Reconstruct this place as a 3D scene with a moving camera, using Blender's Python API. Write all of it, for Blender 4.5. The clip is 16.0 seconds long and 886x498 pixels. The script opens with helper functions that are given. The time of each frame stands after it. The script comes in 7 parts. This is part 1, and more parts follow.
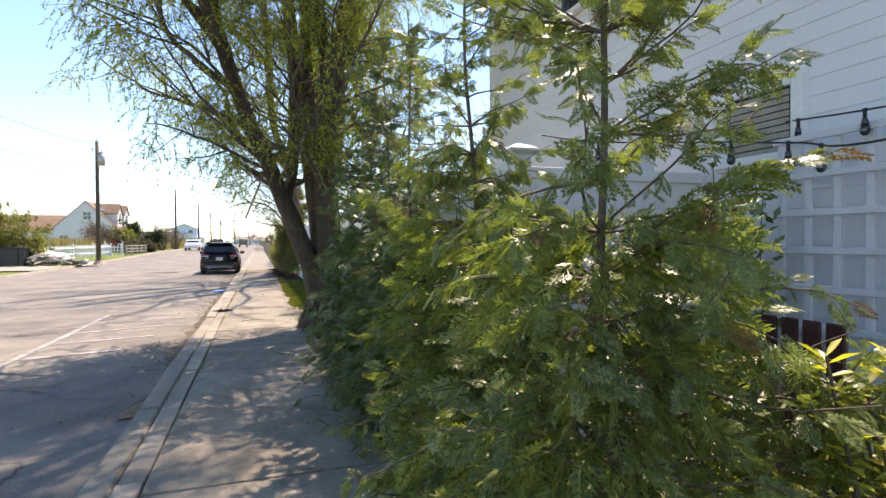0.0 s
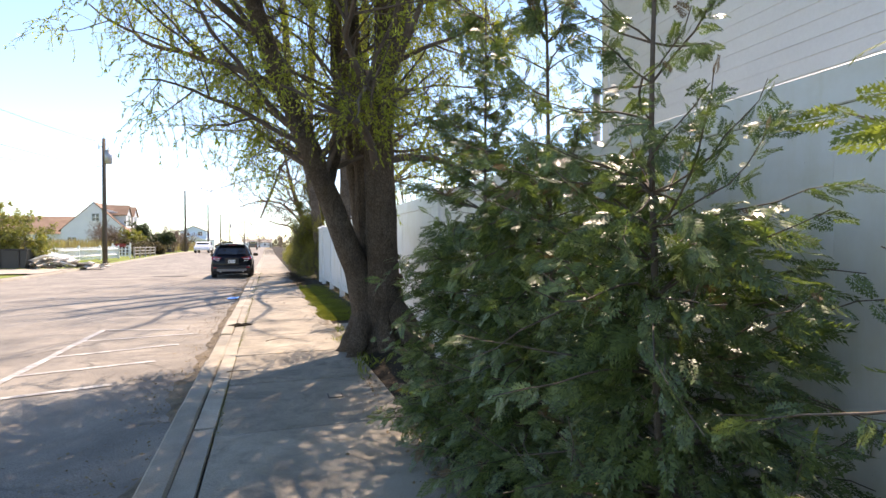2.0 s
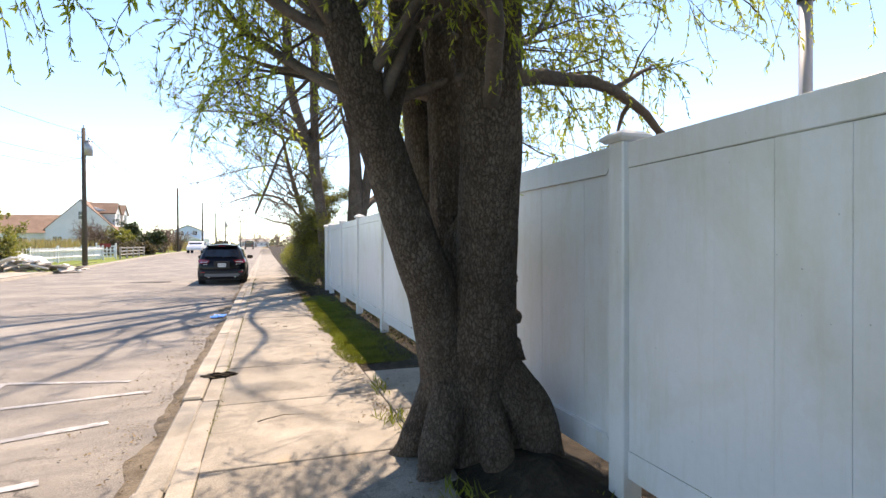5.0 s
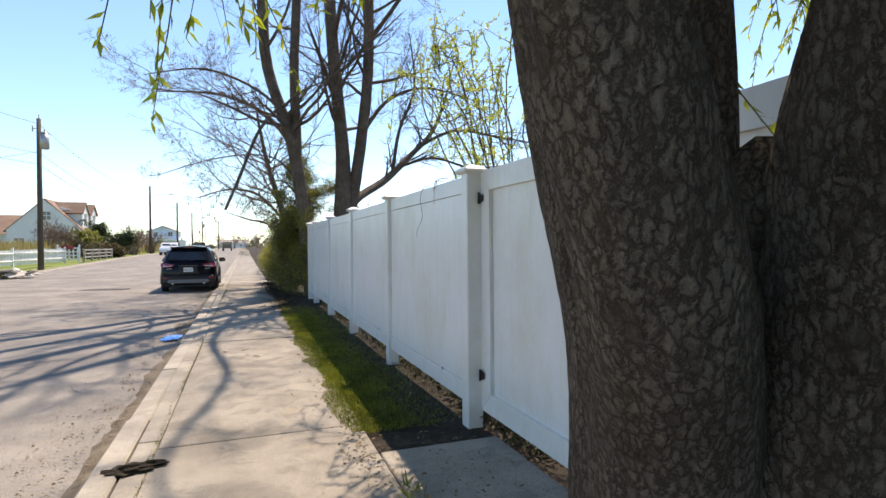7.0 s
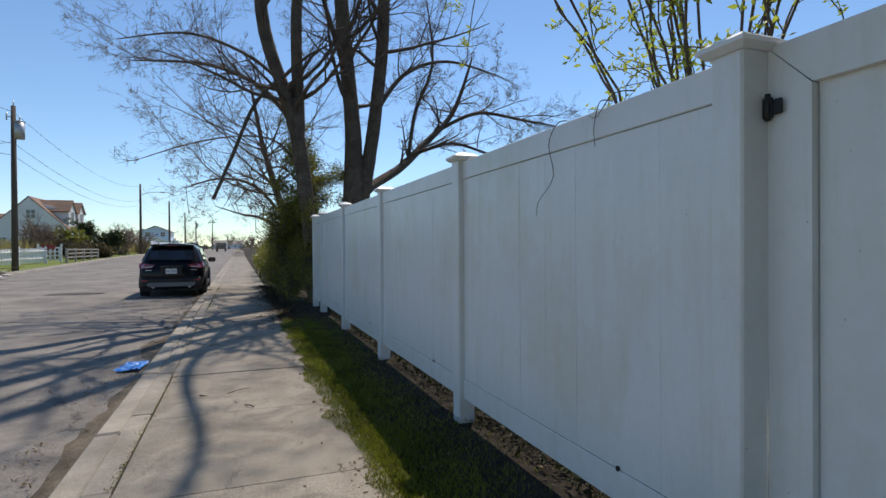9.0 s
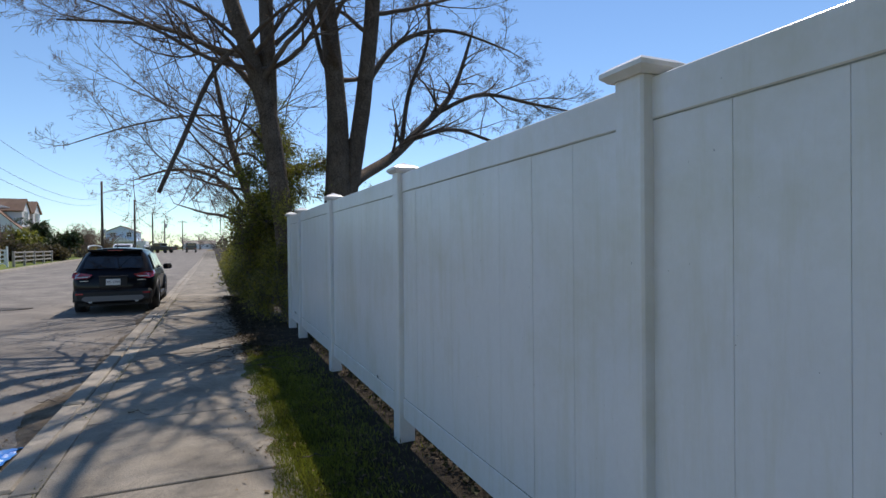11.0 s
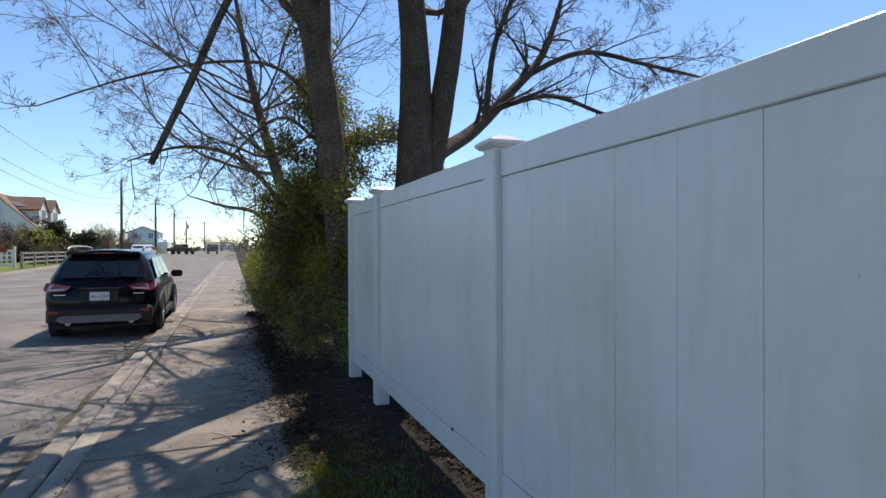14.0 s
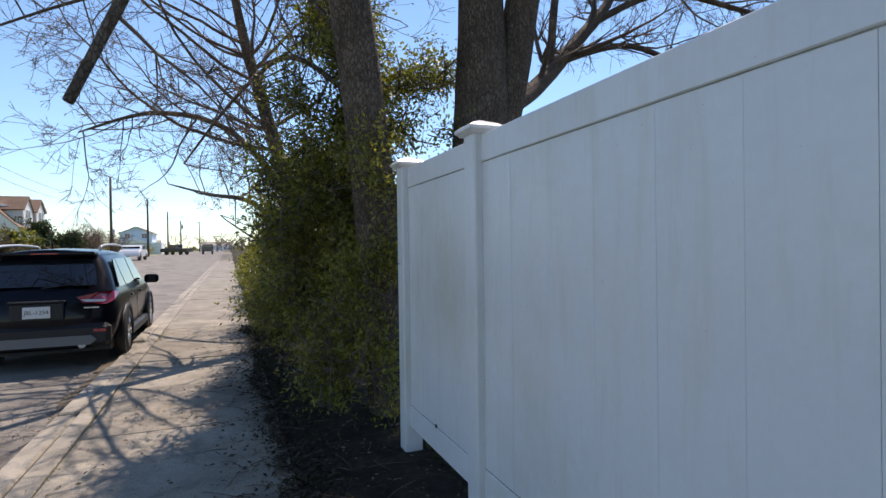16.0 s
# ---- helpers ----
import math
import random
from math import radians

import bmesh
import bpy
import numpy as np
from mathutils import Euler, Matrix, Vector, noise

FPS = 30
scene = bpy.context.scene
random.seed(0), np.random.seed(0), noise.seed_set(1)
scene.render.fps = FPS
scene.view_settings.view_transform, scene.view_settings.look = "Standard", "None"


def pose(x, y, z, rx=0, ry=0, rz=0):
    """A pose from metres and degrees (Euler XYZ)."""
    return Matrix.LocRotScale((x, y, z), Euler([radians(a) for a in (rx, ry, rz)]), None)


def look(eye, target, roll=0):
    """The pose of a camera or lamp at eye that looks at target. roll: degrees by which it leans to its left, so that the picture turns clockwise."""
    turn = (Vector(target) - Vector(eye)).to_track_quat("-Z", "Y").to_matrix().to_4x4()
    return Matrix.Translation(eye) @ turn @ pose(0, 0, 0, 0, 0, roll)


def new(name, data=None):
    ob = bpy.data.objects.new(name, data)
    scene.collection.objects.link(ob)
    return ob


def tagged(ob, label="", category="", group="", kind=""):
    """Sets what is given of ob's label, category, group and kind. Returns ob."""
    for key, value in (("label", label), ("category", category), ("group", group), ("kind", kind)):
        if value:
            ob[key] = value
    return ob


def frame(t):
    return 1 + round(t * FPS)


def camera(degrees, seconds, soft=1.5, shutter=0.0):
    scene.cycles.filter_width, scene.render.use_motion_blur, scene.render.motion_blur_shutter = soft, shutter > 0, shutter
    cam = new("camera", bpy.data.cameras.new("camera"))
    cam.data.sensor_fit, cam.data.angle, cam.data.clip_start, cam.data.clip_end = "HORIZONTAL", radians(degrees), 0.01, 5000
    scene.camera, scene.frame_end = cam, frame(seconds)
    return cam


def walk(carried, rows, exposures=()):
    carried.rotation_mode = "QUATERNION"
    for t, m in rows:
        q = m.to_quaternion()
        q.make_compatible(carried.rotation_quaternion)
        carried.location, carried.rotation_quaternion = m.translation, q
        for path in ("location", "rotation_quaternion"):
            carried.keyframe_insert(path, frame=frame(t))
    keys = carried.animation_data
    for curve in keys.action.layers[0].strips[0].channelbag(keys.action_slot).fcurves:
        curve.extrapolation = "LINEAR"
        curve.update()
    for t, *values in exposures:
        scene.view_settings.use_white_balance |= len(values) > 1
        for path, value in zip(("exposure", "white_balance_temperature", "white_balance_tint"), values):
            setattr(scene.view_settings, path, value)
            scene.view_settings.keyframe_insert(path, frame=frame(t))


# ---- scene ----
# ---------------------------------------------------------------- camera and walk
cam = camera(78.5, 16.0, soft=1.5)
PATH = [
    (0, (-0.077, -0.209, 1.414), (0.565, 1.685, 1.386), -0.4),
    (0.5, (-0.161, 0.339, 1.398), (0.479, 2.234, 1.375), -0.4),
    (1, (-0.198, 0.895, 1.385), (0.444, 2.789, 1.364), -0.2),
    (1.5, (-0.294, 1.455, 1.376), (0.312, 3.36, 1.348), -0.7),
    (2, (-0.354, 2.012, 1.368), (0.261, 3.915, 1.351), -0.3),
    (2.5, (-0.368, 2.581, 1.387), (0.237, 4.487, 1.37), -0.2),
    (3, (-0.372, 3.149, 1.401), (0.222, 5.059, 1.382), -0.4),
    (3.5, (-0.326, 3.735, 1.418), (0.276, 5.642, 1.398), -0.5),
    (4, (-0.352, 4.32, 1.431), (0.253, 6.227, 1.411), -0.4),
    (6.5, (-0.187, 7.301, 1.434), (0.49, 9.183, 1.416), -0.4),
    (7, (-0.136, 7.916, 1.432), (0.552, 9.793, 1.414), -0.5),
    (7.5, (-0.163, 8.511, 1.381), (0.521, 10.391, 1.36), -0.7),
    (8, (-0.132, 9.137, 1.362), (0.568, 11.01, 1.336), -0.8),
    (8.5, (-0.194, 9.797, 1.357), (0.497, 11.673, 1.332), -0.9),
    (9, (-0.073, 10.486, 1.335), (0.631, 12.358, 1.322), -0.4),
    (11.5, (0.241, 13.644, 1.462), (1.031, 15.482, 1.442), -0.8),
    (12, (0.137, 14.317, 1.461), (0.893, 16.169, 1.448), -0.5),
    (12.5, (0.197, 14.938, 1.427), (0.944, 16.793, 1.412), -0.5),
    (13, (0.153, 15.616, 1.424), (0.871, 17.483, 1.411), -0.6),
    (13.5, (0.161, 16.225, 1.452), (0.872, 18.094, 1.446), -0.2),
    (14, (0.245, 16.826, 1.465), (0.966, 18.691, 1.46), -0.2),
    (14.5, (0.256, 17.417, 1.485), (0.972, 19.284, 1.475), -0.6),
    (15, (0.38, 18.057, 1.464), (1.128, 19.912, 1.449), -0.9),
    (15.5, (0.292, 18.694, 1.47), (1.031, 20.552, 1.452), -0.9),
    (16, (0.366, 19.383, 1.428), (1.098, 21.244, 1.415), -0.8),
]
EXPOSURES = [(0.0, 0.97, 7600, 23), (2.5, 1.15, 7700, 24), (4.2, 1.15, 7700, 24), (6.5, 0.65, 7350, 20), (7.2, 0.63, 7300, 20), (7.6, 0.39, 7050, 19), (8.0, -0.03, 6720, 16), (9.0, -0.25, 6620, 16), (12.0, -0.14, 6520, 18), (13.0, -0.04, 6670, 18), (14.5, 0.06, 6620, 19), (16.0, 0.24, 6920, 21)]
walk(cam, [(t, look(eye, target, roll)) for t, eye, target, roll in PATH], EXPOSURES)

# ---------------------------------------------------------------- world, sun
SUN_AZ, SUN_EL = 33.8, 57.5
world = bpy.data.worlds.new("sky")
scene.world = world
world.use_nodes = True
wn = world.node_tree
sky = wn.nodes.new("ShaderNodeTexSky")
sky.sky_type, sky.sun_disc = "NISHITA", False
sky.sun_elevation, sky.sun_rotation = radians(SUN_EL), radians(SUN_AZ)
sky.air_density, sky.dust_density, sky.ozone_density = 1.0, 0.0, 2.4
azure = wn.nodes.new("ShaderNodeMix")
azure.data_type, azure.blend_type = "RGBA", "MULTIPLY"
azure.inputs[0].default_value = 1.0
azure.inputs[7].default_value = (0.85, 1.02, 1.09, 1)
wn.links.new(sky.outputs[0], azure.inputs[6])
wn.links.new(azure.outputs[2], wn.nodes["Background"].inputs[0])
wn.nodes["Background"].inputs[1].default_value = 0.15
sun_data = bpy.data.lights.new("sun", "SUN")
sun_data.energy, sun_data.angle, sun_data.color = 5.0, radians(0.53), (1.0, 0.935, 0.82)
sun = new("sun", sun_data)
_a, _e = radians(SUN_AZ), radians(SUN_EL)
sun.matrix_world = look((30 * math.sin(_a) * math.cos(_e), 30 * math.cos(_a) * math.cos(_e), 30 * math.sin(_e)), (0, 0, 0))

# ---------------------------------------------------------------- small tools
rng = np.random.default_rng(7)
rnd = random.Random(11)


def smooth(a, b, v):
    v = min(1.0, max(0.0, (v - a) / (b - a)))
    return v * v * (3 - 2 * v)


def gz(x, y):
    """Height of the land: it rises a little far down the street."""
    w = max(smooth(-1, -9, x) if x < -1 else 0.0, smooth(80, 130, y))
    return 0.5 * smooth(28, 80, y) * w


def mesh_np(name, verts, faces):
    """A mesh from arrays; all faces have the same count of corners."""
    verts, faces = np.asarray(verts, np.float32), np.asarray(faces, np.int32)
    me = bpy.data.meshes.new(name)
    me.vertices.add(len(verts))
    me.vertices.foreach_set("co", verts.ravel())
    k = faces.shape[1]
    me.loops.add(faces.size)
    me.loops.foreach_set("vertex_index", faces.ravel())
    me.polygons.add(len(faces))
    me.polygons.foreach_set("loop_start", np.arange(0, faces.size, k, dtype=np.int32))
    me.polygons.foreach_set("loop_total", np.full(len(faces), k, np.int32))
    me.update(calc_edges=True)
    return me


def smooth_all(me):
    me.polygons.foreach_set("use_smooth", np.ones(len(me.polygons), bool))
    return me


def as_mesh(name, data):
    if isinstance(data, bpy.types.Mesh):
        return data
    me = bpy.data.meshes.new(name)
    data.normal_update()
    data.to_mesh(me)
    data.free()
    return me


def part(name, data, material, parent=None, label="", at=(0, 0, 0), rot=(0, 0, 0)):
    """Links a bmesh or a mesh as one object under a thing or a part."""
    me = as_mesh(name, data)
    if material and not me.materials:
        me.materials.append(material)
    ob = new(name, me)
    ob.parent = parent
    ob.matrix_basis = pose(*at, *rot)
    if label:
        tagged(ob, label)
    if name.endswith("_tangle") or name == "dead_foliage":
        tagged(ob, kind="stuff")
    return ob


def thing(name, at, label, category, group="", kind="", rot=(0, 0, 0)):
    ob = new(name)
    ob.empty_display_size = 0.1
    ob.matrix_basis = pose(*at, *rot)
    return tagged(ob, label, category, group, kind)


def box(x0, y0, z0, x1, y1, z1, bevel=0.0, bm=None):
    bm = bm or bmesh.new()
    made = bmesh.ops.create_cube(bm, size=1.0, matrix=Matrix.Translation(((x0 + x1) / 2, (y0 + y1) / 2, (z0 + z1) / 2)) @ Matrix.Diagonal((x1 - x0, y1 - y0, z1 - z0, 1)))
    if bevel:
        edges = {e for v in made["verts"] for e in v.link_edges}
        bmesh.ops.bevel(bm, geom=list(edges), offset=bevel, segments=1, affect="EDGES")
    return bm


def cyl(p0, p1, r0, r1=None, n=12, bm=None):
    """A tapered rod from p0 to p1."""
    bm = bm or bmesh.new()
    p0, p1 = Vector(p0), Vector(p1)
    m = Matrix.Translation((p0 + p1) / 2) @ (p1 - p0).to_track_quat("Z", "Y").to_matrix().to_4x4()
    made = bmesh.ops.create_cone(bm, cap_ends=True, segments=n, radius1=r0, radius2=r0 if r1 is None else r1, depth=(p1 - p0).length, matrix=m)
    for v in made["verts"]:
        for f in v.link_faces:
            f.smooth = len(f.verts) == 4
    return bm


def prism(poly, axis_vec, bm=None):
    """A closed outline pushed along a vector."""
    bm = bm or bmesh.new()
    f = bm.faces.new([bm.verts.new(p) for p in poly])
    out = bmesh.ops.extrude_face_region(bm, geom=[f])
    bmesh.ops.translate(bm, vec=axis_vec, verts=[g for g in out["geom"] if isinstance(g, bmesh.types.BMVert)])
    bmesh.ops.recalc_face_normals(bm, faces=bm.faces)
    return bm


class Tubes:
    """Collects tapered tubes along polylines into one quad mesh."""

    def __init__(self):
        self.v, self.f, self.n = [], [], 0

    def add(self, pts, radii, sides=5, wob=0.0):
        pts = np.asarray(pts, float)
        m = len(pts)
        tang = np.gradient(pts, axis=0)
        tang /= np.linalg.norm(tang, axis=1, keepdims=True) + 1e-9
        ref = np.array([0.31, 0.17, 0.93]) if abs(tang[0][2]) < 0.8 else np.array([0.9, 0.37, 0.1])
        a = np.cross(tang, ref)
        a /= np.linalg.norm(a, axis=1, keepdims=True) + 1e-9
        b = np.cross(tang, a)
        ang = np.arange(sides) * 2 * math.pi / sides
        rad = np.asarray(radii, float)[:, None, None]
        if wob:
            rad = rad * (1 + wob * rng.uniform(-1, 1, (m, sides, 1)))
        ring = pts[:, None, :] + rad * (np.cos(ang)[None, :, None] * a[:, None, :] + np.sin(ang)[None, :, None] * b[:, None, :])
        self.v.append(ring.reshape(-1, 3))
        i, j = np.meshgrid(np.arange(m - 1), np.arange(sides), indexing="ij")
        q = np.stack([i * sides + j, i * sides + (j + 1) % sides, (i + 1) * sides + (j + 1) % sides, (i + 1) * sides + j], -1).reshape(-1, 4)
        self.f.append(q + self.n)
        self.n += m * sides

    def mesh(self, name):
        return smooth_all(mesh_np(name, np.concatenate(self.v), np.concatenate(self.f)))


def scatter(name, tv, tf, pos, xax, zax, size):
    """Many copies of a small template in one mesh: placed at pos, its x along xax, its z near zax, scaled by size."""
    tv, tf = np.asarray(tv, float), np.asarray(tf, int)
    x = xax / (np.linalg.norm(xax, axis=1, keepdims=True) + 1e-9)
    y = np.cross(zax, x)
    y /= np.linalg.norm(y, axis=1, keepdims=True) + 1e-9
    z = np.cross(x, y)
    size = np.asarray(size, float).reshape(-1, 1, 1)
    v = pos[:, None, :] + size * (tv[None, :, 0:1] * x[:, None, :] + tv[None, :, 1:2] * y[:, None, :] + tv[None, :, 2:3] * z[:, None, :])
    f = tf[None] + (np.arange(len(pos)) * len(tv))[:, None, None]
    return mesh_np(name, v.reshape(-1, 3), f.reshape(-1, tf.shape[1]))


def bend(points, n):
    """A smooth line through a few points."""
    p = np.array(points, float)
    t = np.linspace(0, len(p) - 1, n)
    out = []
    for v in t:
        i = min(int(v), len(p) - 2)
        u = v - i
        p0, p1, p2, p3 = p[max(i - 1, 0)], p[i], p[i + 1], p[min(i + 2, len(p) - 1)]
        out.append(0.5 * (2 * p1 + (p2 - p0) * u + (2 * p0 - 5 * p1 + 4 * p2 - p3) * u * u + (3 * p1 - p0 - 3 * p2 + p3) * u ** 3))
    return np.array(out)


LEAF_V = [(0, 0, 0), (0.45, -0.22, 0.05), (1, 0, -0.06), (0.45, 0.22, 0.05)]
LEAF_F = [(0, 1, 2, 3)]


def unit(n):
    v = rng.normal(size=(n, 3))
    return v / np.linalg.norm(v, axis=1, keepdims=True)


# ---------------------------------------------------------------- materials
def ramp_of(nt, stops):
    r = nt.nodes.new("ShaderNodeValToRGB")
    while len(r.color_ramp.elements) < len(stops):
        r.color_ramp.elements.new(0.5)
    for e, (p, c) in zip(r.color_ramp.elements, stops):
        e.position, e.color = p, (*c, 1)
    return r


def noise_of(nt, coord, scale, detail=4, rough=0.6, dist=0.0, stretch=None):
    n = nt.nodes.new("ShaderNodeTexNoise")
    n.inputs["Scale"].default_value, n.inputs["Detail"].default_value = scale, detail
    n.inputs["Roughness"].default_value, n.inputs["Distortion"].default_value = rough, dist
    if stretch:
        mp = nt.nodes.new("ShaderNodeMapping")
        mp.inputs["Scale"].default_value = stretch
        nt.links.new(coord, mp.inputs[0])
        coord = mp.outputs[0]
    nt.links.new(coord, n.inputs["Vector"])
    return n


def mixc(nt, fac, a, b, mode="MIX"):
    m = nt.nodes.new("ShaderNodeMix")
    m.data_type, m.blend_type = "RGBA", mode
    for sock, v in ((m.inputs[0], fac), (m.inputs[6], a), (m.inputs[7], b)):
        if hasattr(v, "is_linked"):
            nt.links.new(v, sock)
        elif isinstance(v, (int, float)):
            sock.default_value = v
        else:
            sock.default_value = (*v, 1)
    return m.outputs[2]


def surface(name, c0, c1, scale=3.0, fine=60.0, rough=0.8, bump=0.3, metal=0.0, stretch=None, stain=None, stain_scale=0.8, stain_amt=0.5, spec=0.4, per_object=0.0, fine_amt=0.35, world_space=False, bump_dist=0.01):
    """A surface that varies at a large and a fine scale, with stains and fine relief."""
    m = bpy.data.materials.new(name)
    m.use_nodes = True
    nt = m.node_tree
    b = nt.nodes["Principled BSDF"]
    if world_space:
        co = nt.nodes.new("ShaderNodeNewGeometry").outputs["Position"]
    else:
        co = nt.nodes.new("ShaderNodeTexCoord").outputs["Object"]
    big = noise_of(nt, co, scale, 5, 0.62, 0.3, stretch)
    col = ramp_of(nt, [(0.3, c0), (0.72, c1)])
    nt.links.new(big.outputs[0], col.inputs[0])
    tiny = noise_of(nt, co, fine, 3, 0.7, 0, stretch)
    tr = ramp_of(nt, [(0.25, (1 - fine_amt,) * 3), (0.75, (1 + fine_amt * 0.6,) * 3)])
    nt.links.new(tiny.outputs[0], tr.inputs[0])
    out = mixc(nt, 1.0, col.outputs[0], tr.outputs[0], "MULTIPLY")
    if stain:
        s = noise_of(nt, co, stain_scale, 6, 0.7, 0.8, stretch)
        sr = ramp_of(nt, [(0.5, (0, 0, 0)), (0.72, (stain_amt,) * 3)])
        nt.links.new(s.outputs[0], sr.inputs[0])
        out = mixc(nt, sr.outputs[0], out, stain)
    if per_object:
        oi = nt.nodes.new("ShaderNodeObjectInfo")
        pr = ramp_of(nt, [(0, (1 - per_object,) * 3), (1, (1 + per_object,) * 3)])
        nt.links.new(oi.outputs["Random"], pr.inputs[0])
        out = mixc(nt, 1.0, out, pr.outputs[0], "MULTIPLY")
    nt.links.new(out, b.inputs["Base Color"])
    b.inputs["Roughness"].default_value, b.inputs["Metallic"].default_value = rough, metal
    b.inputs["Specular IOR Level"].default_value = spec
    if bump:
        bp = nt.nodes.new("ShaderNodeBump")
        bp.inputs["Strength"].default_value, bp.inputs["Distance"].default_value = bump, bump_dist
        nt.links.new(tiny.outputs[0], bp.inputs["Height"])
        nt.links.new(bp.outputs[0], b.inputs["Normal"])
    return m


def leafy(name, dark, light, rough=0.5, through_amt=0.35, scale=1.5, spec=0.5):
    """Foliage: each leaf has its own shade, and lets light through."""
    m = bpy.data.materials.new(name)
    m.use_nodes = True
    nt = m.node_tree
    b = nt.nodes["Principled BSDF"]
    geo = nt.nodes.new("ShaderNodeNewGeometry")
    co = nt.nodes.new("ShaderNodeTexCoord").outputs["Object"]
    n = noise_of(nt, co, scale, 3)
    add = nt.nodes.new("ShaderNodeMath")
    add.operation = "MULTIPLY_ADD"
    nt.links.new(geo.outputs["Random Per Island"], add.inputs[0])
    add.inputs[1].default_value = 0.5
    nt.links.new(n.outputs[0], add.inputs[2])
    r = ramp_of(nt, [(0.35, dark), (1.0, light)])
    nt.links.new(add.outputs[0], r.inputs[0])
    nt.links.new(r.outputs[0], b.inputs["Base Color"])
    b.inputs["Roughness"].default_value = rough
    b.inputs["Specular IOR Level"].default_value = spec
    tl = nt.nodes.new("ShaderNodeBsdfTranslucent")
    warm = mixc(nt, 1.0, r.outputs[0], (1.5, 1.6, 0.7), "MULTIPLY")
    nt.links.new(warm, tl.inputs[0])
    mx = nt.nodes.new("ShaderNodeMixShader")
    mx.inputs[0].default_value = through_amt
    nt.links.new(b.outputs[0], mx.inputs[1])
    nt.links.new(tl.outputs[0], mx.inputs[2])
    nt.links.new(mx.outputs[0], nt.nodes["Material Output"].inputs[0])
    return m


def bark_mat(name, c0, c1, cell=30.0, depth=0.02):
    """Furrowed bark: long interlacing ridges parted by dark upright cracks."""
    m = bpy.data.materials.new(name)
    m.use_nodes = True
    nt = m.node_tree
    b = nt.nodes["Principled BSDF"]
    co = nt.nodes.new("ShaderNodeTexCoord").outputs["Object"]
    wob = noise_of(nt, co, 9.0, 6, 0.75)
    off = nt.nodes.new("ShaderNodeVectorMath")
    off.operation = "MULTIPLY_ADD"
    nt.links.new(wob.outputs[1], off.inputs[0])
    off.inputs[1].default_value = (0.06, 0.06, 0.07)
    nt.links.new(co, off.inputs[2])
    jag = noise_of(nt, co, 42.0, 4, 0.7)
    off2 = nt.nodes.new("ShaderNodeVectorMath")
    off2.operation = "MULTIPLY_ADD"
    nt.links.new(jag.outputs[1], off2.inputs[0])
    off2.inputs[1].default_value = (0.026, 0.026, 0.034)
    nt.links.new(off.outputs[0], off2.inputs[2])
    furrow = noise_of(nt, off2.outputs[0], cell * 0.6, 6, 0.66, 0.5, (1, 1, 0.22))
    fu = ramp_of(nt, [(0.32, (0.3,) * 3), (0.46, (0.85,) * 3), (0.6, (1, 1, 1))])
    nt.links.new(furrow.outputs[0], fu.inputs[0])
    squash = nt.nodes.new("ShaderNodeMapping")
    squash.inputs["Scale"].default_value = (1, 1, 0.4)
    nt.links.new(off2.outputs[0], squash.inputs[0])
    cells = nt.nodes.new("ShaderNodeTexVoronoi")
    cells.feature = "DISTANCE_TO_EDGE"
    cells.inputs["Scale"].default_value = cell * 1.45
    nt.links.new(squash.outputs[0], cells.inputs["Vector"])
    ch = ramp_of(nt, [(0.01, (0.2,) * 3), (0.12, (0.75,) * 3), (0.35, (1, 1, 1))])
    nt.links.new(cells.outputs["Distance"], ch.inputs[0])
    plates = mixc(nt, 1.0, ch.outputs[0], fu.outputs[0], "MULTIPLY")
    fine = noise_of(nt, co, 95, 5, 0.7, 0.4, (1, 1, 0.5))
    hgt = nt.nodes.new("ShaderNodeMath")
    hgt.operation = "MULTIPLY_ADD"
    nt.links.new(fine.outputs[0], hgt.inputs[0])
    hgt.inputs[1].default_value = 0.5
    nt.links.new(plates, hgt.inputs[2])
    tone = noise_of(nt, co, 2.2, 4)
    tr = ramp_of(nt, [(0.3, c0), (0.75, c1)])
    nt.links.new(tone.outputs[0], tr.inputs[0])
    dark = mixc(nt, 1.0, tr.outputs[0], (0.36, 0.31, 0.27), "MULTIPLY")
    col = mixc(nt, plates, dark, tr.outputs[0])
    fr = ramp_of(nt, [(0.3, (0.68,) * 3), (0.7, (1.25,) * 3)])
    nt.links.new(fine.outputs[0], fr.inputs[0])
    nt.links.new(mixc(nt, 1.0, col, fr.outputs[0], "MULTIPLY"), b.inputs["Base Color"])
    b.inputs["Roughness"].default_value = 0.9
    b.inputs["Specular IOR Level"].default_value = 0.2
    bp = nt.nodes.new("ShaderNodeBump")
    bp.inputs["Strength"].default_value, bp.inputs["Distance"].default_value = 1.0, depth
    nt.links.new(hgt.outputs[0], bp.inputs["Height"])
    nt.links.new(bp.outputs[0], b.inputs["Normal"])
    return m


def plain(name, c, rough=0.5, metal=0.0, spec=0.5, coat=0.0, emit=0.0):
    m = bpy.data.materials.new(name)
    m.use_nodes = True
    b = m.node_tree.nodes["Principled BSDF"]
    b.inputs["Base Color"].default_value = (*c, 1)
    b.inputs["Roughness"].default_value, b.inputs["Metallic"].default_value = rough, metal
    b.inputs["Specular IOR Level"].default_value = spec
    b.inputs["Coat Weight"].default_value = coat
    b.inputs["Coat Roughness"].default_value = 0.05
    return m


def glassy(name, c, rough=0.03, see=0.0):
    m = plain(name, c, rough, 0, 0.8)
    m.node_tree.nodes["Principled BSDF"].inputs["Transmission Weight"].default_value = see
    return m


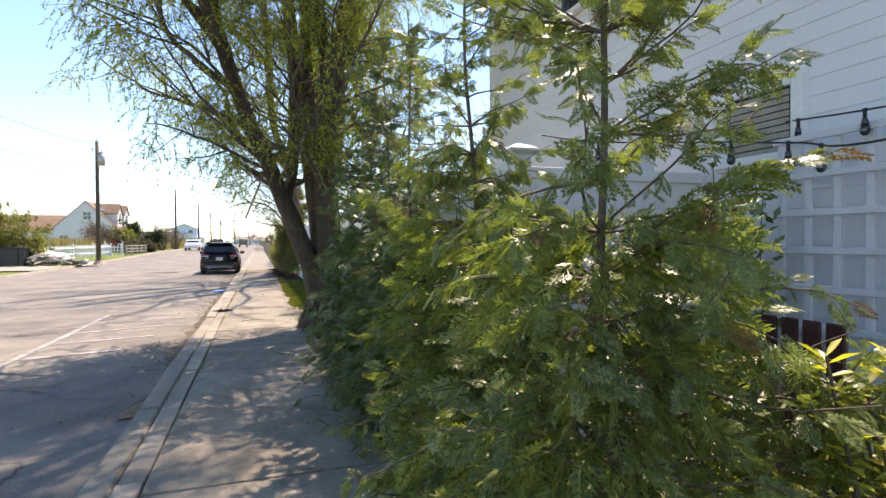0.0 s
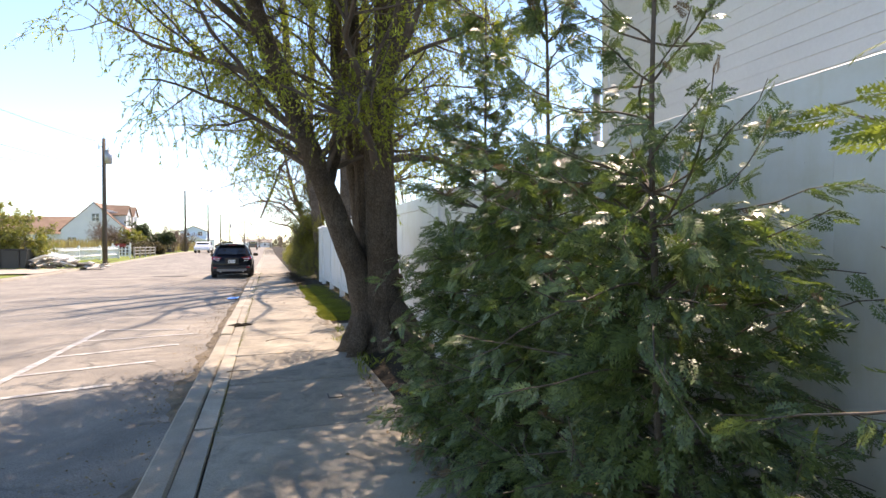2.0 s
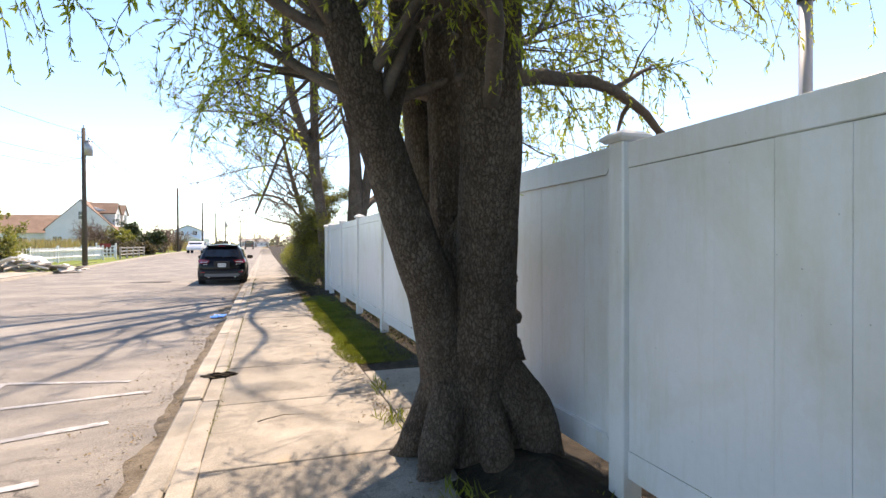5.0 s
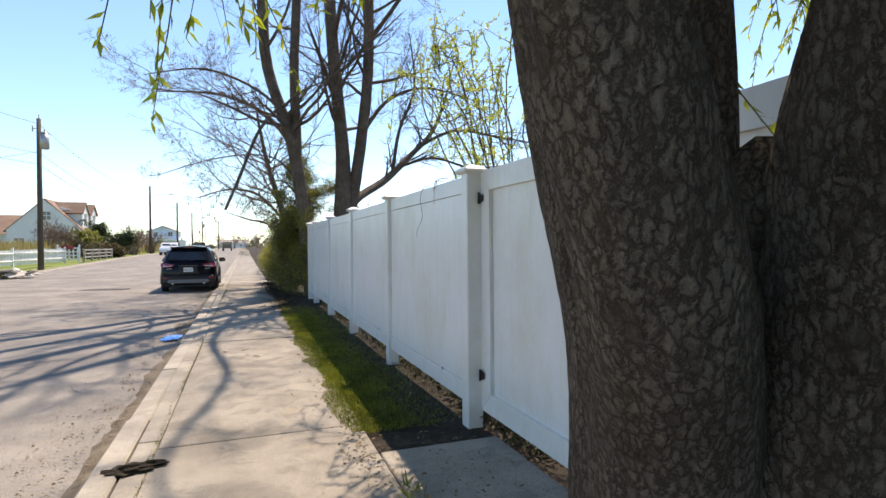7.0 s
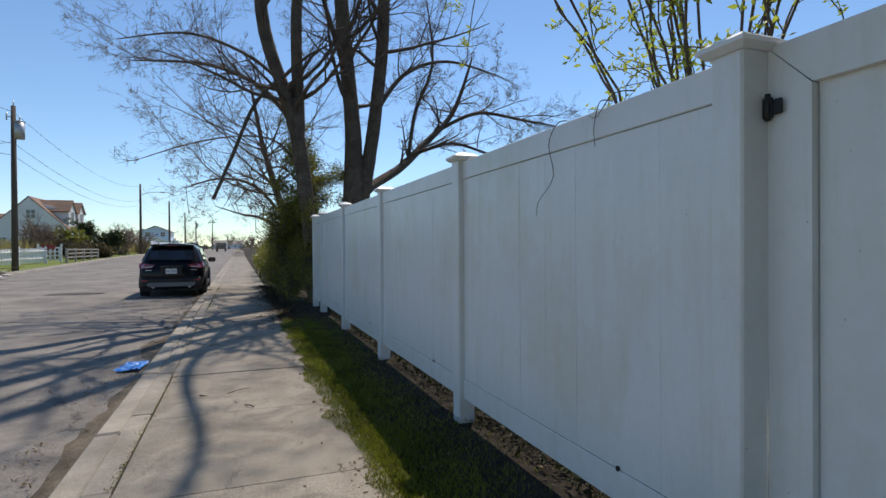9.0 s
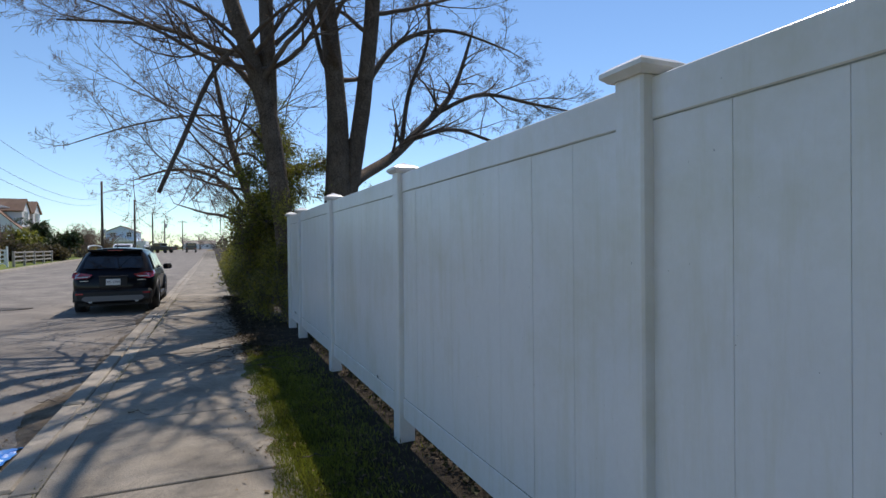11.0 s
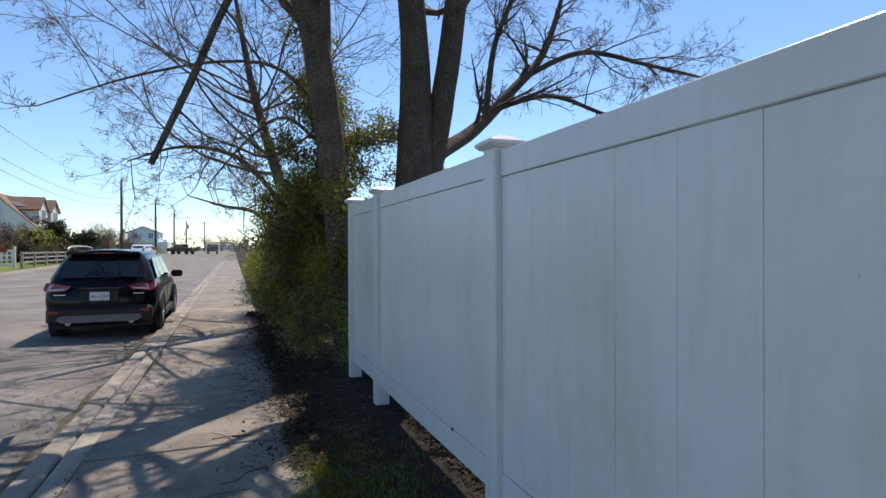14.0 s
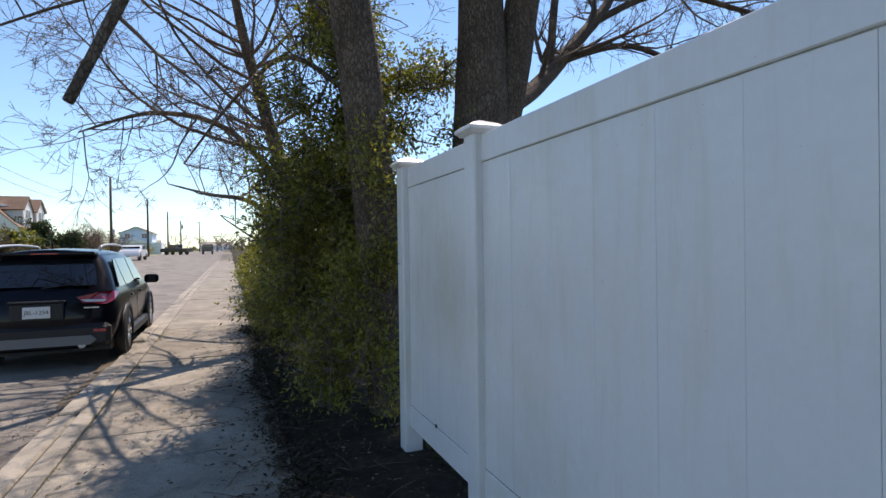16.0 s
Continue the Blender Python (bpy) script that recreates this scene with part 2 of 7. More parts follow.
def asphalt_mat():
    """Old sun-bleached asphalt: stones, patches, and thin dark cracks."""
    m = surface("asphalt", (0.18, 0.164, 0.143), (0.33, 0.3, 0.256), 0.8, 130, 0.92, 0.5, stain=(0.1, 0.094, 0.088), stain_scale=0.6, stain_amt=0.75, spec=0.25, fine_amt=0.75, bump_dist=0.008)
    nt = m.node_tree
    b = nt.nodes["Principled BSDF"]
    co = nt.nodes.new("ShaderNodeTexCoord").outputs["Object"]
    wob = noise_of(nt, co, 1.3, 5, 0.65)
    off = nt.nodes.new("ShaderNodeVectorMath")
    off.operation = "MULTIPLY_ADD"
    nt.links.new(wob.outputs[1], off.inputs[0])
    off.inputs[1].default_value = (0.9, 0.9, 0)
    nt.links.new(co, off.inputs[2])
    vo = nt.nodes.new("ShaderNodeTexVoronoi")
    vo.feature = "DISTANCE_TO_EDGE"
    vo.inputs["Scale"].default_value = 0.55
    nt.links.new(off.outputs[0], vo.inputs["Vector"])
    thin = ramp_of(nt, [(0.0, (0.85,) * 3), (0.014, (0, 0, 0))])
    nt.links.new(vo.outputs["Distance"], thin.inputs[0])
    breaks = noise_of(nt, co, 0.6, 3)
    br = ramp_of(nt, [(0.45, (0, 0, 0)), (0.6, (1, 1, 1))])
    nt.links.new(breaks.outputs[0], br.inputs[0])
    fac = mixc(nt, 1.0, thin.outputs[0], br.outputs[0], "MULTIPLY")
    old = b.inputs["Base Color"].links[0].from_socket
    nt.links.new(mixc(nt, fac, old, (0.05, 0.047, 0.044)), b.inputs["Base Color"])
    return m


def paint_mat():
    """Road paint, worn through to the asphalt in places."""
    m = surface("worn_road_paint", (0.44, 0.44, 0.42), (0.58, 0.58, 0.56), 5, 120, 0.8, 0.3)
    nt = m.node_tree
    b = nt.nodes["Principled BSDF"]
    co = nt.nodes.new("ShaderNodeTexCoord").outputs["Object"]
    n = noise_of(nt, co, 7, 8, 0.75)
    r = ramp_of(nt, [(0.36, (0, 0, 0)), (0.55, (0.95,) * 3)])
    nt.links.new(n.outputs[0], r.inputs[0])
    old = b.inputs["Base Color"].links[0].from_socket
    nt.links.new(mixc(nt, r.outputs[0], old, (0.24, 0.23, 0.22)), b.inputs["Base Color"])
    return m


def vinyl_mat():
    """White vinyl with grime, green algae near the ground and rain streaks."""
    m = surface("white_vinyl", (0.69, 0.69, 0.685), (0.76, 0.76, 0.75), 1.3, 25, 0.3, 0.04, fine_amt=0.03, spec=0.5)
    nt = m.node_tree
    b = nt.nodes["Principled BSDF"]
    geo = nt.nodes.new("ShaderNodeNewGeometry")
    pos = geo.outputs["Position"]
    st = noise_of(nt, pos, 3.0, 5, 0.7, 0.2, (1, 4, 0.45))
    sr = ramp_of(nt, [(0.5, (0, 0, 0)), (0.78, (0.42,) * 3)])
    nt.links.new(st.outputs[0], sr.inputs[0])
    old = b.inputs["Base Color"].links[0].from_socket
    one = mixc(nt, sr.outputs[0], old, (0.55, 0.53, 0.4))
    al = noise_of(nt, pos, 1.1, 7, 0.68, 0.3, (1, 1, 0.8))
    ar = ramp_of(nt, [(0.47, (0, 0, 0)), (0.6, (0.24,) * 3), (0.72, (0.5,) * 3)])
    nt.links.new(al.outputs[0], ar.inputs[0])
    one = mixc(nt, ar.outputs[0], one, (0.5, 0.475, 0.32))
    dots = noise_of(nt, pos, 46, 2, 0.5)
    dr = ramp_of(nt, [(0.765, (0, 0, 0)), (0.775, (0.6,) * 3)])
    nt.links.new(dots.outputs[0], dr.inputs[0])
    two = mixc(nt, dr.outputs[0], one, (0.2, 0.2, 0.19))
    nt.links.new(two, b.inputs["Base Color"])
    return m


def slab_mat():
    """Weathered concrete with rusty and grey stains and exposed grit."""
    m = surface("concrete", (0.215, 0.19, 0.152), (0.38, 0.34, 0.275), 1.6, 150, 0.9, 0.35, stain=(0.14, 0.127, 0.105), stain_scale=2.6, stain_amt=1.0, per_object=0.12, spec=0.25, fine_amt=0.62, world_space=True, bump_dist=0.004)
    nt = m.node_tree
    b = nt.nodes["Principled BSDF"]
    pos = nt.nodes.new("ShaderNodeNewGeometry").outputs["Position"]
    wob = noise_of(nt, pos, 2.5, 5, 0.65)
    off = nt.nodes.new("ShaderNodeVectorMath")
    off.operation = "MULTIPLY_ADD"
    nt.links.new(wob.outputs[1], off.inputs[0])
    off.inputs[1].default_value = (0.5, 0.5, 0)
    nt.links.new(pos, off.inputs[2])
    vo = nt.nodes.new("ShaderNodeTexVoronoi")
    vo.feature = "DISTANCE_TO_EDGE"
    vo.inputs["Scale"].default_value = 0.8
    nt.links.new(off.outputs[0], vo.inputs["Vector"])
    thin = ramp_of(nt, [(0.0, (0.8,) * 3), (0.006, (0, 0, 0))])
    nt.links.new(vo.outputs["Distance"], thin.inputs[0])
    breaks = noise_of(nt, pos, 0.9, 2)
    br = ramp_of(nt, [(0.52, (0, 0, 0)), (0.6, (1, 1, 1))])
    nt.links.new(breaks.outputs[0], br.inputs[0])
    fac = mixc(nt, 1.0, thin.outputs[0], br.outputs[0], "MULTIPLY")
    rust = noise_of(nt, pos, 1.7, 4, 0.6)
    rr = ramp_of(nt, [(0.63, (0, 0, 0)), (0.77, (0.4,) * 3)])
    nt.links.new(rust.outputs[0], rr.inputs[0])
    old = b.inputs["Base Color"].links[0].from_socket
    a = mixc(nt, rr.outputs[0], old, (0.42, 0.28, 0.13))
    nt.links.new(mixc(nt, fac, a, (0.09, 0.085, 0.075)), b.inputs["Base Color"])
    return m


M_ASPHALT, M_PAINT, M_VINYL, M_SLAB = asphalt_mat(), paint_mat(), vinyl_mat(), slab_mat()
M_KERB = surface("kerb_concrete", (0.24, 0.215, 0.172), (0.43, 0.385, 0.315), 2.0, 110, 0.9, 0.4, stain=(0.2, 0.19, 0.17), stain_scale=1.6, stain_amt=0.7, per_object=0.12, spec=0.25, world_space=True, bump_dist=0.005)
M_SOIL = surface("soil", (0.022, 0.018, 0.013), (0.06, 0.048, 0.034), 4, 70, 0.95, 0.8, stain=(0.1, 0.08, 0.055), stain_scale=9, stain_amt=0.6, spec=0.15, bump_dist=0.03)
M_LAWN = surface("lawn", (0.12, 0.17, 0.03), (0.2, 0.24, 0.05), 1.5, 40, 0.9, 0.6, stain=(0.27, 0.23, 0.11), stain_scale=0.6, stain_amt=0.5, spec=0.2, bump_dist=0.03)
M_FIELD = surface("rough_field", (0.17, 0.14, 0.075), (0.27, 0.22, 0.13), 0.15, 8, 0.95, 0.5, spec=0.1, bump_dist=0.05)
M_GRASS = leafy("grass_blades", (0.03, 0.045, 0.007), (0.235, 0.25, 0.04), 0.6, 0.25, 2.0, 0.3)
M_MOSS = leafy("moss", (0.1, 0.11, 0.02), (0.24, 0.23, 0.06), 0.8, 0.1, 6.0)
M_LITTER = leafy("dead_leaves", (0.07, 0.05, 0.03), (0.24, 0.18, 0.11), 0.85, 0.1, 6.0, 0.2)
M_BARK = bark_mat("willow_bark", (0.14, 0.107, 0.08), (0.275, 0.215, 0.162), 34.0, 0.02)
M_BARK2 = bark_mat("maple_bark", (0.14, 0.11, 0.085), (0.28, 0.225, 0.175), 26, 0.014)
M_TWIG = surface("twig_bark", (0.075, 0.058, 0.046), (0.17, 0.132, 0.104), 3, 40, 0.85, 0.0)
M_WTWIG = surface("willow_twig_bark", (0.12, 0.1, 0.045), (0.2, 0.17, 0.075), 3, 40, 0.8, 0.0)
M_WLEAF = leafy("willow_leaf", (0.13, 0.17, 0.02), (0.429, 0.450, 0.078), 0.5, 0.45, 1.2)
M_CYPR = leafy("cypress_spray", (0.018, 0.038, 0.016), (0.155, 0.21, 0.082), 0.38, 0.3, 2.6, 0.5)
# paler cypress spray: yellow-green new growth plus sunlight put into the colour
M_CYPR_LIT_GOLD = leafy("lit_golden_cypress_spray", (0.045, 0.072, 0.02), (0.23, 0.275, 0.088), 0.38, 0.4, 2.6, 0.5)
M_CYPR_BROWN = leafy("cypress_dead", (0.09, 0.05, 0.025), (0.2, 0.12, 0.06), 0.7, 0.15, 3.0)
M_BUSH = leafy("privet_leaf", (0.016, 0.022, 0.006), (0.3, 0.275, 0.055), 0.34, 0.42, 1.3, 0.6)
M_IVY = leafy("ivy_leaf", (0.045, 0.06, 0.012), (0.24, 0.235, 0.05), 0.45, 0.4, 1.3)
M_BUD = leafy("spring_bud", (0.2, 0.24, 0.03), (0.4, 0.42, 0.1), 0.5, 0.45, 1.0)
M_REDBUD = leafy("reddish_bud", (0.22, 0.1, 0.07), (0.4, 0.24, 0.17), 0.6, 0.35, 1.0)
M_YELLOW = leafy("golden_leaf", (0.25, 0.26, 0.03), (0.55, 0.52, 0.09), 0.4, 0.4, 3.0)
M_REED = leafy("dry_reed", (0.2, 0.15, 0.075), (0.38, 0.3, 0.17), 0.85, 0.3, 0.4)
M_POLE = surface("weathered_pole", (0.07, 0.055, 0.045), (0.14, 0.115, 0.09), 2, 40, 0.9, 0.3, stretch=(1, 1, 0.1))
M_STEEL = plain("galvanised_steel", (0.42, 0.43, 0.44), 0.5, 0.7)
M_WIRE = plain("cable", (0.04, 0.04, 0.042), 0.6)
M_BLACK = plain("black_plastic", (0.015, 0.015, 0.016), 0.45)
M_WHITE = surface("white_paint", (0.72, 0.72, 0.7), (0.82, 0.82, 0.8), 3, 40, 0.6, 0.1, fine_amt=0.08)
M_SIDING = surface("pale_siding", (0.68, 0.685, 0.7), (0.76, 0.765, 0.78), 1.2, 40, 0.55, 0.05, fine_amt=0.05, world_space=True)
M_FARWALL = surface("far_house_wall", (0.7, 0.69, 0.67), (0.8, 0.79, 0.77), 0.6, 10, 0.7, 0.05, fine_amt=0.06)
M_BLUEWALL = surface("pale_blue_siding", (0.55, 0.66, 0.76), (0.64, 0.74, 0.83), 0.5, 10, 0.7, 0.05, fine_amt=0.05)
M_ROOF = surface("brown_shingle", (0.2, 0.125, 0.085), (0.3, 0.2, 0.14), 0.8, 14, 0.9, 0.3, fine_amt=0.3)
M_GREYROOF = surface("grey_shingle", (0.3, 0.27, 0.23), (0.42, 0.38, 0.33), 0.8, 14, 0.9, 0.3, fine_amt=0.25)
M_BRICK = surface("red_brick", (0.26, 0.1, 0.07), (0.36, 0.16, 0.11), 4, 60, 0.9, 0.3, per_object=0.15)
M_PANE = glassy("window_glass", (0.03, 0.035, 0.04), 0.04)
M_BLIND = surface("tan_blind", (0.3, 0.27, 0.22), (0.42, 0.38, 0.31), 4, 60, 0.7, 0.1)

# ---------------------------------------------------------------- ground, road, pavement
KERB_X0, KERB_X1, PAVE_X0, PAVE_X1 = -1.07, -0.89, -0.735, 0.72


def left_edge(y):
    """Where the road's far side runs."""
    return -10.7 - 0.5 * smooth(60, 100, y)


def sheet(name, xs, ys, zfun, material, label, category, jitter=0.0):
    v = []
    for y in ys:
        for k, x in enumerate(xs):
            xx = x(y) if callable(x) else x
            v.append((xx + (rnd.uniform(-jitter, jitter) if jitter and k in (0, len(xs) - 1) else 0), y, zfun(xx, y)))
    n = len(xs)
    f = [(j * n + i, j * n + i + 1, (j + 1) * n + i + 1, (j + 1) * n + i) for j in range(len(ys) - 1) for i in range(n - 1)]
    ob = part(name, smooth_all(mesh_np(name, v, f)), material)
    return tagged(ob, label, category, kind="structure")


YS = [-60, -20, -8, -4] + list(np.arange(-3, 60, 1.5)) + list(np.arange(60, 200, 7)) + [220, 300, 420]
far_ys = [-2500, -400, -60, -8, 0, 20] + list(np.arange(26, 132, 6)) + [160, 300, 700, 1500, 3000]
sheet("ground", [-3000, -700, -200, -80, -40, -26, -18, -12, -6, -1, 3, 10, 30, 80, 200, 700, 3000], far_ys, lambda x, y: gz(x, y) - 0.2, M_FIELD, "rough tan grassland reaching to the horizon", "ground")
sheet("road", [left_edge] + list(np.linspace(-9.8, -1.9, 14)) + [-1.5, KERB_X0 + 0.01], YS, lambda x, y: gz(x, y) - 0.075 + 0.05 * smooth(-1.1, -6, x) * smooth(-12, -6, x) - 0.012 * smooth(-1.9, -1.1, x) + 0.008 * noise.noise((x * 0.5, y * 0.4, 0)), M_ASPHALT, "sun-bleached cracked grey asphalt street", "road")
MOUND_YS = sorted(set(YS) | set(np.arange(6.25, 10.5, 0.25)))
sheet("verge", [PAVE_X1 - 0.25, 0.74, 0.85, 0.97, 1.1, 1.23, 1.36, 1.5, 1.6, 2.2, 4, 9, 30, 60], MOUND_YS, lambda x, y: gz(x, y) - 0.03 + 0.03 * noise.noise((x * 1.7, y * 1.1, 3)) * smooth(0.7, 1.2, x) + 0.06 * smooth(0.9, 1.5, x) * smooth(9, 6, y) + (0.2 + 0.08 * noise.noise((x * 6, y * 5, 1))) * math.exp(-((x - 1.22) / 0.3) ** 2 - ((y - 8.45) / 0.55) ** 2), M_SOIL, "bare dark soil strip beside the pavement", "soil")
sheet("lawn", [-60, -30, -20, -16, -13.6, lambda y: left_edge(y) - 0.32], YS, lambda x, y: gz(x, y) - 0.02 + 0.05 * noise.noise((x * 0.3, y * 0.3, 8)), M_LAWN, "short green lawn verge across the street", "lawn")

kerb_left = tagged(part("kerb_left", mesh_np("kerb_left", [(left_edge(y) + dx, y, gz(left_edge(y), y) + z) for y in YS for dx, z in ((-0.34, -0.03), (-0.34, 0.03), (0.0, 0.03), (0.02, -0.12))],
                        [(j * 4 + i, j * 4 + i + 1, j * 4 + i + 5, j * 4 + i + 4) for j in range(len(YS) - 1) for i in range(3)]), M_KERB), "pale concrete kerb across the street", "kerb", kind="structure")

# road markings
for (xa, ya, xb, yb, w) in ((-3.0, 12.5, -3.04, 7.6, 0.1), (-2.98, 12.48, -1.75, 12.25, 0.09), (-3.0, 11.35, -1.45, 11.75, 0.09), (-3.0, 10.15, -1.6, 10.75, 0.1), (-3.0, 9.1, -1.7, 9.55, 0.1), (-3.02, 8.0, -1.9, 8.4, 0.1)):
    d = Vector((xb - xa, yb - ya, 0)).normalized()
    s = Vector((-d.y, d.x, 0)) * w / 2
    n = 14
    vs, fs = [], []
    for i in range(n + 1):
        p = Vector((xa, ya, 0)).lerp(Vector((xb, yb, 0)), i / n)
        for q in (p + s * rnd.uniform(0.8, 1.1), p - s * rnd.uniform(0.8, 1.1)):
            vs.append((q.x, q.y, gz(q.x, q.y) - 0.075 + 0.05 * smooth(-1.1, -6, q.x) * smooth(-12, -6, q.x) - 0.012 * smooth(-1.9, -1.1, q.x) + 0.008 * noise.noise((q.x * 0.5, q.y * 0.4, 0)) + 0.007))
    fs = [(2 * i, 2 * i + 1, 2 * i + 3, 2 * i + 2) for i in range(n)]
    tagged(part("road_marking", mesh_np("road_marking", vs, fs), M_PAINT), "worn white painted line on asphalt", "road marking", "parking lines", "structure")

# ---------------------------------------------------------------- white vinyl fence
FX = 1.5
POSTS = [23.1, 21.9, 19.4, 16.9, 14.4, 11.9, 8.03, 5.55, 3.05]
TOP, BOT = 1.975, 0.15
M_SEAM = surface("grimy_seam", (0.16, 0.17, 0.13), (0.42, 0.43, 0.36), 3, 60, 0.8, 0.1, world_space=True)
fence = thing("vinyl_fence", (FX, 0, 0), "white vinyl privacy fence with capped posts, algae-stained", "fence")


def post_mesh():
    return as_mesh("post", box(0, -0.065, -0.05, 0.13, 0.065, 2.0, 0.008))


def cap_mesh():
    bm = bmesh.new()
    rings = [(0.078, 1.985), (0.1, 2.005), (0.1, 2.02), (0.086, 2.03), (0.07, 2.04), (0.0, 2.068)]
    rows = []
    for r, z in rings[:-1]:
        rows.append([bm.verts.new((0.065 + sx * r, sy * r, z)) for sx, sy in ((-1, -1), (1, -1), (1, 1), (-1, 1))])
    tip = bm.verts.new((0.065, 0, 2.068))
    for a, b in zip(rows, rows[1:]):
        for i in range(4):
            bm.faces.new((a[i], a[(i + 1) % 4], b[(i + 1) % 4], b[i]))
    for i in range(4):
        bm.faces.new((rows[-1][i], rows[-1][(i + 1) % 4], tip))
    bm.faces.new(list(reversed(rows[0])))
    return as_mesh("cap", bm)


PM, CM = post_mesh(), cap_mesh()
for k, y in enumerate(POSTS):
    lean = (rnd.uniform(-0.4, 0.4), rnd.uniform(-0.3, 0.3), 0)
    p = part("post", PM, M_VINYL, fence, at=(0, y, 0), rot=lean)
    part("cap", CM, M_VINYL, p)


def board_mesh(w, z0, z1, depth=0.022):
    """One tongue-and-groove board with a shallow chamfer at both long edges."""
    c = 0.0006
    prof = [(0, c), (-0.0008, c * 3), (-0.0008, w - c * 3), (0, w - c), (depth, w - c), (depth, c)]
    bm = bmesh.new()
    lo = [bm.verts.new((x, y, z0)) for x, y in prof]
    hi = [bm.verts.new((x, y, z1)) for x, y in prof]
    for i in range(6):
        bm.faces.new((lo[i], lo[(i + 1) % 6], hi[(i + 1) % 6], hi[i]))
    bm.faces.new(lo), bm.faces.new(list(reversed(hi)))
    bmesh.ops.recalc_face_normals(bm, faces=bm.faces)
    return as_mesh("board", bm)


def panel(y0, y1, parent, dz=0.0):
    """Rails and boards between two posts."""
    part("top_rail", box(0.039, y0, 1.84 + dz, 0.11, y1, TOP + dz, 0.004), M_VINYL, parent)
    part("bottom_rail", box(0.037, y0, BOT + dz, 0.11, y1, 0.3 + dz, 0.004), M_VINYL, parent)
    part("seam", box(0.0425, y0, 1.8355 + dz, 0.055, y1, 1.8395 + dz), M_SEAM, parent, "grimy seam under the top rail")
    part("seam", box(0.0425, y0, 0.3005 + dz, 0.055, y1, 0.3033 + dz), M_SEAM, parent, "grimy seam over the bottom rail")
    n = max(2, round((y1 - y0) / 0.285))
    w = (y1 - y0) / n
    me = board_mesh(w, 0.28, 1.842)
    for i in range(n):
        part("board", me, M_VINYL, parent, at=(0.046 + rnd.uniform(-0.0006, 0.0006), y0 + i * w, dz), rot=(0, 0, rnd.uniform(-0.25, 0.25)))


for a, b in zip(POSTS, POSTS[1:]):
    if a > 12:
        part("drain_hole", cyl((0.034, b + 0.62, 0.31), (0.04, b + 0.62, 0.31), 0.013, n=8), M_BLACK, fence, "small dark weep hole")
    if a != 11.9:
        panel(b + 0.06, a - 0.06, fence, rnd.uniform(-0.01, 0.01))

# gate between two posts
gate = thing("vinyl_gate", (FX + 0.118, 8.12, 0.0), "closed white vinyl gate with mitred frame and black hinges", "gate")
GW = 11.9 - 0.072 - 8.12


def mitred(points):
    """One frame member: a flat outline in the y-z plane with thickness."""
    bm = bmesh.new()
    return prism([(0, y, z) for y, z in points], (0.06, 0, 0), bm)


g0, g1, gt, gb, gw = 0.0, GW, 2.0, 0.12, 0.155
part("top_frame", mitred([(g0, gt), (g1, gt), (g1 - gw, gt - gw), (g0 + gw, gt - gw)]), M_VINYL, gate)
part("bottom_frame", mitred([(g0, gb), (g0 + gw, gb + gw), (g1 - gw, gb + gw), (g1, gb)]), M_VINYL, gate)
part("side_frame", mitred([(g0, gb + 0.004), (g0, gt - 0.004), (g0 + gw - 0.003, gt - gw - 0.003), (g0 + gw - 0.003, gb + gw + 0.003)]), M_VINYL, gate)
part("side_frame", mitred([(g1, gt - 0.004), (g1, gb + 0.004), (g1 - gw + 0.003, gb + gw + 0.003), (g1 - gw + 0.003, gt - gw - 0.003)]), M_VINYL, gate)
nb = 12
wb = (GW - 2 * gw) / nb
bme = board_mesh(wb, gb + gw - 0.01, gt - gw + 0.01)
for i in range(nb):
    part("board", bme, M_VINYL, gate, at=(0.03 + rnd.uniform(-0.001, 0.001), gw + i * wb, 0), rot=(0, 0, rnd.uniform(-0.25, 0.25)))


def hinge():
    bm = box(-0.016, -0.01, -0.035, 0.0, 0.035, 0.035, 0.004)
    box(-0.012, -0.045, -0.026, -0.002, -0.01, 0.026, 0.004, bm)
    cyl((-0.018, 0.0, -0.045), (-0.018, 0.0, 0.045), 0.009, n=8, bm=bm)
    return as_mesh("hinge", bm)


HM = hinge()
for zz in (1.79, 0.4):
    part("hinge", HM, M_BLACK, gate, "black steel gate hinge", at=(-0.008, GW - 0.02, zz))

# ---------------------------------------------------------------- pale house behind the fence
HX, HY = 3.2, 7.15
house = thing("pale_sided_house", (HX, HY, 0), "pale clapboard house wall in shade behind the fence", "house")
part("wall", box(0.0, -14.0, -0.1, 6.0, 0.0, 5.1), M_SIDING, house)


def clap(length, z0, z1):
    """A row of lapped siding, thicker at its lower edge."""
    return as_mesh("siding_board", prism([(0.0, -length, z0), (-0.011, -length, z0), (-0.004, -length, z1), (0.0, -length, z1)], (0, length, 0)))


CLAP = clap(13.9, 0, 0.118)
for k in range(43):
    part("siding_board", CLAP, M_SIDING, house, at=(-0.003, -0.08, k * 0.115))
part("corner_trim", box(-0.03, -0.09, -0.05, 0.08, 0.03, 5.1, 0.004), M_WHITE, house)
part("roof", prism([(-0.15, -14.3, 5.0), (6.5, -14.3, 5.0), (3.0, -14.3, 7.4)], (0, 14.6, 0)), M_GREYROOF, house)


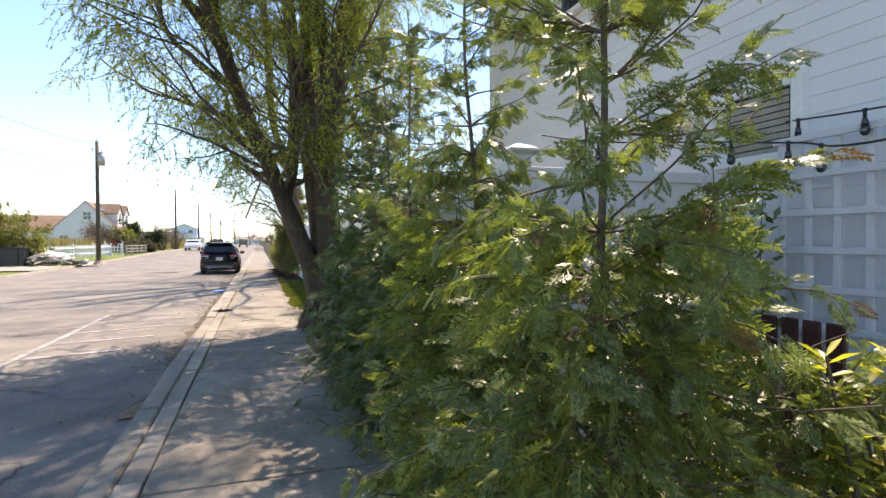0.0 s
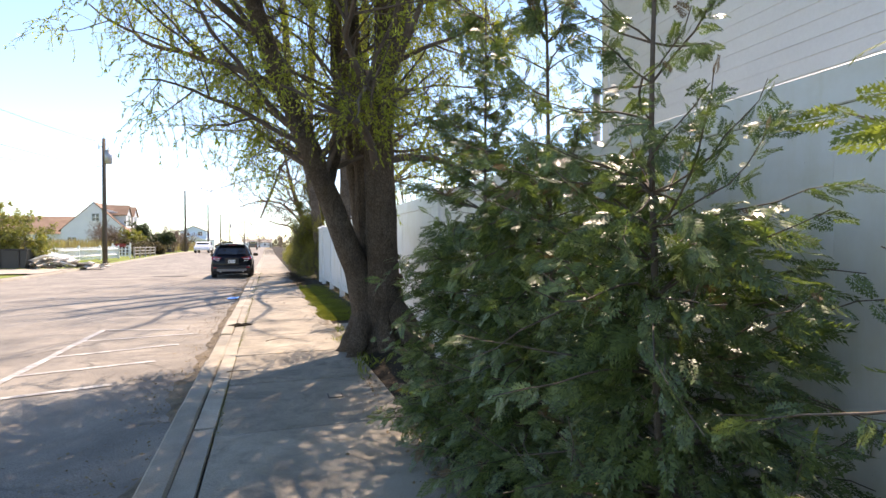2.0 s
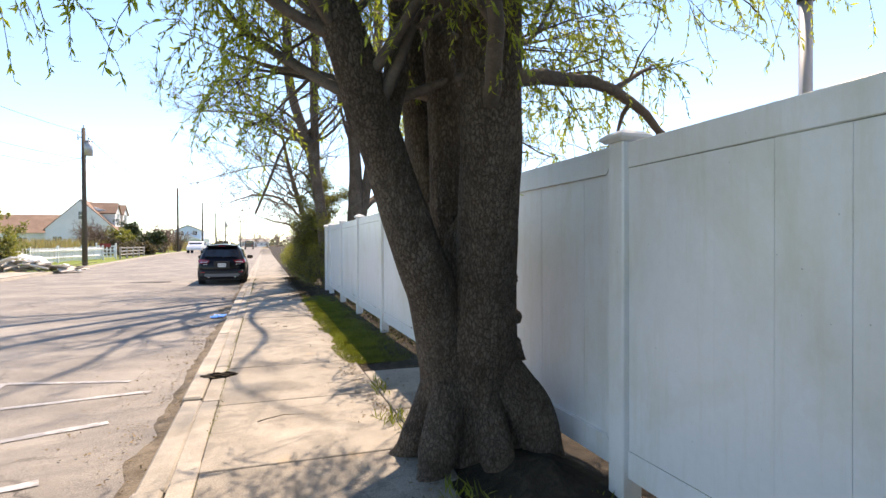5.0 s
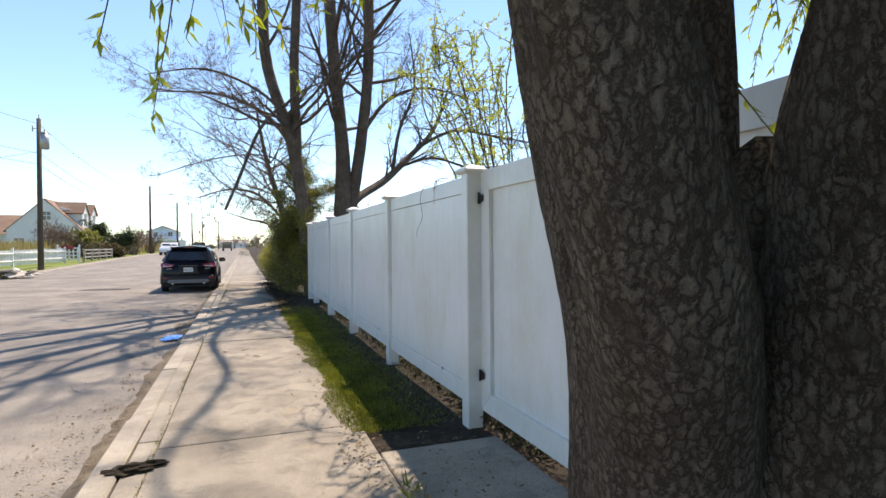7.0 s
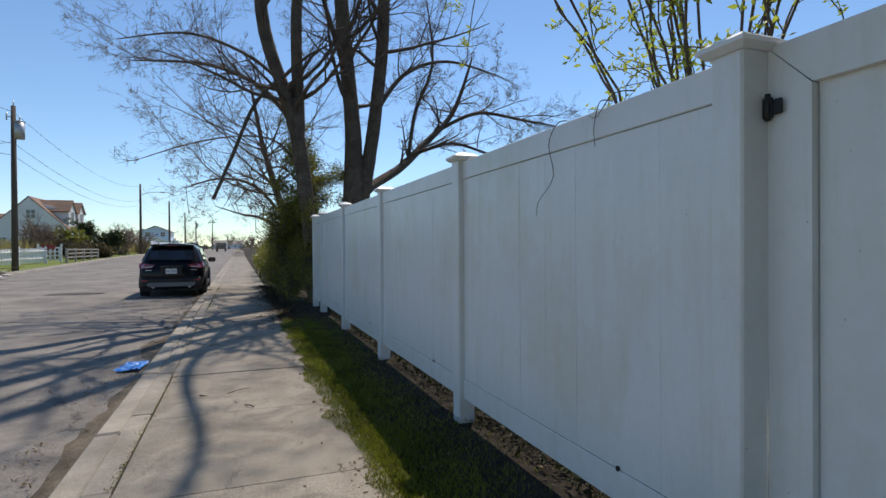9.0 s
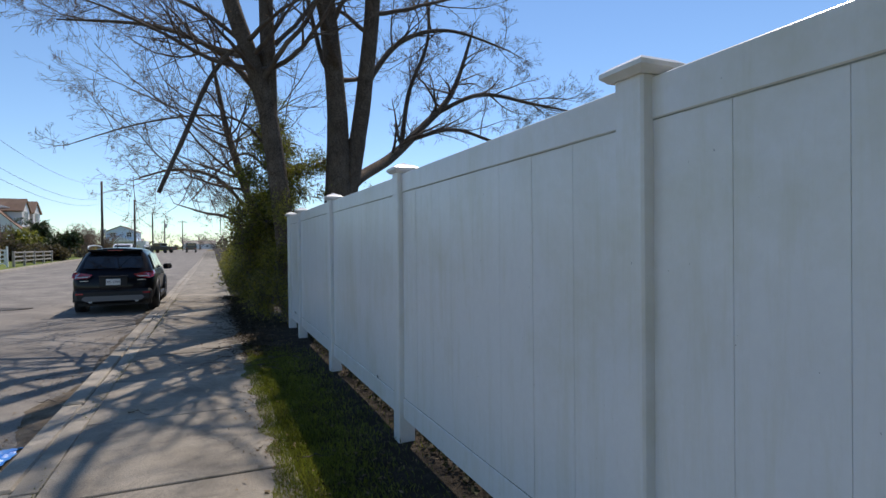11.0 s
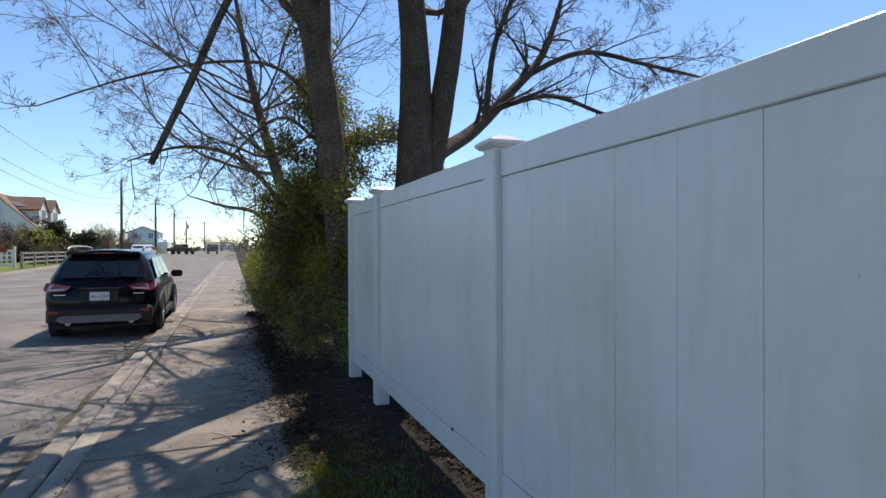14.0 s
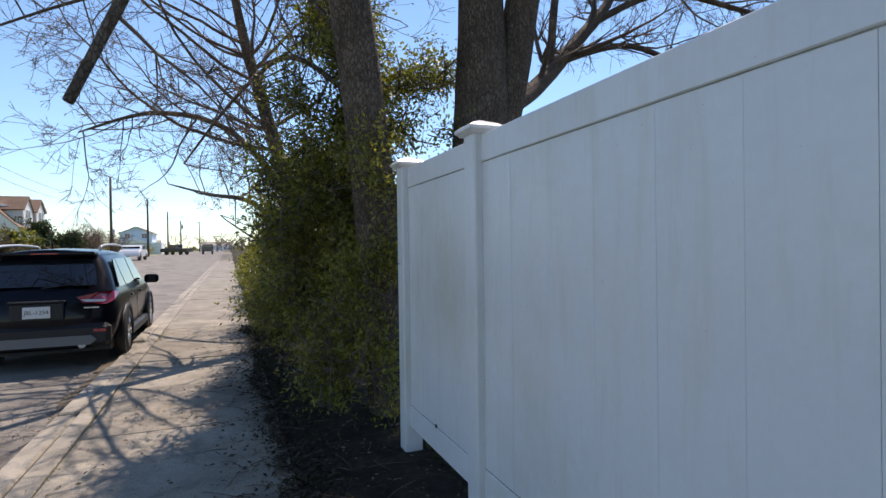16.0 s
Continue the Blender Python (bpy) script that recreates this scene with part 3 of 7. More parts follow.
def wall_window(parent, y0, y1, z0, z1, blind):
    w = part("window", box(-0.035, y0, z0, -0.012, y1, z1), M_PANE, parent, "small sash window with a tan blind" if blind else "sash window")
    for q in ((y0 - 0.08, y0, z0 - 0.08, z1 + 0.08), (y1, y1 + 0.08, z0 - 0.08, z1 + 0.08)):
        part("frame", box(-0.07, q[0], q[2], -0.004, q[1], q[3], 0.006), M_WHITE, w)
    part("frame", box(-0.075, y0, z1, -0.004, y1, z1 + 0.08, 0.006), M_WHITE, w)
    part("sill", box(-0.1, y0 - 0.1, z0 - 0.06, -0.004, y1 + 0.1, z0, 0.008), M_WHITE, w)
    if blind:
        for i in range(9):
            zz = z1 - 0.02 - i * 0.045
            part("blind_slat", box(-0.05, y0 + 0.02, zz - 0.036, -0.044, y1 - 0.02, zz), M_BLIND, w, "tan window blind slat")
    return w


wall_window(house, 2.36 - HY, 2.86 - HY, 1.98, 2.4, True)
wall_window(house, -2.6, -2.0, 3.9, 5.0, False)

M_LATTICE = surface("grey_white_paint", (0.56, 0.57, 0.59), (0.66, 0.67, 0.69), 3, 40, 0.6, 0.1, fine_amt=0.08)
lattice = thing("wall_trellis", (3.05, 0.4, 0.0), "pale grey square-grid wooden trellis standing by the house wall", "trellis")
for i in range(12):
    part("upright", box(-0.012, i * 0.175, 0.02, 0.012, i * 0.175 + 0.042, 2.03, 0.003), M_LATTICE, lattice)
for i in range(9):
    part("crosspiece", box(-0.03, -0.02, 0.2 + i * 0.225, -0.013, 1.99, 0.24 + i * 0.225, 0.003), M_LATTICE, lattice)

# short return of white panelling between the fence and the house
ret = thing("side_panel", (1.66, 3.1, 0.0), "plain white vinyl panel closing the yard beside the house", "fence panel")
part("board", box(0.0, 0.0, 0.05, 1.48, 0.04, 1.84, 0.004), M_VINYL, ret)
part("top_rail", box(0.0, -0.02, 1.84, 1.48, 0.06, 1.92, 0.006), M_VINYL, ret)
part("bottom_rail", box(0.0, -0.02, 0.0, 1.48, 0.06, 0.05, 0.006), M_VINYL, ret)

lights = thing("string_lights", (2.6, 3.2, 2.0), "black string-light cable with unlit hanging bulbs", "string lights")
runs = [
    ([(0.1, 0.0, 0.15), (0.02, -0.7, 0.03), (0.0, -1.3, -0.08), (0.0, -1.8, -0.14), (0.1, -3.7, 0.0)], (0.02, 0.2, 0.34, 0.48, 0.6, 0.8)),
    ([(0.55, -0.8, 0.17), (0.4, -1.4, 0.1), (0.3, -2.0, 0.07), (0.2, -3.2, 0.1)], (0.1, 0.32, 0.55, 0.8)),
    ([(-0.75, 0.05, 0.17), (-0.4, 0.02, 0.14), (0.1, 0.0, 0.15)], (0.36, 0.6)),
]
for line, spots in runs:
    path = bend(line, 26)
    tb = Tubes()
    tb.add(path, [0.006] * 26, 5)
    part("cable", tb.mesh("cable"), M_BLACK, lights)
    for u in spots:
        c = Vector(path[int(u * 25)])
        sk = part("socket", cyl(c + Vector((0, 0, 0.01)), c - Vector((0, 0, 0.045)), 0.011, 0.009, 8), M_BLACK, lights)
        glass_bm = cyl(c - Vector((0, 0, 0.045)), c - Vector((0, 0, 0.085)), 0.014, 0.02, 8)
        bmesh.ops.create_uvsphere(glass_bm, u_segments=10, v_segments=7, radius=0.025, matrix=Matrix.Translation(c - Vector((0, 0, 0.108))) @ Matrix.Diagonal((1, 1, 1.2, 1)))
        part("bulb", glass_bm, M_PANE, sk, "dark glass bulb")
lp = thing("light_post", (2.68, 3.2, 0), "pale grey square post holding the string lights", "post")
part("shaft", box(-0.07, -0.05, 0, 0.07, 0.05, 2.33, 0.006), M_LATTICE, lp)
part("cap", box(-0.08, -0.06, 2.33, 0.08, 0.06, 2.35, 0.006), M_LATTICE, lp)

bamboo = thing("potted_bamboo", (2.8, 2.45, 0), "thin-stemmed dark green bamboo against the wall", "plant")
tb = Tubes()
bp = []
for i in range(9):
    bx, by = rnd.uniform(-0.12, 0.12), rnd.uniform(-0.16, 0.16)
    top = rnd.uniform(1.3, 1.95)
    tb.add([(bx + 0.04 * s * rnd.uniform(-1, 1), by + 0.05 * s, top * s) for s in np.linspace(0, 1, 6)], np.linspace(0.008, 0.003, 6), 5)
    bp += [(bx + rnd.uniform(-0.12, 0.12), by + rnd.uniform(-0.12, 0.12), top * rnd.uniform(0.25, 1)) for _ in range(60)]
part("stem_tangle", tb.mesh("stem_tangle"), M_TWIG, bamboo)
bp = np.array(bp)
part("leaves", scatter("leaves", LEAF_V, LEAF_F, bp, unit(len(bp)) + np.array([0, 0, -0.4]), unit(len(bp)), rng.uniform(0.06, 0.12, len(bp))), M_CYPR, bamboo)
chair = thing("patio_chair", (2.45, 1.75, 0), "dark red-brown patio chair back behind the shrubs", "chair")
M_CHAIR = surface("dark_red_resin", (0.05, 0.012, 0.012), (0.08, 0.02, 0.018), 5, 60, 0.5, 0.1)
for i in range(4):
    part("slat", box(-0.02, -0.22 + i * 0.115, 0.45, 0.0, -0.13 + i * 0.115, 1.02, 0.006), M_CHAIR, chair)
part("seat", box(-0.5, -0.25, 0.4, 0.0, 0.25, 0.44, 0.01), M_CHAIR, chair)
for sx, sy in ((-0.48, -0.23), (-0.48, 0.19), (-0.04, -0.23), (-0.04, 0.19)):
    part("leg", box(sx, sy, 0.0, sx + 0.04, sy + 0.04, 0.4, 0.004), M_CHAIR, chair)

# lower wing with chimney and vent pipe, seen over the fence
wing = thing("neighbour_wing", (7.0, 9.6, 0), "low shingled house wing beyond the fence", "house")
part("wall", box(-1.6, -1.6, -0.1, 4.0, 3.0, 2.5), M_SIDING, wing)
part("roof", prism([(-1.9, -1.9, 2.45), (-1.9, 3.3, 2.45), (-0.2, 3.3, 3.3), (-0.2, -1.9, 3.3)], (0.01, 0, 0.12)), M_GREYROOF, wing)
chim = part("chimney", box(0.0, -1.5, 2.4, 0.5, -1.0, 3.75, 0.005), M_BRICK, wing, "red brick chimney")
pipe = thing("vent_pipe", (4.5, 9.27, 0), "grey metal vent pipe with a dark cap", "pipe")
part("shaft", cyl((0, 0, 0), (0, 0, 3.68), 0.06, n=16), M_STEEL, pipe)
part("cap", cyl((0, 0, 3.68), (0, 0, 3.75), 0.075, 0.07, 16), M_BLACK, pipe)

# ---------------------------------------------------------------- willow
def noisy_path(a, b, n, amp, seed):
    a, b = np.array(a, float), np.array(b, float)
    out = []
    for i, s in enumerate(np.linspace(0, 1, n)):
        k = math.sin(math.pi * s)
        w = np.array(noise.noise_vector((seed, s * 2.3, seed * 1.7)))
        out.append(a + (b - a) * s + amp * k * w)
    return np.array(out)


W0 = np.array((1.0, 8.95, 0.0))
willow = thing("willow_tree", tuple(W0), "old multi-stemmed willow with furrowed bark and fresh yellow-green leaves", "tree")


def bark_tube(pts, radii, sides, amp):
    """A limb whose skin has flutes and upright furrows."""
    v, f = [], []
    m = len(pts)
    tang = np.gradient(pts, axis=0)
    for i in range(m):
        t = Vector(tang[i]).normalized()
        a = t.cross(Vector((0, 1, 0.05))).normalized()
        b = t.cross(a)
        for j in range(sides):
            th = 2 * math.pi * j / sides
            c, s = math.cos(th), math.sin(th)
            r = radii[i]
            flute = 0.06 * noise.noise((c * 1.6 + pts[0][0], s * 1.6, i / m * 2.0))
            ridge = abs(noise.noise((c * r * 26 + pts[0][0] * 9, s * r * 26, pts[i][2] * 5.0)))
            knob = noise.noise((c * 3, s * 3, pts[i][2] * 3.1))
            q = Vector(pts[i]) + (a * c + b * s) * (r * (1 + flute + 0.05 * knob) + amp * (0.5 - ridge))
            v.append(tuple(q))
    for i in range(m - 1):
        for j in range(sides):
            k = (j + 1) % sides
            f.append((i * sides + j, i * sides + k, (i + 1) * sides + k, (i + 1) * sides + j))
    return smooth_all(mesh_np("limb", v, f))


def L(*p):
    return [(x - W0[0], y - W0[1], z) for x, y, z in p]


trunk_pts = bend(L((1.06, 9.0, -0.15), (1.03, 8.98, 0.1), (1.0, 8.95, 0.5), (0.97, 8.9, 1.0), (0.93, 8.78, 1.66)), 60)
trunk_r = [0.5, 0.43, 0.38] + list(np.interp(np.linspace(0, 1, 57), [0, 0.12, 0.35, 0.6, 0.92, 1.0], [0.36, 0.32, 0.295, 0.27, 0.15, 0.01]))
part("trunk", bark_tube(trunk_pts, trunk_r, 120, 0.024), M_BARK, willow)
limbs = [
    (L((0.88, 8.98, 0.45), (0.75, 8.87, 0.98), (0.56, 8.7, 1.38), (0.4, 8.65, 1.8), (0.25, 8.52, 2.15), (0.05, 8.43, 2.65), (-0.3, 8.45, 3.5), (-0.7, 8.7, 5.0), (-1.0, 9.2, 7.2), (-1.2, 9.6, 9.8)), [0.21, 0.18, 0.145, 0.13, 0.12, 0.11, 0.1, 0.075, 0.05, 0.02]),
    (L((1.04, 8.88, 0.4), (1.02, 8.75, 0.85), (1.0, 8.68, 1.2), (0.97, 8.56, 1.6), (0.93, 8.42, 2.0), (0.9, 8.33, 2.5), (0.92, 8.3, 3.2), (1.1, 8.45, 4.2), (1.4, 8.7, 5.8), (1.6, 8.9, 8.0), (1.8, 9.0, 10.8)), [0.23, 0.205, 0.19, 0.182, 0.176, 0.165, 0.15, 0.125, 0.09, 0.06, 0.025]),
    (L((0.96, 8.98, 0.6), (0.89, 8.95, 1.2), (0.84, 8.93, 1.6), (0.82, 8.92, 2.0), (0.8, 8.93, 2.5), (0.75, 9.0, 3.3), (0.7, 9.2, 4.8), (0.7, 9.5, 6.8), (0.8, 9.6, 9.0), (0.9, 9.7, 11.2)), [0.18, 0.14, 0.115, 0.105, 0.1, 0.095, 0.085, 0.06, 0.04, 0.02]),
    (L((0.98, 9.12, 1.0), (1.0, 9.25, 2.0), (1.12, 9.4, 3.3), (1.5, 9.6, 4.8), (2.1, 9.8, 7.2), (2.7, 10.0, 10.0)), [0.14, 0.12, 0.1, 0.08, 0.05, 0.02]),
    (L((0.3, 8.52, 2.0), (0.45, 8.7, 2.6), (0.5, 8.85, 3.4), (0.4, 9.1, 5.0), (0.2, 9.5, 6.6)), [0.075, 0.07, 0.06, 0.045, 0.02]),
    (L((1.0, 9.15, -0.05), (0.96, 9.25, 0.45), (0.95, 9.31, 1.1), (0.89, 9.42, 1.7), (0.84, 9.5, 2.2), (0.75, 9.6, 3.0), (0.6, 9.9, 4.5), (0.5, 10.2, 6.5)), [0.24, 0.185, 0.155, 0.145, 0.135, 0.12, 0.08, 0.03]),
    (L((-0.12, 8.45, 3.0), (-0.6, 7.7, 4.2), (-1.1, 6.7, 5.6), (-1.5, 5.7, 7.2), (-1.7, 5.0, 8.6)), [0.075, 0.065, 0.05, 0.035, 0.015]),
    (L((0.95, 8.35, 3.3), (0.75, 7.6, 4.8), (0.3, 6.7, 6.4), (-0.1, 5.9, 8.0), (-0.4, 5.2, 9.6)), [0.08, 0.07, 0.055, 0.035, 0.015]),
    (L((0.3, 6.8, 6.3), (-0.6, 6.0, 8.2), (-0.9, 5.4, 10.2), (-0.8, 5.0, 12.0)), [0.05, 0.04, 0.03, 0.012]),
    (L((1.35, 8.65, 5.5), (1.2, 7.6, 7.6), (0.8, 6.8, 9.6), (0.4, 6.2, 11.6)), [0.06, 0.05, 0.035, 0.012]),
    (L((-0.5, 8.55, 4.2), (-1.4, 8.3, 5.4), (-2.2, 7.8, 6.6), (-2.8, 7.3, 7.8)), [0.06, 0.05, 0.035, 0.015]),
]
limb_lines = []
for pts, rr in limbs:
    n = 46
    line = bend(pts, n)
    rad = np.interp(np.linspace(0, len(rr) - 1, n), range(len(rr)), rr)
    part("limb", bark_tube(line, rad, 64, 0.017), M_BARK, willow)
    limb_lines.append((line, rad))
# torn bark flap on the shaded side
flap = bark_tube(bend(L((1.17, 8.76, 1.1), (1.22, 8.74, 0.85), (1.22, 8.73, 0.55), (1.2, 8.74, 0.35)), 16), np.interp(np.linspace(0, 1, 16), [0, 0.2, 0.7, 1], [0.008, 0.022, 0.018, 0.005]), 12, 0.02)
part("bark_flap", flap, M_BARK, willow, "loose strip of torn bark")
# root flare
for ang, ln, w in ((-20, 0.5, 0.15), (35, 0.42, 0.14), (100, 0.5, 0.14), (160, 0.55, 0.15), (215, 0.5, 0.17), (275, 0.55, 0.15), (320, 0.45, 0.14)):
    c, s = math.cos(radians(ang)), math.sin(radians(ang))
    ln *= 0.55 if 90 < ang < 280 else 0.9
    line = bend([(0.22 * c, 0.22 * s, 0.5), (0.33 * c, 0.33 * s, 0.2), ((0.3 + ln * 0.45) * c, (0.3 + ln * 0.45) * s, 0.02), ((0.3 + ln) * c, (0.3 + ln) * s, -0.1)], 14)
    if 1.0 + line[-1][0] > 1.48:
        line[:, 0] *= 0.46 / line[-1][0]
    part("root", bark_tube(line, np.interp(np.linspace(0, 1, 14), [0, 0.5, 1], [w * 0.7, w * 0.75, 0.03]), 24, 0.01), M_BARK, willow)

spur = bend(L((1.08, 8.8, 0.68), (1.2, 8.72, 0.5), (1.32, 8.66, 0.28), (1.37, 8.6, 0.05), (1.38, 8.55, -0.1)), 22)
part("root", bark_tube(spur, np.interp(np.linspace(0, 1, 22), [0, 0.4, 0.8, 1], [0.13, 0.16, 0.12, 0.06]), 40, 0.03), M_BARK, willow, "knotted root spur against the fence")
for bx, by, bz, br in ((1.2, 8.74, 0.95, 0.07), (1.22, 8.76, 0.72, 0.085), (1.17, 8.68, 1.22, 0.05)):
    knot = bmesh.new()
    bmesh.ops.create_icosphere(knot, subdivisions=3, radius=1)
    for v in knot.verts:
        v.co = Vector((bx - W0[0], by - W0[1], bz)) + v.co * br * (1 + 0.45 * noise.noise(v.co * 1.7 + Vector((bz * 9, 0, 0))) + 0.3 * noise.noise(v.co * 5))
    for f in knot.faces:
        f.smooth = True
    part("burl", knot, M_BARK, willow)


def grow(tubes, start, direction, length, radius, level, tips, up=0.1, droop=0.0, wob=0.35, kids=(5, 5, 4), spread=0.8, sides=(8, 5, 4, 3), minr=0.0022, ratio=0.62):
    """A branch with its own side branches, each finer than the last."""
    n = max(4, int(length / 0.16)) if level < 2 else max(4, int(length / 0.11))
    d = np.array(direction, float)
    d /= np.linalg.norm(d)
    p = np.array(start, float)
    pts, rad = [p.copy()], [radius]
    step = length / n
    for i in range(n):
        d = d + rng.normal(0, wob * 0.3, 3) + np.array([0, 0, up * 0.15 - droop * 0.15 * (i / n)])
        d /= np.linalg.norm(d)
        p = p + d * step
        pts.append(p.copy())
        rad.append(max(minr, radius * (1 - 0.8 * (i + 1) / n)))
    tubes.add(pts, rad, sides[min(level, len(sides) - 1)])
    if level >= len(kids):
        tips.append((np.array(pts), d))
        return
    for k in range(kids[level]):
        s = rng.uniform(0.22, 0.97) if level else rng.uniform(0.3, 1.0)
        i = min(int(s * n), n - 1)
        t = pts[i + 1] - pts[i]
        t /= np.linalg.norm(t)
        side = rng.normal(size=3)
        side -= t * side.dot(t)
        side /= np.linalg.norm(side) + 1e-9
        nd = t * (1 - spread * rng.uniform(0.35, 0.75)) + side * spread * rng.uniform(0.6, 1.0)
        grow(tubes, pts[i], nd, length * ratio * rng.uniform(0.6, 1.1) * (1.15 - 0.5 * s), max(minr, rad[i] * 0.62), level + 1, tips, up, droop, wob, kids, spread, sides, minr, ratio)


tips = []
tb = Tubes()
for line, rad in limb_lines:
    n = len(line)
    for k in range(21 if line[-1][1] > -2 else 40):
        i = int(n * rng.uniform(0.4, 0.99))
        if line[0][1] > 0.1 and line[i][2] < 4.6:
            continue
        ang = rng.uniform(0, 2 * math.pi)
        d = np.array([math.cos(ang), math.sin(ang) * 0.8, rng.uniform(0.15, 0.7)])
        grow(tb, line[i], d, rng.uniform(1.4, 2.6), max(0.016, rad[i] * 0.32), 0, tips, 0.25, 0.5, 0.4, (5, 4), 0.8, (7, 5, 3), 0.003, 0.55)
# the long low limb over the street, and those over the fence
for start, d, ln, r in (((-0.2, 8.45, 3.2), (-1, 0.2, 0.2), 2.9, 0.045), ((-0.35, 8.5, 3.7), (-1, -0.4, 0.35), 3.0, 0.05), ((-0.6, 8.65, 4.6), (-1, -0.5, 0.3), 2.6, 0.04), ((0.05, 8.45, 2.6), (-0.8, 0.6, 0.3), 1.6, 0.024),
                        ((0.95, 8.4, 2.5), (1, 0.5, 0.6), 2.4, 0.015), ((0.95, 8.4, 2.9), (1, 0.9, 0.7), 2.6, 0.019), ((1.0, 8.4, 3.5), (1, -0.3, 0.7), 2.4, 0.03), ((1.3, 9.5, 3.4), (0.8, 1, 0.5), 2.4, 0.04), ((0.9, 9.3, 3.3), (-0.4, 1, 0.6), 2.2, 0.035),
                        ((0.95, 8.4, 3.3), (0.2, -1, 0.5), 2.2, 0.035), ((-0.3, 8.45, 3.5), (-0.3, -1, 0.5), 2.2, 0.035)):
    grow(tb, np.array(start) - W0, d, ln, r, 0, tips, 0.2, 0.22, 0.4, (9, 5), 0.8, (8, 5, 3), 0.003, 0.5)
part("branch_tangle", tb.mesh("branch_tangle"), M_TWIG, willow)
# whips that hang, with narrow leaves
tb = Tubes()
lp_pos, lp_dir = [], []
for pts, d in tips:
    for k in range(5 if pts[0][2] > 4.6 else 3):
        i = rng.integers(1, len(pts))
        p = pts[i].copy()
        v = np.array([d[0], d[1], 0.1]) * 0.8 + rng.normal(0, 0.5, 3)
        ln = rng.uniform(0.2, 0.6)
        line = [p.copy()]
        for q in range(4):
            v = v + np.array([0, 0, -0.45]) + rng.normal(0, 0.14, 3)
            v /= np.linalg.norm(v)
            p = p + v * ln / 4
            line.append(p.copy())
            for _ in range(6):
                lp_pos.append(p - v * rng.uniform(0, ln / 4))
                lp_dir.append(v + rng.normal(0, 0.55, 3))
        tb.add(line, np.linspace(0.003, 0.0014, 5), 3)
part("twig_tangle", tb.mesh("twig_tangle"), M_WTWIG, willow)
lp_pos, lp_dir = np.array(lp_pos), np.array(lp_dir)
WL_V = [(0, 0, 0), (0.4, -0.13, 0.03), (1, 0, -0.08), (0.4, 0.13, 0.03)]
lv = tagged(part("leaves", scatter("leaves", WL_V, LEAF_F, lp_pos, lp_dir, unit(len(lp_pos)), rng.uniform(0.03, 0.062, len(lp_pos))), M_WLEAF, willow), kind="stuff")

# ---------------------------------------------------------------- conifer row by the pavement
def frond_template(shoots, lobes, wide):
    """A flat fern-like spray: axis, side shoots and scale-leaf tips."""
    v, f = [], []

    def lance(p, ang, ln, w):
        c, s = math.cos(ang), math.sin(ang)
        i = len(v)
        for a, b in ((0, 0), (0.5, -w), (1, 0), (0.5, w)):
            x, y = p[0] + (a * c) * ln - b * s, p[1] + (a * s) * ln + b * c
            v.append((x, y, -0.22 * x * x + 0.03 * math.sin(9 * x + 7 * y) - 0.25 * y * y))
        f.append((i, i + 1, i + 2, i + 3))

    lance((0, 0), 0, 1.0, 0.014)
    for side in (1, -1):
        for k in range(shoots):
            x = 0.14 + 0.82 / shoots * k + (0.04 if side > 0 else 0)
            ln = 0.46 * (1 - 0.68 / shoots * k) * (0.7 if k == 0 else 1)
            an = side * radians(46 - 16 / shoots * k)
            lance((x, 0), an, ln, wide)
            for q in range(lobes):
                for s2 in (1, -1):
                    u = 0.25 + 0.3 * q
                    lance((x + math.cos(an) * ln * u, math.sin(an) * ln * u), an + s2 * radians(38), ln * 0.4 * (1 - 0.22 * q), wide * 0.85)
    return np.array(v), np.array(f)


FV, FF = frond_template(6, 2, 0.027)
CV, CF = frond_template(6, 1, 0.03)


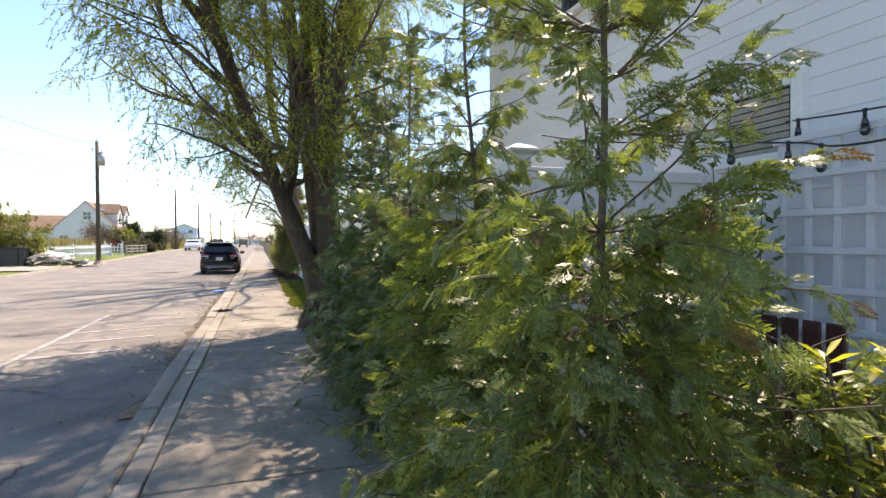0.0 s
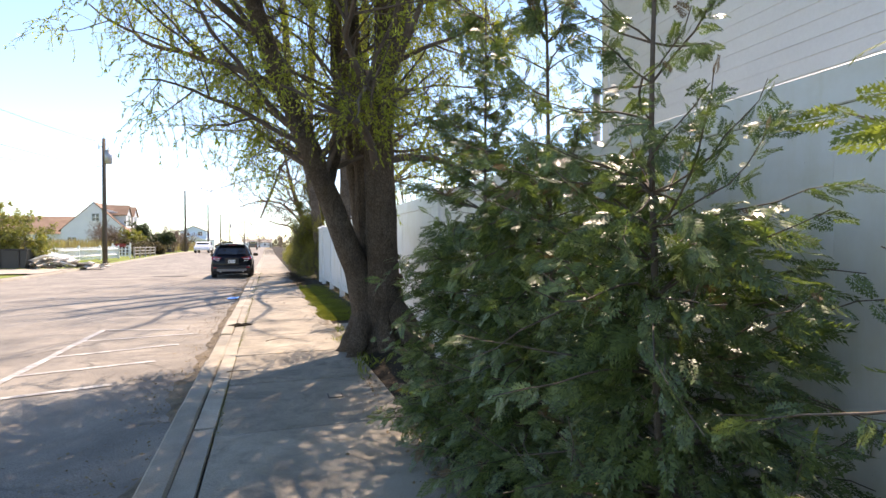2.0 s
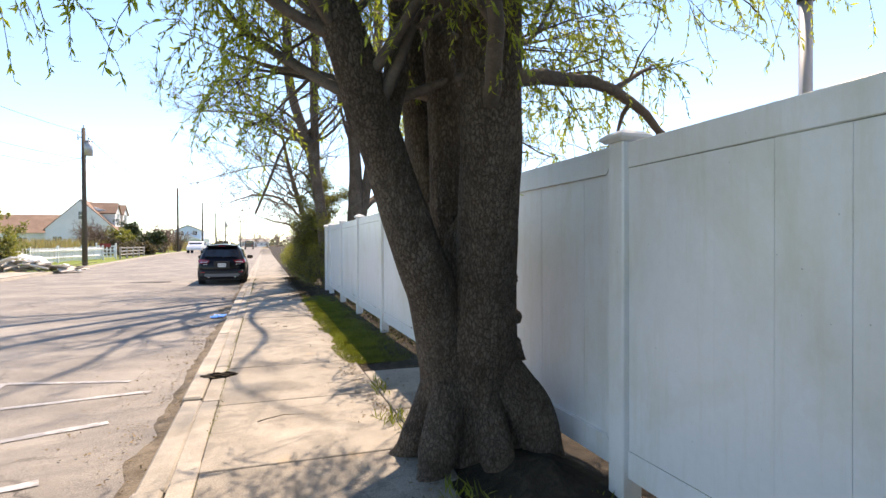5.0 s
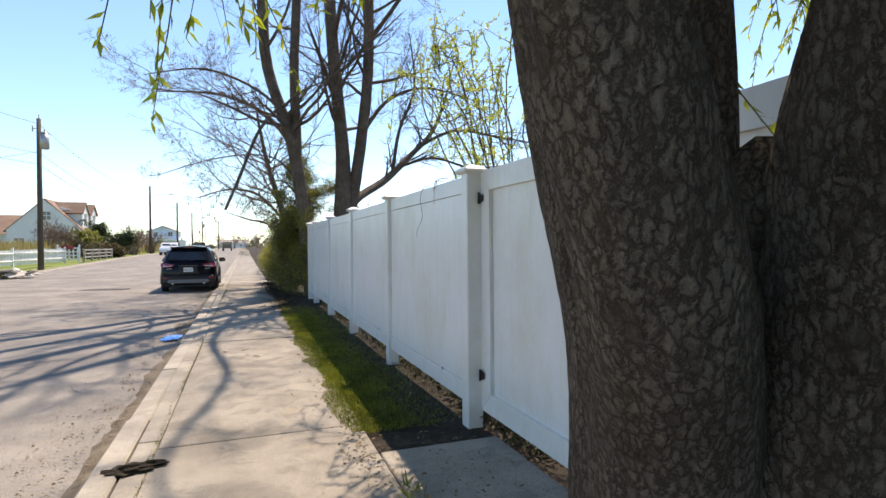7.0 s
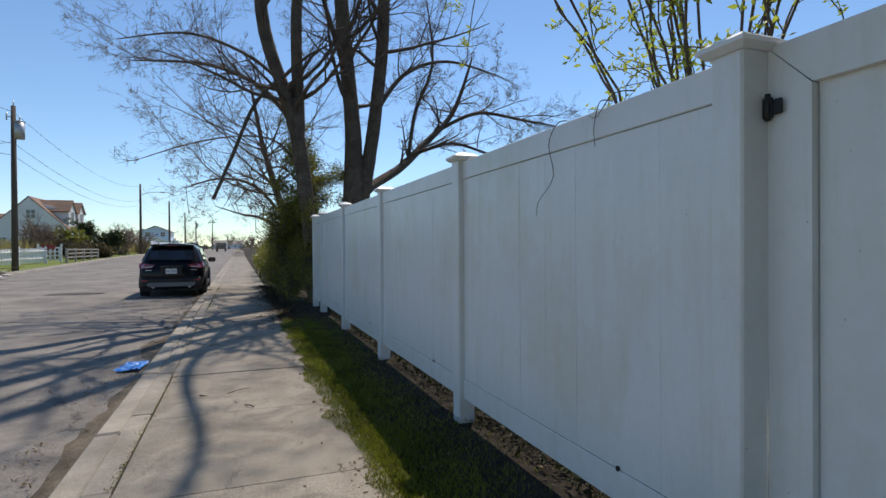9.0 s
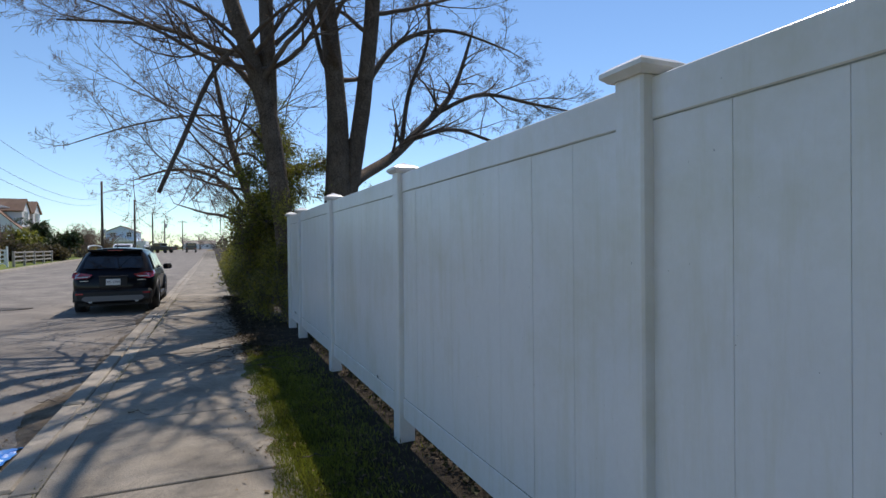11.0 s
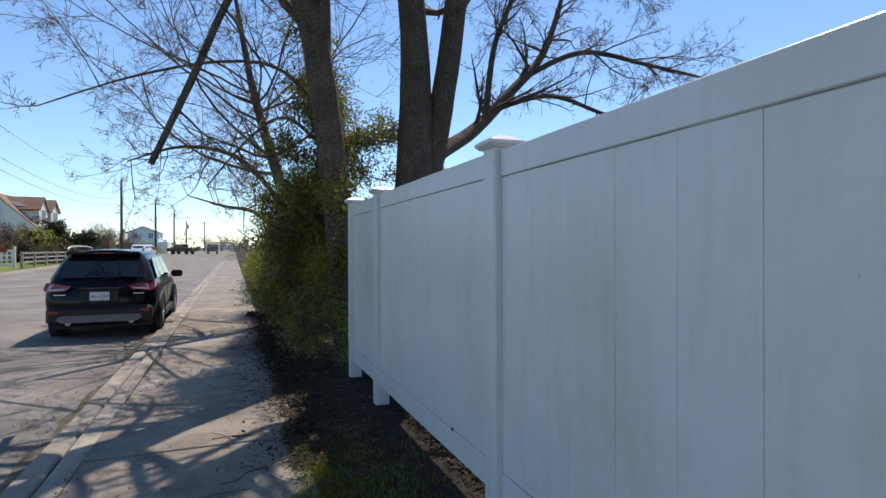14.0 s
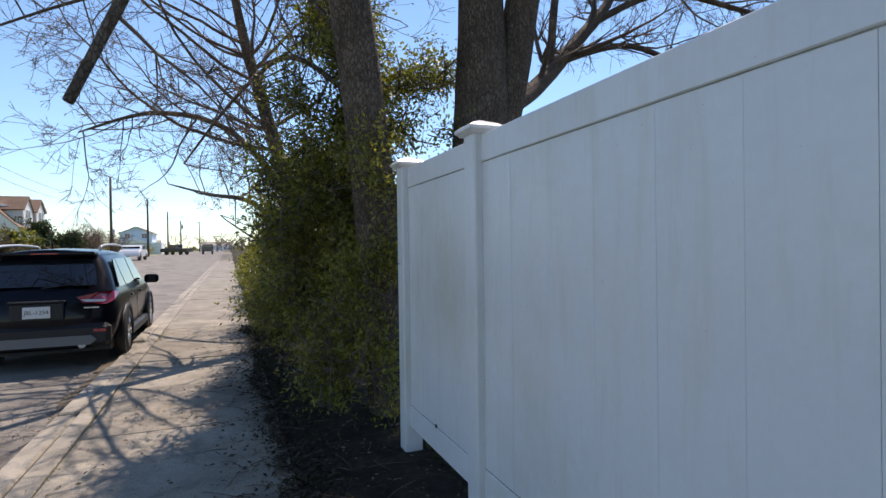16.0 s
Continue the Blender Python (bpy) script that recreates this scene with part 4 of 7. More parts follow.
def conifer(y, x, height, spread, count, seed, dense_to, leaf):
    ob = thing("cypress_tree", (x, y, 0.0), "young evergreen cypress with flat feathery sprays and a bare thin leader", "tree", "row of young cypresses")
    tb = Tubes()
    lead = noisy_path((0, 0, -0.05), (rng.uniform(-0.08, 0.08), rng.uniform(-0.08, 0.08), height), 24, 0.1, seed)
    tb.add(lead, np.linspace(0.019, 0.004, 24), 7)
    cpos, cxa = [], []
    pos, xa, za, sz = [], [], [], []
    nb = int(count / 7)
    for k in range(nb):
        s = rng.uniform(0.02, 1.0) ** 1.15
        h = 0.05 + s * (height - 0.1)
        if h > dense_to and rng.uniform() < 0.6:
            continue
        ang = rng.uniform(0, 2 * math.pi)
        ln = spread * (1.0 - 0.72 * s) * rng.uniform(0.6, 1.08) + 0.1
        d = np.array([math.cos(ang), math.sin(ang), rng.uniform(0.1, 0.65)])
        p = lead[min(23, int(h / height * 23))].copy()
        pts = [p.copy()]
        n = 7
        for i in range(n):
            d = d + np.array([0, 0, 0.02 if s > 0.6 else -0.03]) + rng.normal(0, 0.17, 3)
            d /= np.linalg.norm(d)
            p = p + d * ln / n
            pts.append(p.copy())
        pts = np.array(pts)
        pts[:, 0] = np.minimum(pts[:, 0], 1.44 - x)
        tb.add(pts, np.linspace(0.0055, 0.0016, n + 1), 4)
        for q in range(14 if s < 0.45 else 23):
            i = rng.integers(2, n + 1)
            side = np.cross(d, (0, 0, 1))
            dirn = d * rng.uniform(0.4, 1.0) + side * rng.uniform(-0.9, 0.9) + np.array([0, 0, rng.uniform(-0.85, 0.15)])
            pos.append(pts[i] - d * rng.uniform(0, ln / n)), xa.append(dirn)
            za.append(np.array([0, 0, 1.0]) * rng.uniform(0.0, 1) + rng.normal(0, 0.6, 3)), sz.append(rng.uniform(0.06, 0.12) * (1.0 if s < 0.6 else 0.85))
    for k in range(int(count * 1.1)):
        h = rng.uniform(0.05, min(1.5, dense_to * 0.85))
        ang = rng.uniform(0, 2 * math.pi)
        r = spread * (1 - 0.6 * h / height) * rng.uniform(0.1, 0.6)
        cpos.append((math.cos(ang) * r, math.sin(ang) * r, h)), cxa.append((math.cos(ang), math.sin(ang), rng.uniform(-0.7, 0.3)))
    cpos = np.array(cpos)
    inside = cpos[:, 0] + x < 1.3
    part("inner_foliage", scatter("inner_foliage", CV, CF, cpos[inside], np.array(cxa)[inside], unit(int(inside.sum())) + np.array([0, 0, 0.5]), rng.uniform(0.1, 0.17, int(inside.sum()))), leaf, ob)
    part("trunk", tb.mesh("trunk"), M_TWIG, ob)
    pos = np.array(pos)
    keep = (pos[:, 0] + x < 1.42)
    pos, xa, za, sz = pos[keep], np.array(xa)[keep], np.array(za)[keep], np.array(sz)[keep]
    cut = rng.uniform(size=len(pos)) < 0.965
    part("crown", scatter("crown", FV, FF, pos[cut], xa[cut], za[cut], sz[cut]), leaf, ob)
    part("dead_foliage", scatter("dead_foliage", FV, FF, pos[~cut], xa[~cut], za[~cut], sz[~cut]), M_CYPR_BROWN, ob, "browned dead sprays")
    return ob


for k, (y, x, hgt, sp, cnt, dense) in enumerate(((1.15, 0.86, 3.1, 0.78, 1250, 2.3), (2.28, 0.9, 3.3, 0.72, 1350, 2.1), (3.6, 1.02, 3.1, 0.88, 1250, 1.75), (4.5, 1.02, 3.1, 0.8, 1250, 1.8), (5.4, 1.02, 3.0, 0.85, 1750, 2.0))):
    conifer(y, x, hgt, sp, cnt, 3.1 + k * 1.7, dense, M_CYPR_LIT_GOLD if k < 2 else M_CYPR)

conifer(0.9, 1.42, 1.1, 0.62, 700, 14.0, 1.1, M_CYPR_LIT_GOLD)

# ---------------------------------------------------------------- bare maples past the fence
def tree_at(name, base, label):
    return thing(name, base, label, "tree", "bare trees past the fence")


def rel(base, *p):
    return [(x - base[0], y - base[1], z) for x, y, z in p]


def bare_tree(base, label, stems, extra, kids, bud_mat, bud_n):
    ob = tree_at("bare_tree", base, label)
    tips = []
    tb = Tubes()
    for pts, rr, shoots in stems:
        n = 34
        line = bend(pts, n)
        rad = np.interp(np.linspace(0, len(rr) - 1, n), range(len(rr)), rr)
        part("stem", bark_tube(line, rad, 28, 0.008), M_BARK2, ob)
        for k in range(shoots):
            i = int(n * rng.uniform(0.43, 0.99))
            ang = rng.uniform(0, 2 * math.pi)
            d = (math.cos(ang), math.sin(ang), rng.uniform(0.0, 0.9))
            grow(tb, line[i], d, rng.uniform(1.8, 4.2), max(0.016, rad[i] * 0.34), 0, tips, 0.3, 0.05, 0.3, kids, 0.75, (7, 4, 3, 3), 0.003, 0.6)
    for pts, rr, shoots in extra:
        n = 30
        line = bend(pts, n)
        rad = np.interp(np.linspace(0, len(rr) - 1, n), range(len(rr)), rr)
        part("limb", bark_tube(line, rad, 18, 0.004), M_BARK2, ob)
        for k in range(shoots):
            i = int(n * rng.uniform(0.25, 0.99))
            d = np.gradient(line, axis=0)[i]
            d = d / np.linalg.norm(d) * 0.7 + rng.normal(0, 0.7, 3) + np.array([0, 0, 0.15])
            grow(tb, line[i], d, rng.uniform(0.8, 1.9), max(0.01, rad[i] * 0.42), 0, tips, 0.2, 0.1, 0.4, kids, 0.8, (6, 4, 3, 3), 0.003, 0.6)
    part("branch_tangle", tb.mesh("branch_tangle"), M_TWIG, ob)
    ends = np.array([t[0][rng.integers(1, len(t[0]))] for t in tips for _ in range(bud_n)])
    ends += rng.normal(0, 0.012, ends.shape)
    tagged(part("bud_scatter", scatter("bud_scatter", LEAF_V, LEAF_F, ends, unit(len(ends)), unit(len(ends)), rng.uniform(0.01, 0.022, len(ends))), bud_mat, ob), kind="stuff")
    return ob


B2 = (1.7, 24.05, 0)
bare_tree(B2, "tall bare maple with two leaning stems and a broken hanging limb",
          [(rel(B2, (1.72, 24.05, -0.1), (1.58, 24.0, 1.4), (1.43, 23.95, 2.8), (1.22, 23.95, 4.2), (0.92, 24.0, 5.2), (0.5, 24.2, 6.8), (0.4, 24.4, 9.5), (0.1, 24.6, 13.5), (0.0, 24.8, 17.5)), [0.23, 0.19, 0.175, 0.17, 0.155, 0.15, 0.14, 0.12, 0.04], 15),
           (rel(B2, (1.28, 23.95, 3.7), (1.3, 24.0, 4.8), (1.27, 24.1, 6.6), (1.4, 24.3, 9.5), (1.3, 24.4, 13.5), (1.5, 24.4, 17.0)), [0.15, 0.14, 0.13, 0.125, 0.11, 0.04], 10)],
          [(rel(B2, (0.45, 24.4, 9.0), (-0.8, 24.4, 10.2), (-2.6, 24.2, 11.2), (-4.4, 24.0, 11.6)), [0.09, 0.08, 0.06, 0.02], 6),
           (rel(B2, (1.2, 24.0, 5.1), (0.75, 23.9, 5.2), (0.25, 23.85, 4.55), (-0.2, 23.7, 3.4), (-0.6, 23.57, 2.4)), [0.05, 0.045, 0.042, 0.04, 0.034], 2),
           (rel(B2, (1.2, 24.0, 5.0), (0.2, 24.6, 6.0), (-1.2, 25.2, 6.6), (-2.8, 25.6, 6.4)), [0.05, 0.04, 0.026, 0.01], 10),
           (rel(B2, (1.45, 23.95, 3.0), (0.9, 24.6, 3.9), (0.1, 25.4, 4.2), (-1.2, 26.3, 4.1), (-2.6, 27.0, 3.7)), [0.026, 0.024, 0.02, 0.016, 0.008], 13),
           (rel(B2, (1.4, 24.0, 4.0), (0.5, 24.8, 5.3), (-0.8, 25.6, 6.0), (-2.6, 26.2, 6.1)), [0.07, 0.06, 0.04, 0.012], 20),
           (rel(B2, (1.5, 24.0, 2.6), (1.0, 25.2, 3.4), (0.5, 26.4, 3.3), (-0.2, 27.6, 2.6)), [0.028, 0.025, 0.02, 0.01], 14)],
          (6, 4, 3), M_REDBUD, 3)
B3 = (2.75, 24.25, 0)
bare_tree(B3, "large bare maple forking above the fence, with a long side limb",
          [(rel(B3, (2.62, 24.25, -0.1), (2.62, 24.2, 1.5), (2.66, 24.15, 2.9), (2.62, 24.1, 4.5), (2.4, 24.1, 7.0), (2.25, 24.2, 10.5), (2.2, 24.2, 15.0), (2.4, 24.3, 19.0)), [0.36, 0.32, 0.26, 0.19, 0.175, 0.165, 0.14, 0.04], 14),
           (rel(B3, (2.85, 24.2, 2.4), (3.02, 24.1, 3.4), (3.22, 24.05, 4.8), (3.45, 24.1, 7.0), (3.5, 24.2, 10.5), (3.6, 24.2, 15.0), (3.7, 24.3, 18.5)), [0.19, 0.17, 0.16, 0.155, 0.15, 0.13, 0.04], 13)],
          [(rel(B3, (2.8, 24.4, 2.4), (3.3, 25.0, 2.95), (4.35, 25.9, 3.6), (5.35, 26.4, 4.5), (6.5, 26.9, 5.7), (7.3, 27.2, 7.6)), [0.14, 0.13, 0.12, 0.1, 0.075, 0.03], 16),
           (rel(B3, (5.9, 26.7, 5.0), (7.2, 26.5, 5.6), (8.8, 26.2, 5.4), (10.4, 26.0, 5.2)), [0.06, 0.055, 0.04, 0.015], 14),
           (rel(B3, (4.9, 26.2, 4.1), (6.2, 26.2, 4.5), (7.6, 26.1, 4.2), (8.8, 26.0, 4.3)), [0.05, 0.045, 0.035, 0.012], 12),
           (rel(B3, (4.7, 26.1, 3.9), (5.0, 26.3, 5.4), (5.6, 26.4, 7.0), (5.5, 26.6, 9.0)), [0.06, 0.055, 0.04, 0.015], 12),
           (rel(B3, (3.25, 24.1, 4.8), (4.2, 24.6, 6.0), (5.6, 25.0, 6.6), (7.4, 25.2, 6.4)), [0.065, 0.055, 0.04, 0.015], 14),
           (rel(B3, (2.65, 24.0, 5.0), (2.0, 23.0, 6.2), (1.4, 21.8, 7.0)), [0.08, 0.06, 0.02], 8),
           (rel(B3, (2.4, 24.1, 7.5), (2.8, 22.0, 9.6), (3.5, 20.0, 10.8), (3.6, 18.0, 12.0), (4.6, 16.4, 12.4)), [0.07, 0.06, 0.045, 0.03, 0.01], 11),
           (rel(B3, (2.25, 24.2, 10.0), (2.0, 22.4, 12.0), (2.3, 20.2, 13.6), (1.9, 18.4, 15.2)), [0.065, 0.05, 0.035, 0.01], 9),
           (rel(B3, (3.5, 24.1, 7.6), (4.7, 22.6, 9.4), (5.0, 20.8, 10.8), (6.6, 19.2, 11.2)), [0.065, 0.05, 0.035, 0.01], 9)],
          (6, 4, 3), M_REDBUD, 2)
B4 = (1.6, 28.4, 0)
bare_tree(B4, "slender bare tree rising from the shrubs",
          [(rel(B4, (1.6, 28.4, -0.1), (1.4, 28.3, 1.8), (1.0, 28.2, 3.2), (0.6, 28.0, 4.6), (0.3, 27.8, 6.2)), [0.14, 0.12, 0.1, 0.07, 0.03], 22)],
          [(rel(B4, (1.3, 28.3, 2.2), (0.4, 28.2, 3.2), (-0.6, 28.2, 3.4), (-1.6, 28.4, 3.1)), [0.05, 0.045, 0.03, 0.01], 16),
           (rel(B4, (1.5, 28.4, 1.2), (0.8, 29.6, 2.2), (0.0, 31.0, 2.5), (-0.9, 33.0, 2.9)), [0.05, 0.045, 0.03, 0.01], 10)],
          (5, 4, 3), M_REDBUD, 2)


# ---------------------------------------------------------------- shrubs
def shrub(name, base, label, blobs, n, mat, size, twigs, group=""):
    """Leaves in uneven clumps round a tangle of stems. blobs: x, y, z, rx, ry, rz about the base."""
    ob = thing(name, base, label, "shrub", group)
    tb = Tubes()
    P, D = [], []
    w = np.array([b[3] * b[4] * b[5] for b in blobs])
    w = w / w.sum()
    for k in range(twigs):
        b = blobs[rng.choice(len(blobs), p=w)]
        q = unit(1)[0] * rng.uniform(0.4, 1.08)
        end = np.array(b[:3]) + q * np.array(b[3:6])
        end[2] = max(0.05, end[2])
        if noise.noise((base[0] + end[0] * 2.4, base[1] + end[1] * 2.4, end[2] * 2.4)) < -0.13:
            continue
        st = np.array([b[0], b[1], max(0.0, b[2] - b[5] * rng.uniform(0.0, 0.6 if b[2] > 1.4 else 1.0))]) + rng.normal(0, 0.08, 3) * np.array([1, 1, 0])
        mid = (st + end) / 2 + rng.normal(0, 0.12, 3)
        tb.add(bend([st, mid, end], 7), np.linspace(0.008, 0.002, 7), 4)
        out = end - st
        m = max(6, int(n / twigs))
        cl = end + rng.normal(0, 1, (m, 3)) * 0.075 * (0.6 + 0.8 * rng.uniform()) - out / np.linalg.norm(out) * rng.uniform(0, 0.25, (m, 1))
        P.append(cl), D.append(unit(m) + q * 0.6 + np.array([0, 0, -0.1]))
    P, D = np.concatenate(P), np.concatenate(D)
    keep = P[:, 2] > 0.02
    P, D = P[keep], D[keep]
    part("stem_tangle", tb.mesh("stem_tangle"), M_TWIG, ob)
    tagged(part("leaves", scatter("leaves", LEAF_V, LEAF_F, P, D, unit(len(P)) + np.array([0, 0, 0.8]), rng.uniform(size[0], size[1], len(P))), mat, ob), kind="stuff")
    return ob


shrub("privet_bush", (1.35, 26.2, 0), "dense evergreen privet bush leaning over the pavement", [(-0.35, 0.1, 0.95, 0.62, 1.0, 0.75), (0.05, -0.6, 0.9, 0.6, 0.8, 0.8), (0.0, 0.3, 1.5, 0.55, 0.8, 0.6), (-0.2, 1.2, 0.9, 0.6, 0.9, 0.8), (0.5, -0.4, 1.7, 0.5, 0.7, 0.7), (0.35, -1.3, 0.8, 0.35, 0.5, 0.75), (0.25, -1.0, 1.7, 0.4, 0.5, 0.6), (0.05, -2.1, 0.95, 0.34, 0.4, 0.75), (0.1, -1.7, 1.5, 0.4, 0.4, 0.5), (-0.02, -2.5, 1.05, 0.26, 0.28, 0.7), (0.2, -2.55, 1.5, 0.2, 0.2, 0.35), (-0.3, -1.5, 1.25, 0.45, 0.6, 0.6), (-0.2, -2.2, 0.55, 0.4, 0.45, 0.5), (-0.35, -0.3, 1.75, 0.5, 0.9, 0.55), (0.0, -1.2, 2.1, 0.5, 0.6, 0.5), (0.1, 0.0, 2.3, 0.55, 0.9, 0.6), (0.18, -2.78, 0.6, 0.3, 0.28, 0.6), (0.3, -2.72, 1.5, 0.28, 0.26, 0.6), (0.15, -2.6, 2.2, 0.32, 0.3, 0.45), (-0.05, -1.9, 2.1, 0.4, 0.5, 0.45)], 150000, M_BUSH, (0.028, 0.055), 2300)
shrub("privet_bush", (1.5, 29.6, 0), "dense evergreen privet bush beside the pavement", [(-0.3, 0, 0.9, 0.8, 1.6, 0.9), (0.2, 0.3, 1.6, 0.7, 1.4, 0.7)], 34000, M_BUSH, (0.035, 0.065), 600)
for y0 in (33.2, 37.0, 41.0):
    shrub("hedge_bush", (1.5, y0, 0), "olive-green hedge bush along the pavement", [(-0.2, 0, 0.75, 0.75, 2.2, 0.75), (0.2, 0.3, 1.2, 0.7, 1.7, 0.55)], 16000, M_IVY if y0 > 36 else M_BUSH, (0.04, 0.08), 170, "hedge along the pavement")
ivy_blobs = []
for k in range(150):
    near = rng.uniform()
    cz = rng.uniform(1.3, 4.6)
    cx = -0.2 - 0.14 * (cz - 2.0) + rng.normal(0, 0.2) if near < 0.45 else (rng.uniform(-0.15, 0.6) if near < 0.78 else rng.uniform(-1.2, 0.2))
    cz = cz if near < 0.45 else min(cz, rng.uniform(1.6, 3.7))
    r = rng.uniform(0.12, 0.34)
    ivy_blobs.append((cx, rng.uniform(-0.35, 0.8), cz, r * 1.3, r * 1.3, r))
ivy_blobs.append((-0.3, -0.95, 2.02, 0.16, 0.2, 0.13))
shrub("ivy_tangle", (1.82, 24.5, 0), "yellow-green ivy climbing round the bare trunks", ivy_blobs, 56000, M_IVY, (0.03, 0.065), 2000)
shrub("evergreen_shrub", (4.2, 26.3, 0), "bright green shrub behind the fence", [(-0.4, 0.0, 2.4, 0.8, 0.9, 0.75), (0.3, 0.2, 1.8, 0.9, 0.9, 0.9)], 5000, M_IVY, (0.04, 0.08), 140)

# arching shrub behind the fence, its canes showing over the top rail
bud = thing("budding_shrub", (2.35, 12.75, 0), "arching shrub with thin canes and fresh yellow-green leaves behind the fence", "shrub")
tb = Tubes()
P = []
for k in range(30):
    ang = rng.uniform(0, 2 * math.pi)
    c, sn = math.cos(ang), math.sin(ang)
    apex, reach = rng.uniform(2.2, 3.5), rng.uniform(0.5, 2.3)
    line = bend([(0.15 * c, 0.2 * sn, 0), (0.2 * reach * c, 0.25 * reach * sn, apex * 0.6), (0.6 * reach * c, 0.65 * reach * sn, apex), (reach * c, 1.05 * reach * sn, apex - rng.uniform(0.0, 0.9) * reach * 0.5)], 30)
    line[8:] += np.cumsum(rng.normal(0, 0.022, (22, 3)), 0)
    line[:, 0] = np.maximum(line[:, 0], np.where(line[:, 2] > 2.1, -0.85, -0.6))
    tb.add(line, np.linspace(0.011, 0.0028, 30), 5)
    for i in range(11, 30):
        if rng.uniform() < 0.75:
            P.extend(line[i] + rng.normal(0, 0.014, (5, 3)))
        if rng.uniform() < 0.3:
            d = rng.normal(0, 0.6, 3) + np.array([0.3 * c, 0.3 * sn, 0.5])
            d /= np.linalg.norm(d)
            ln = rng.uniform(0.12, 0.6)
            sh = bend([line[i], line[i] + d * ln * 0.5 + rng.normal(0, 0.02, 3), line[i] + d * ln], 7)
            sh[:, 0] = np.maximum(sh[:, 0], np.where(sh[:, 2] > 2.1, -0.9, -0.6))
            tb.add(sh, np.linspace(0.004, 0.0018, 7), 4)
            for q in sh[2:]:
                P.extend(q + rng.normal(0, 0.013, (4, 3)))
part("cane_tangle", tb.mesh("cane_tangle"), M_TWIG, bud)
P = np.array(P)
tagged(part("leaves", scatter("leaves", LEAF_V, LEAF_F, P, unit(len(P)) + np.array([0, 0, 0.4]), unit(len(P)), rng.uniform(0.026, 0.05, len(P))), M_BUD, bud), kind="stuff")

# golden laurel close to the start
gold = thing("golden_shrub", (1.56, 0.66, 0), "yellow-green variegated shrub with rosettes of long leaves", "shrub")
tb = Tubes()
P, D = [], []
for k in range(80):
    end = np.array([rng.normal(0, 0.17), rng.normal(0, 0.22), rng.uniform(0.55, 1.12)])
    tb.add(bend([(end[0] * 0.3, end[1] * 0.3, 0), end * np.array([0.7, 0.7, 0.6]), end], 6), np.linspace(0.009, 0.004, 6), 5)
    for q in range(11):
        a = q * 2.4
        P.append(end - np.array([0, 0, 0.011 * q])), D.append(np.array([math.cos(a), math.sin(a), 0.95 - 0.11 * q]))
part("stem_tangle", tb.mesh("stem_tangle"), M_TWIG, gold)
GL_V = [(0, 0, 0), (0.3, -0.12, 0.02), (0.65, -0.15, 0.02), (1, 0, -0.12), (0.65, 0.15, 0.02), (0.3, 0.12, 0.02)]
part("leaves", scatter("leaves", GL_V, [(0, 1, 2, 3), (0, 3, 4, 5)], np.array(P), np.array(D), np.tile((0, 0, 1.0), (len(P), 1)), rng.uniform(0.055, 0.1, len(P))), M_YELLOW, gold)
shrub("low_shrub", (1.0, 0.45, 0), "low leafy green shrub in the front bed", [(0, 0, 0.4, 0.4, 0.6, 0.4)], 3500, M_BUSH, (0.03, 0.06), 90)

# ---------------------------------------------------------------- parked cars
M_CARPAINT = plain("dark_car_paint", (0.003, 0.0035, 0.008), 0.28, 0.0, 0.08, 0.3)
M_TRIM = plain("grey_bumper_plastic", (0.16, 0.16, 0.165), 0.5)
M_DARKTRIM = plain("dark_trim", (0.012, 0.012, 0.013), 0.6)
M_GLASS = glassy("tinted_glass", (0.01, 0.012, 0.014), 0.02)
M_RED = plain("red_lamp", (0.3, 0.014, 0.022), 0.15, 0, 0.6, 1.0)
M_CLEAR = plain("clear_lamp", (0.55, 0.5, 0.5), 0.2, 0, 0.6, 1.0)
M_TYRE = plain("tyre", (0.02, 0.02, 0.02), 0.85)
M_RIM = plain("alloy", (0.55, 0.56, 0.58), 0.3, 0.9)
M_PLATE = plain("plate_white", (0.7, 0.71, 0.7), 0.4)
M_PLATEINK = plain("plate_ink", (0.03, 0.035, 0.06), 0.5)
M_WHITECAR = plain("white_car_paint", (0.7, 0.71, 0.72), 0.3, 0, 0.5, 0.8)
M_GREYCAR = plain("grey_car_paint", (0.03, 0.032, 0.036), 0.3, 0.2, 0.5, 0.8)

PROF_X = [0.70, 0.86, 0.915, 0.925, 0.905, 0.865, 0.70, 0.52, 0.0]
PROF_Z = [0.26, 0.34, 0.58, 0.82, 0.98, 1.06, 1.53, 1.62, 1.66]
# stations from tail to nose: offset in y, then scale of width and the heights of belt, rail and roof
STATIONS = [
    ([0.16, 0.06, 0.0, 0.02, 0.07, 0.12, 0.50, 0.44, 0.40], 0.94, 1.0, 0),
    ([0.34, 0.28, 0.24, 0.26, 0.30, 0.34, 0.72, 0.72, 0.70], 0.99, 1.0, 0.0),
    ([1.1] * 9, 1.0, 1.0, 0.015),
    ([1.9] * 9, 1.0, 1.0, 0.02),
    ([2.6, 2.6, 2.6, 2.6, 2.6, 2.6, 2.5, 2.5, 2.5], 1.0, 1.0, 0.0),
    ([3.3, 3.3, 3.3, 3.3, 3.3, 3.3, 3.12, 2.9, 2.85], 1.0, 0.99, -0.02),
]


def suv_ring(i):
    ys, sc, zs, lift = STATIONS[i]
    return [(PROF_X[k] * sc, ys[k], PROF_Z[k] * zs + (lift if k > 5 else 0)) for k in range(9)]


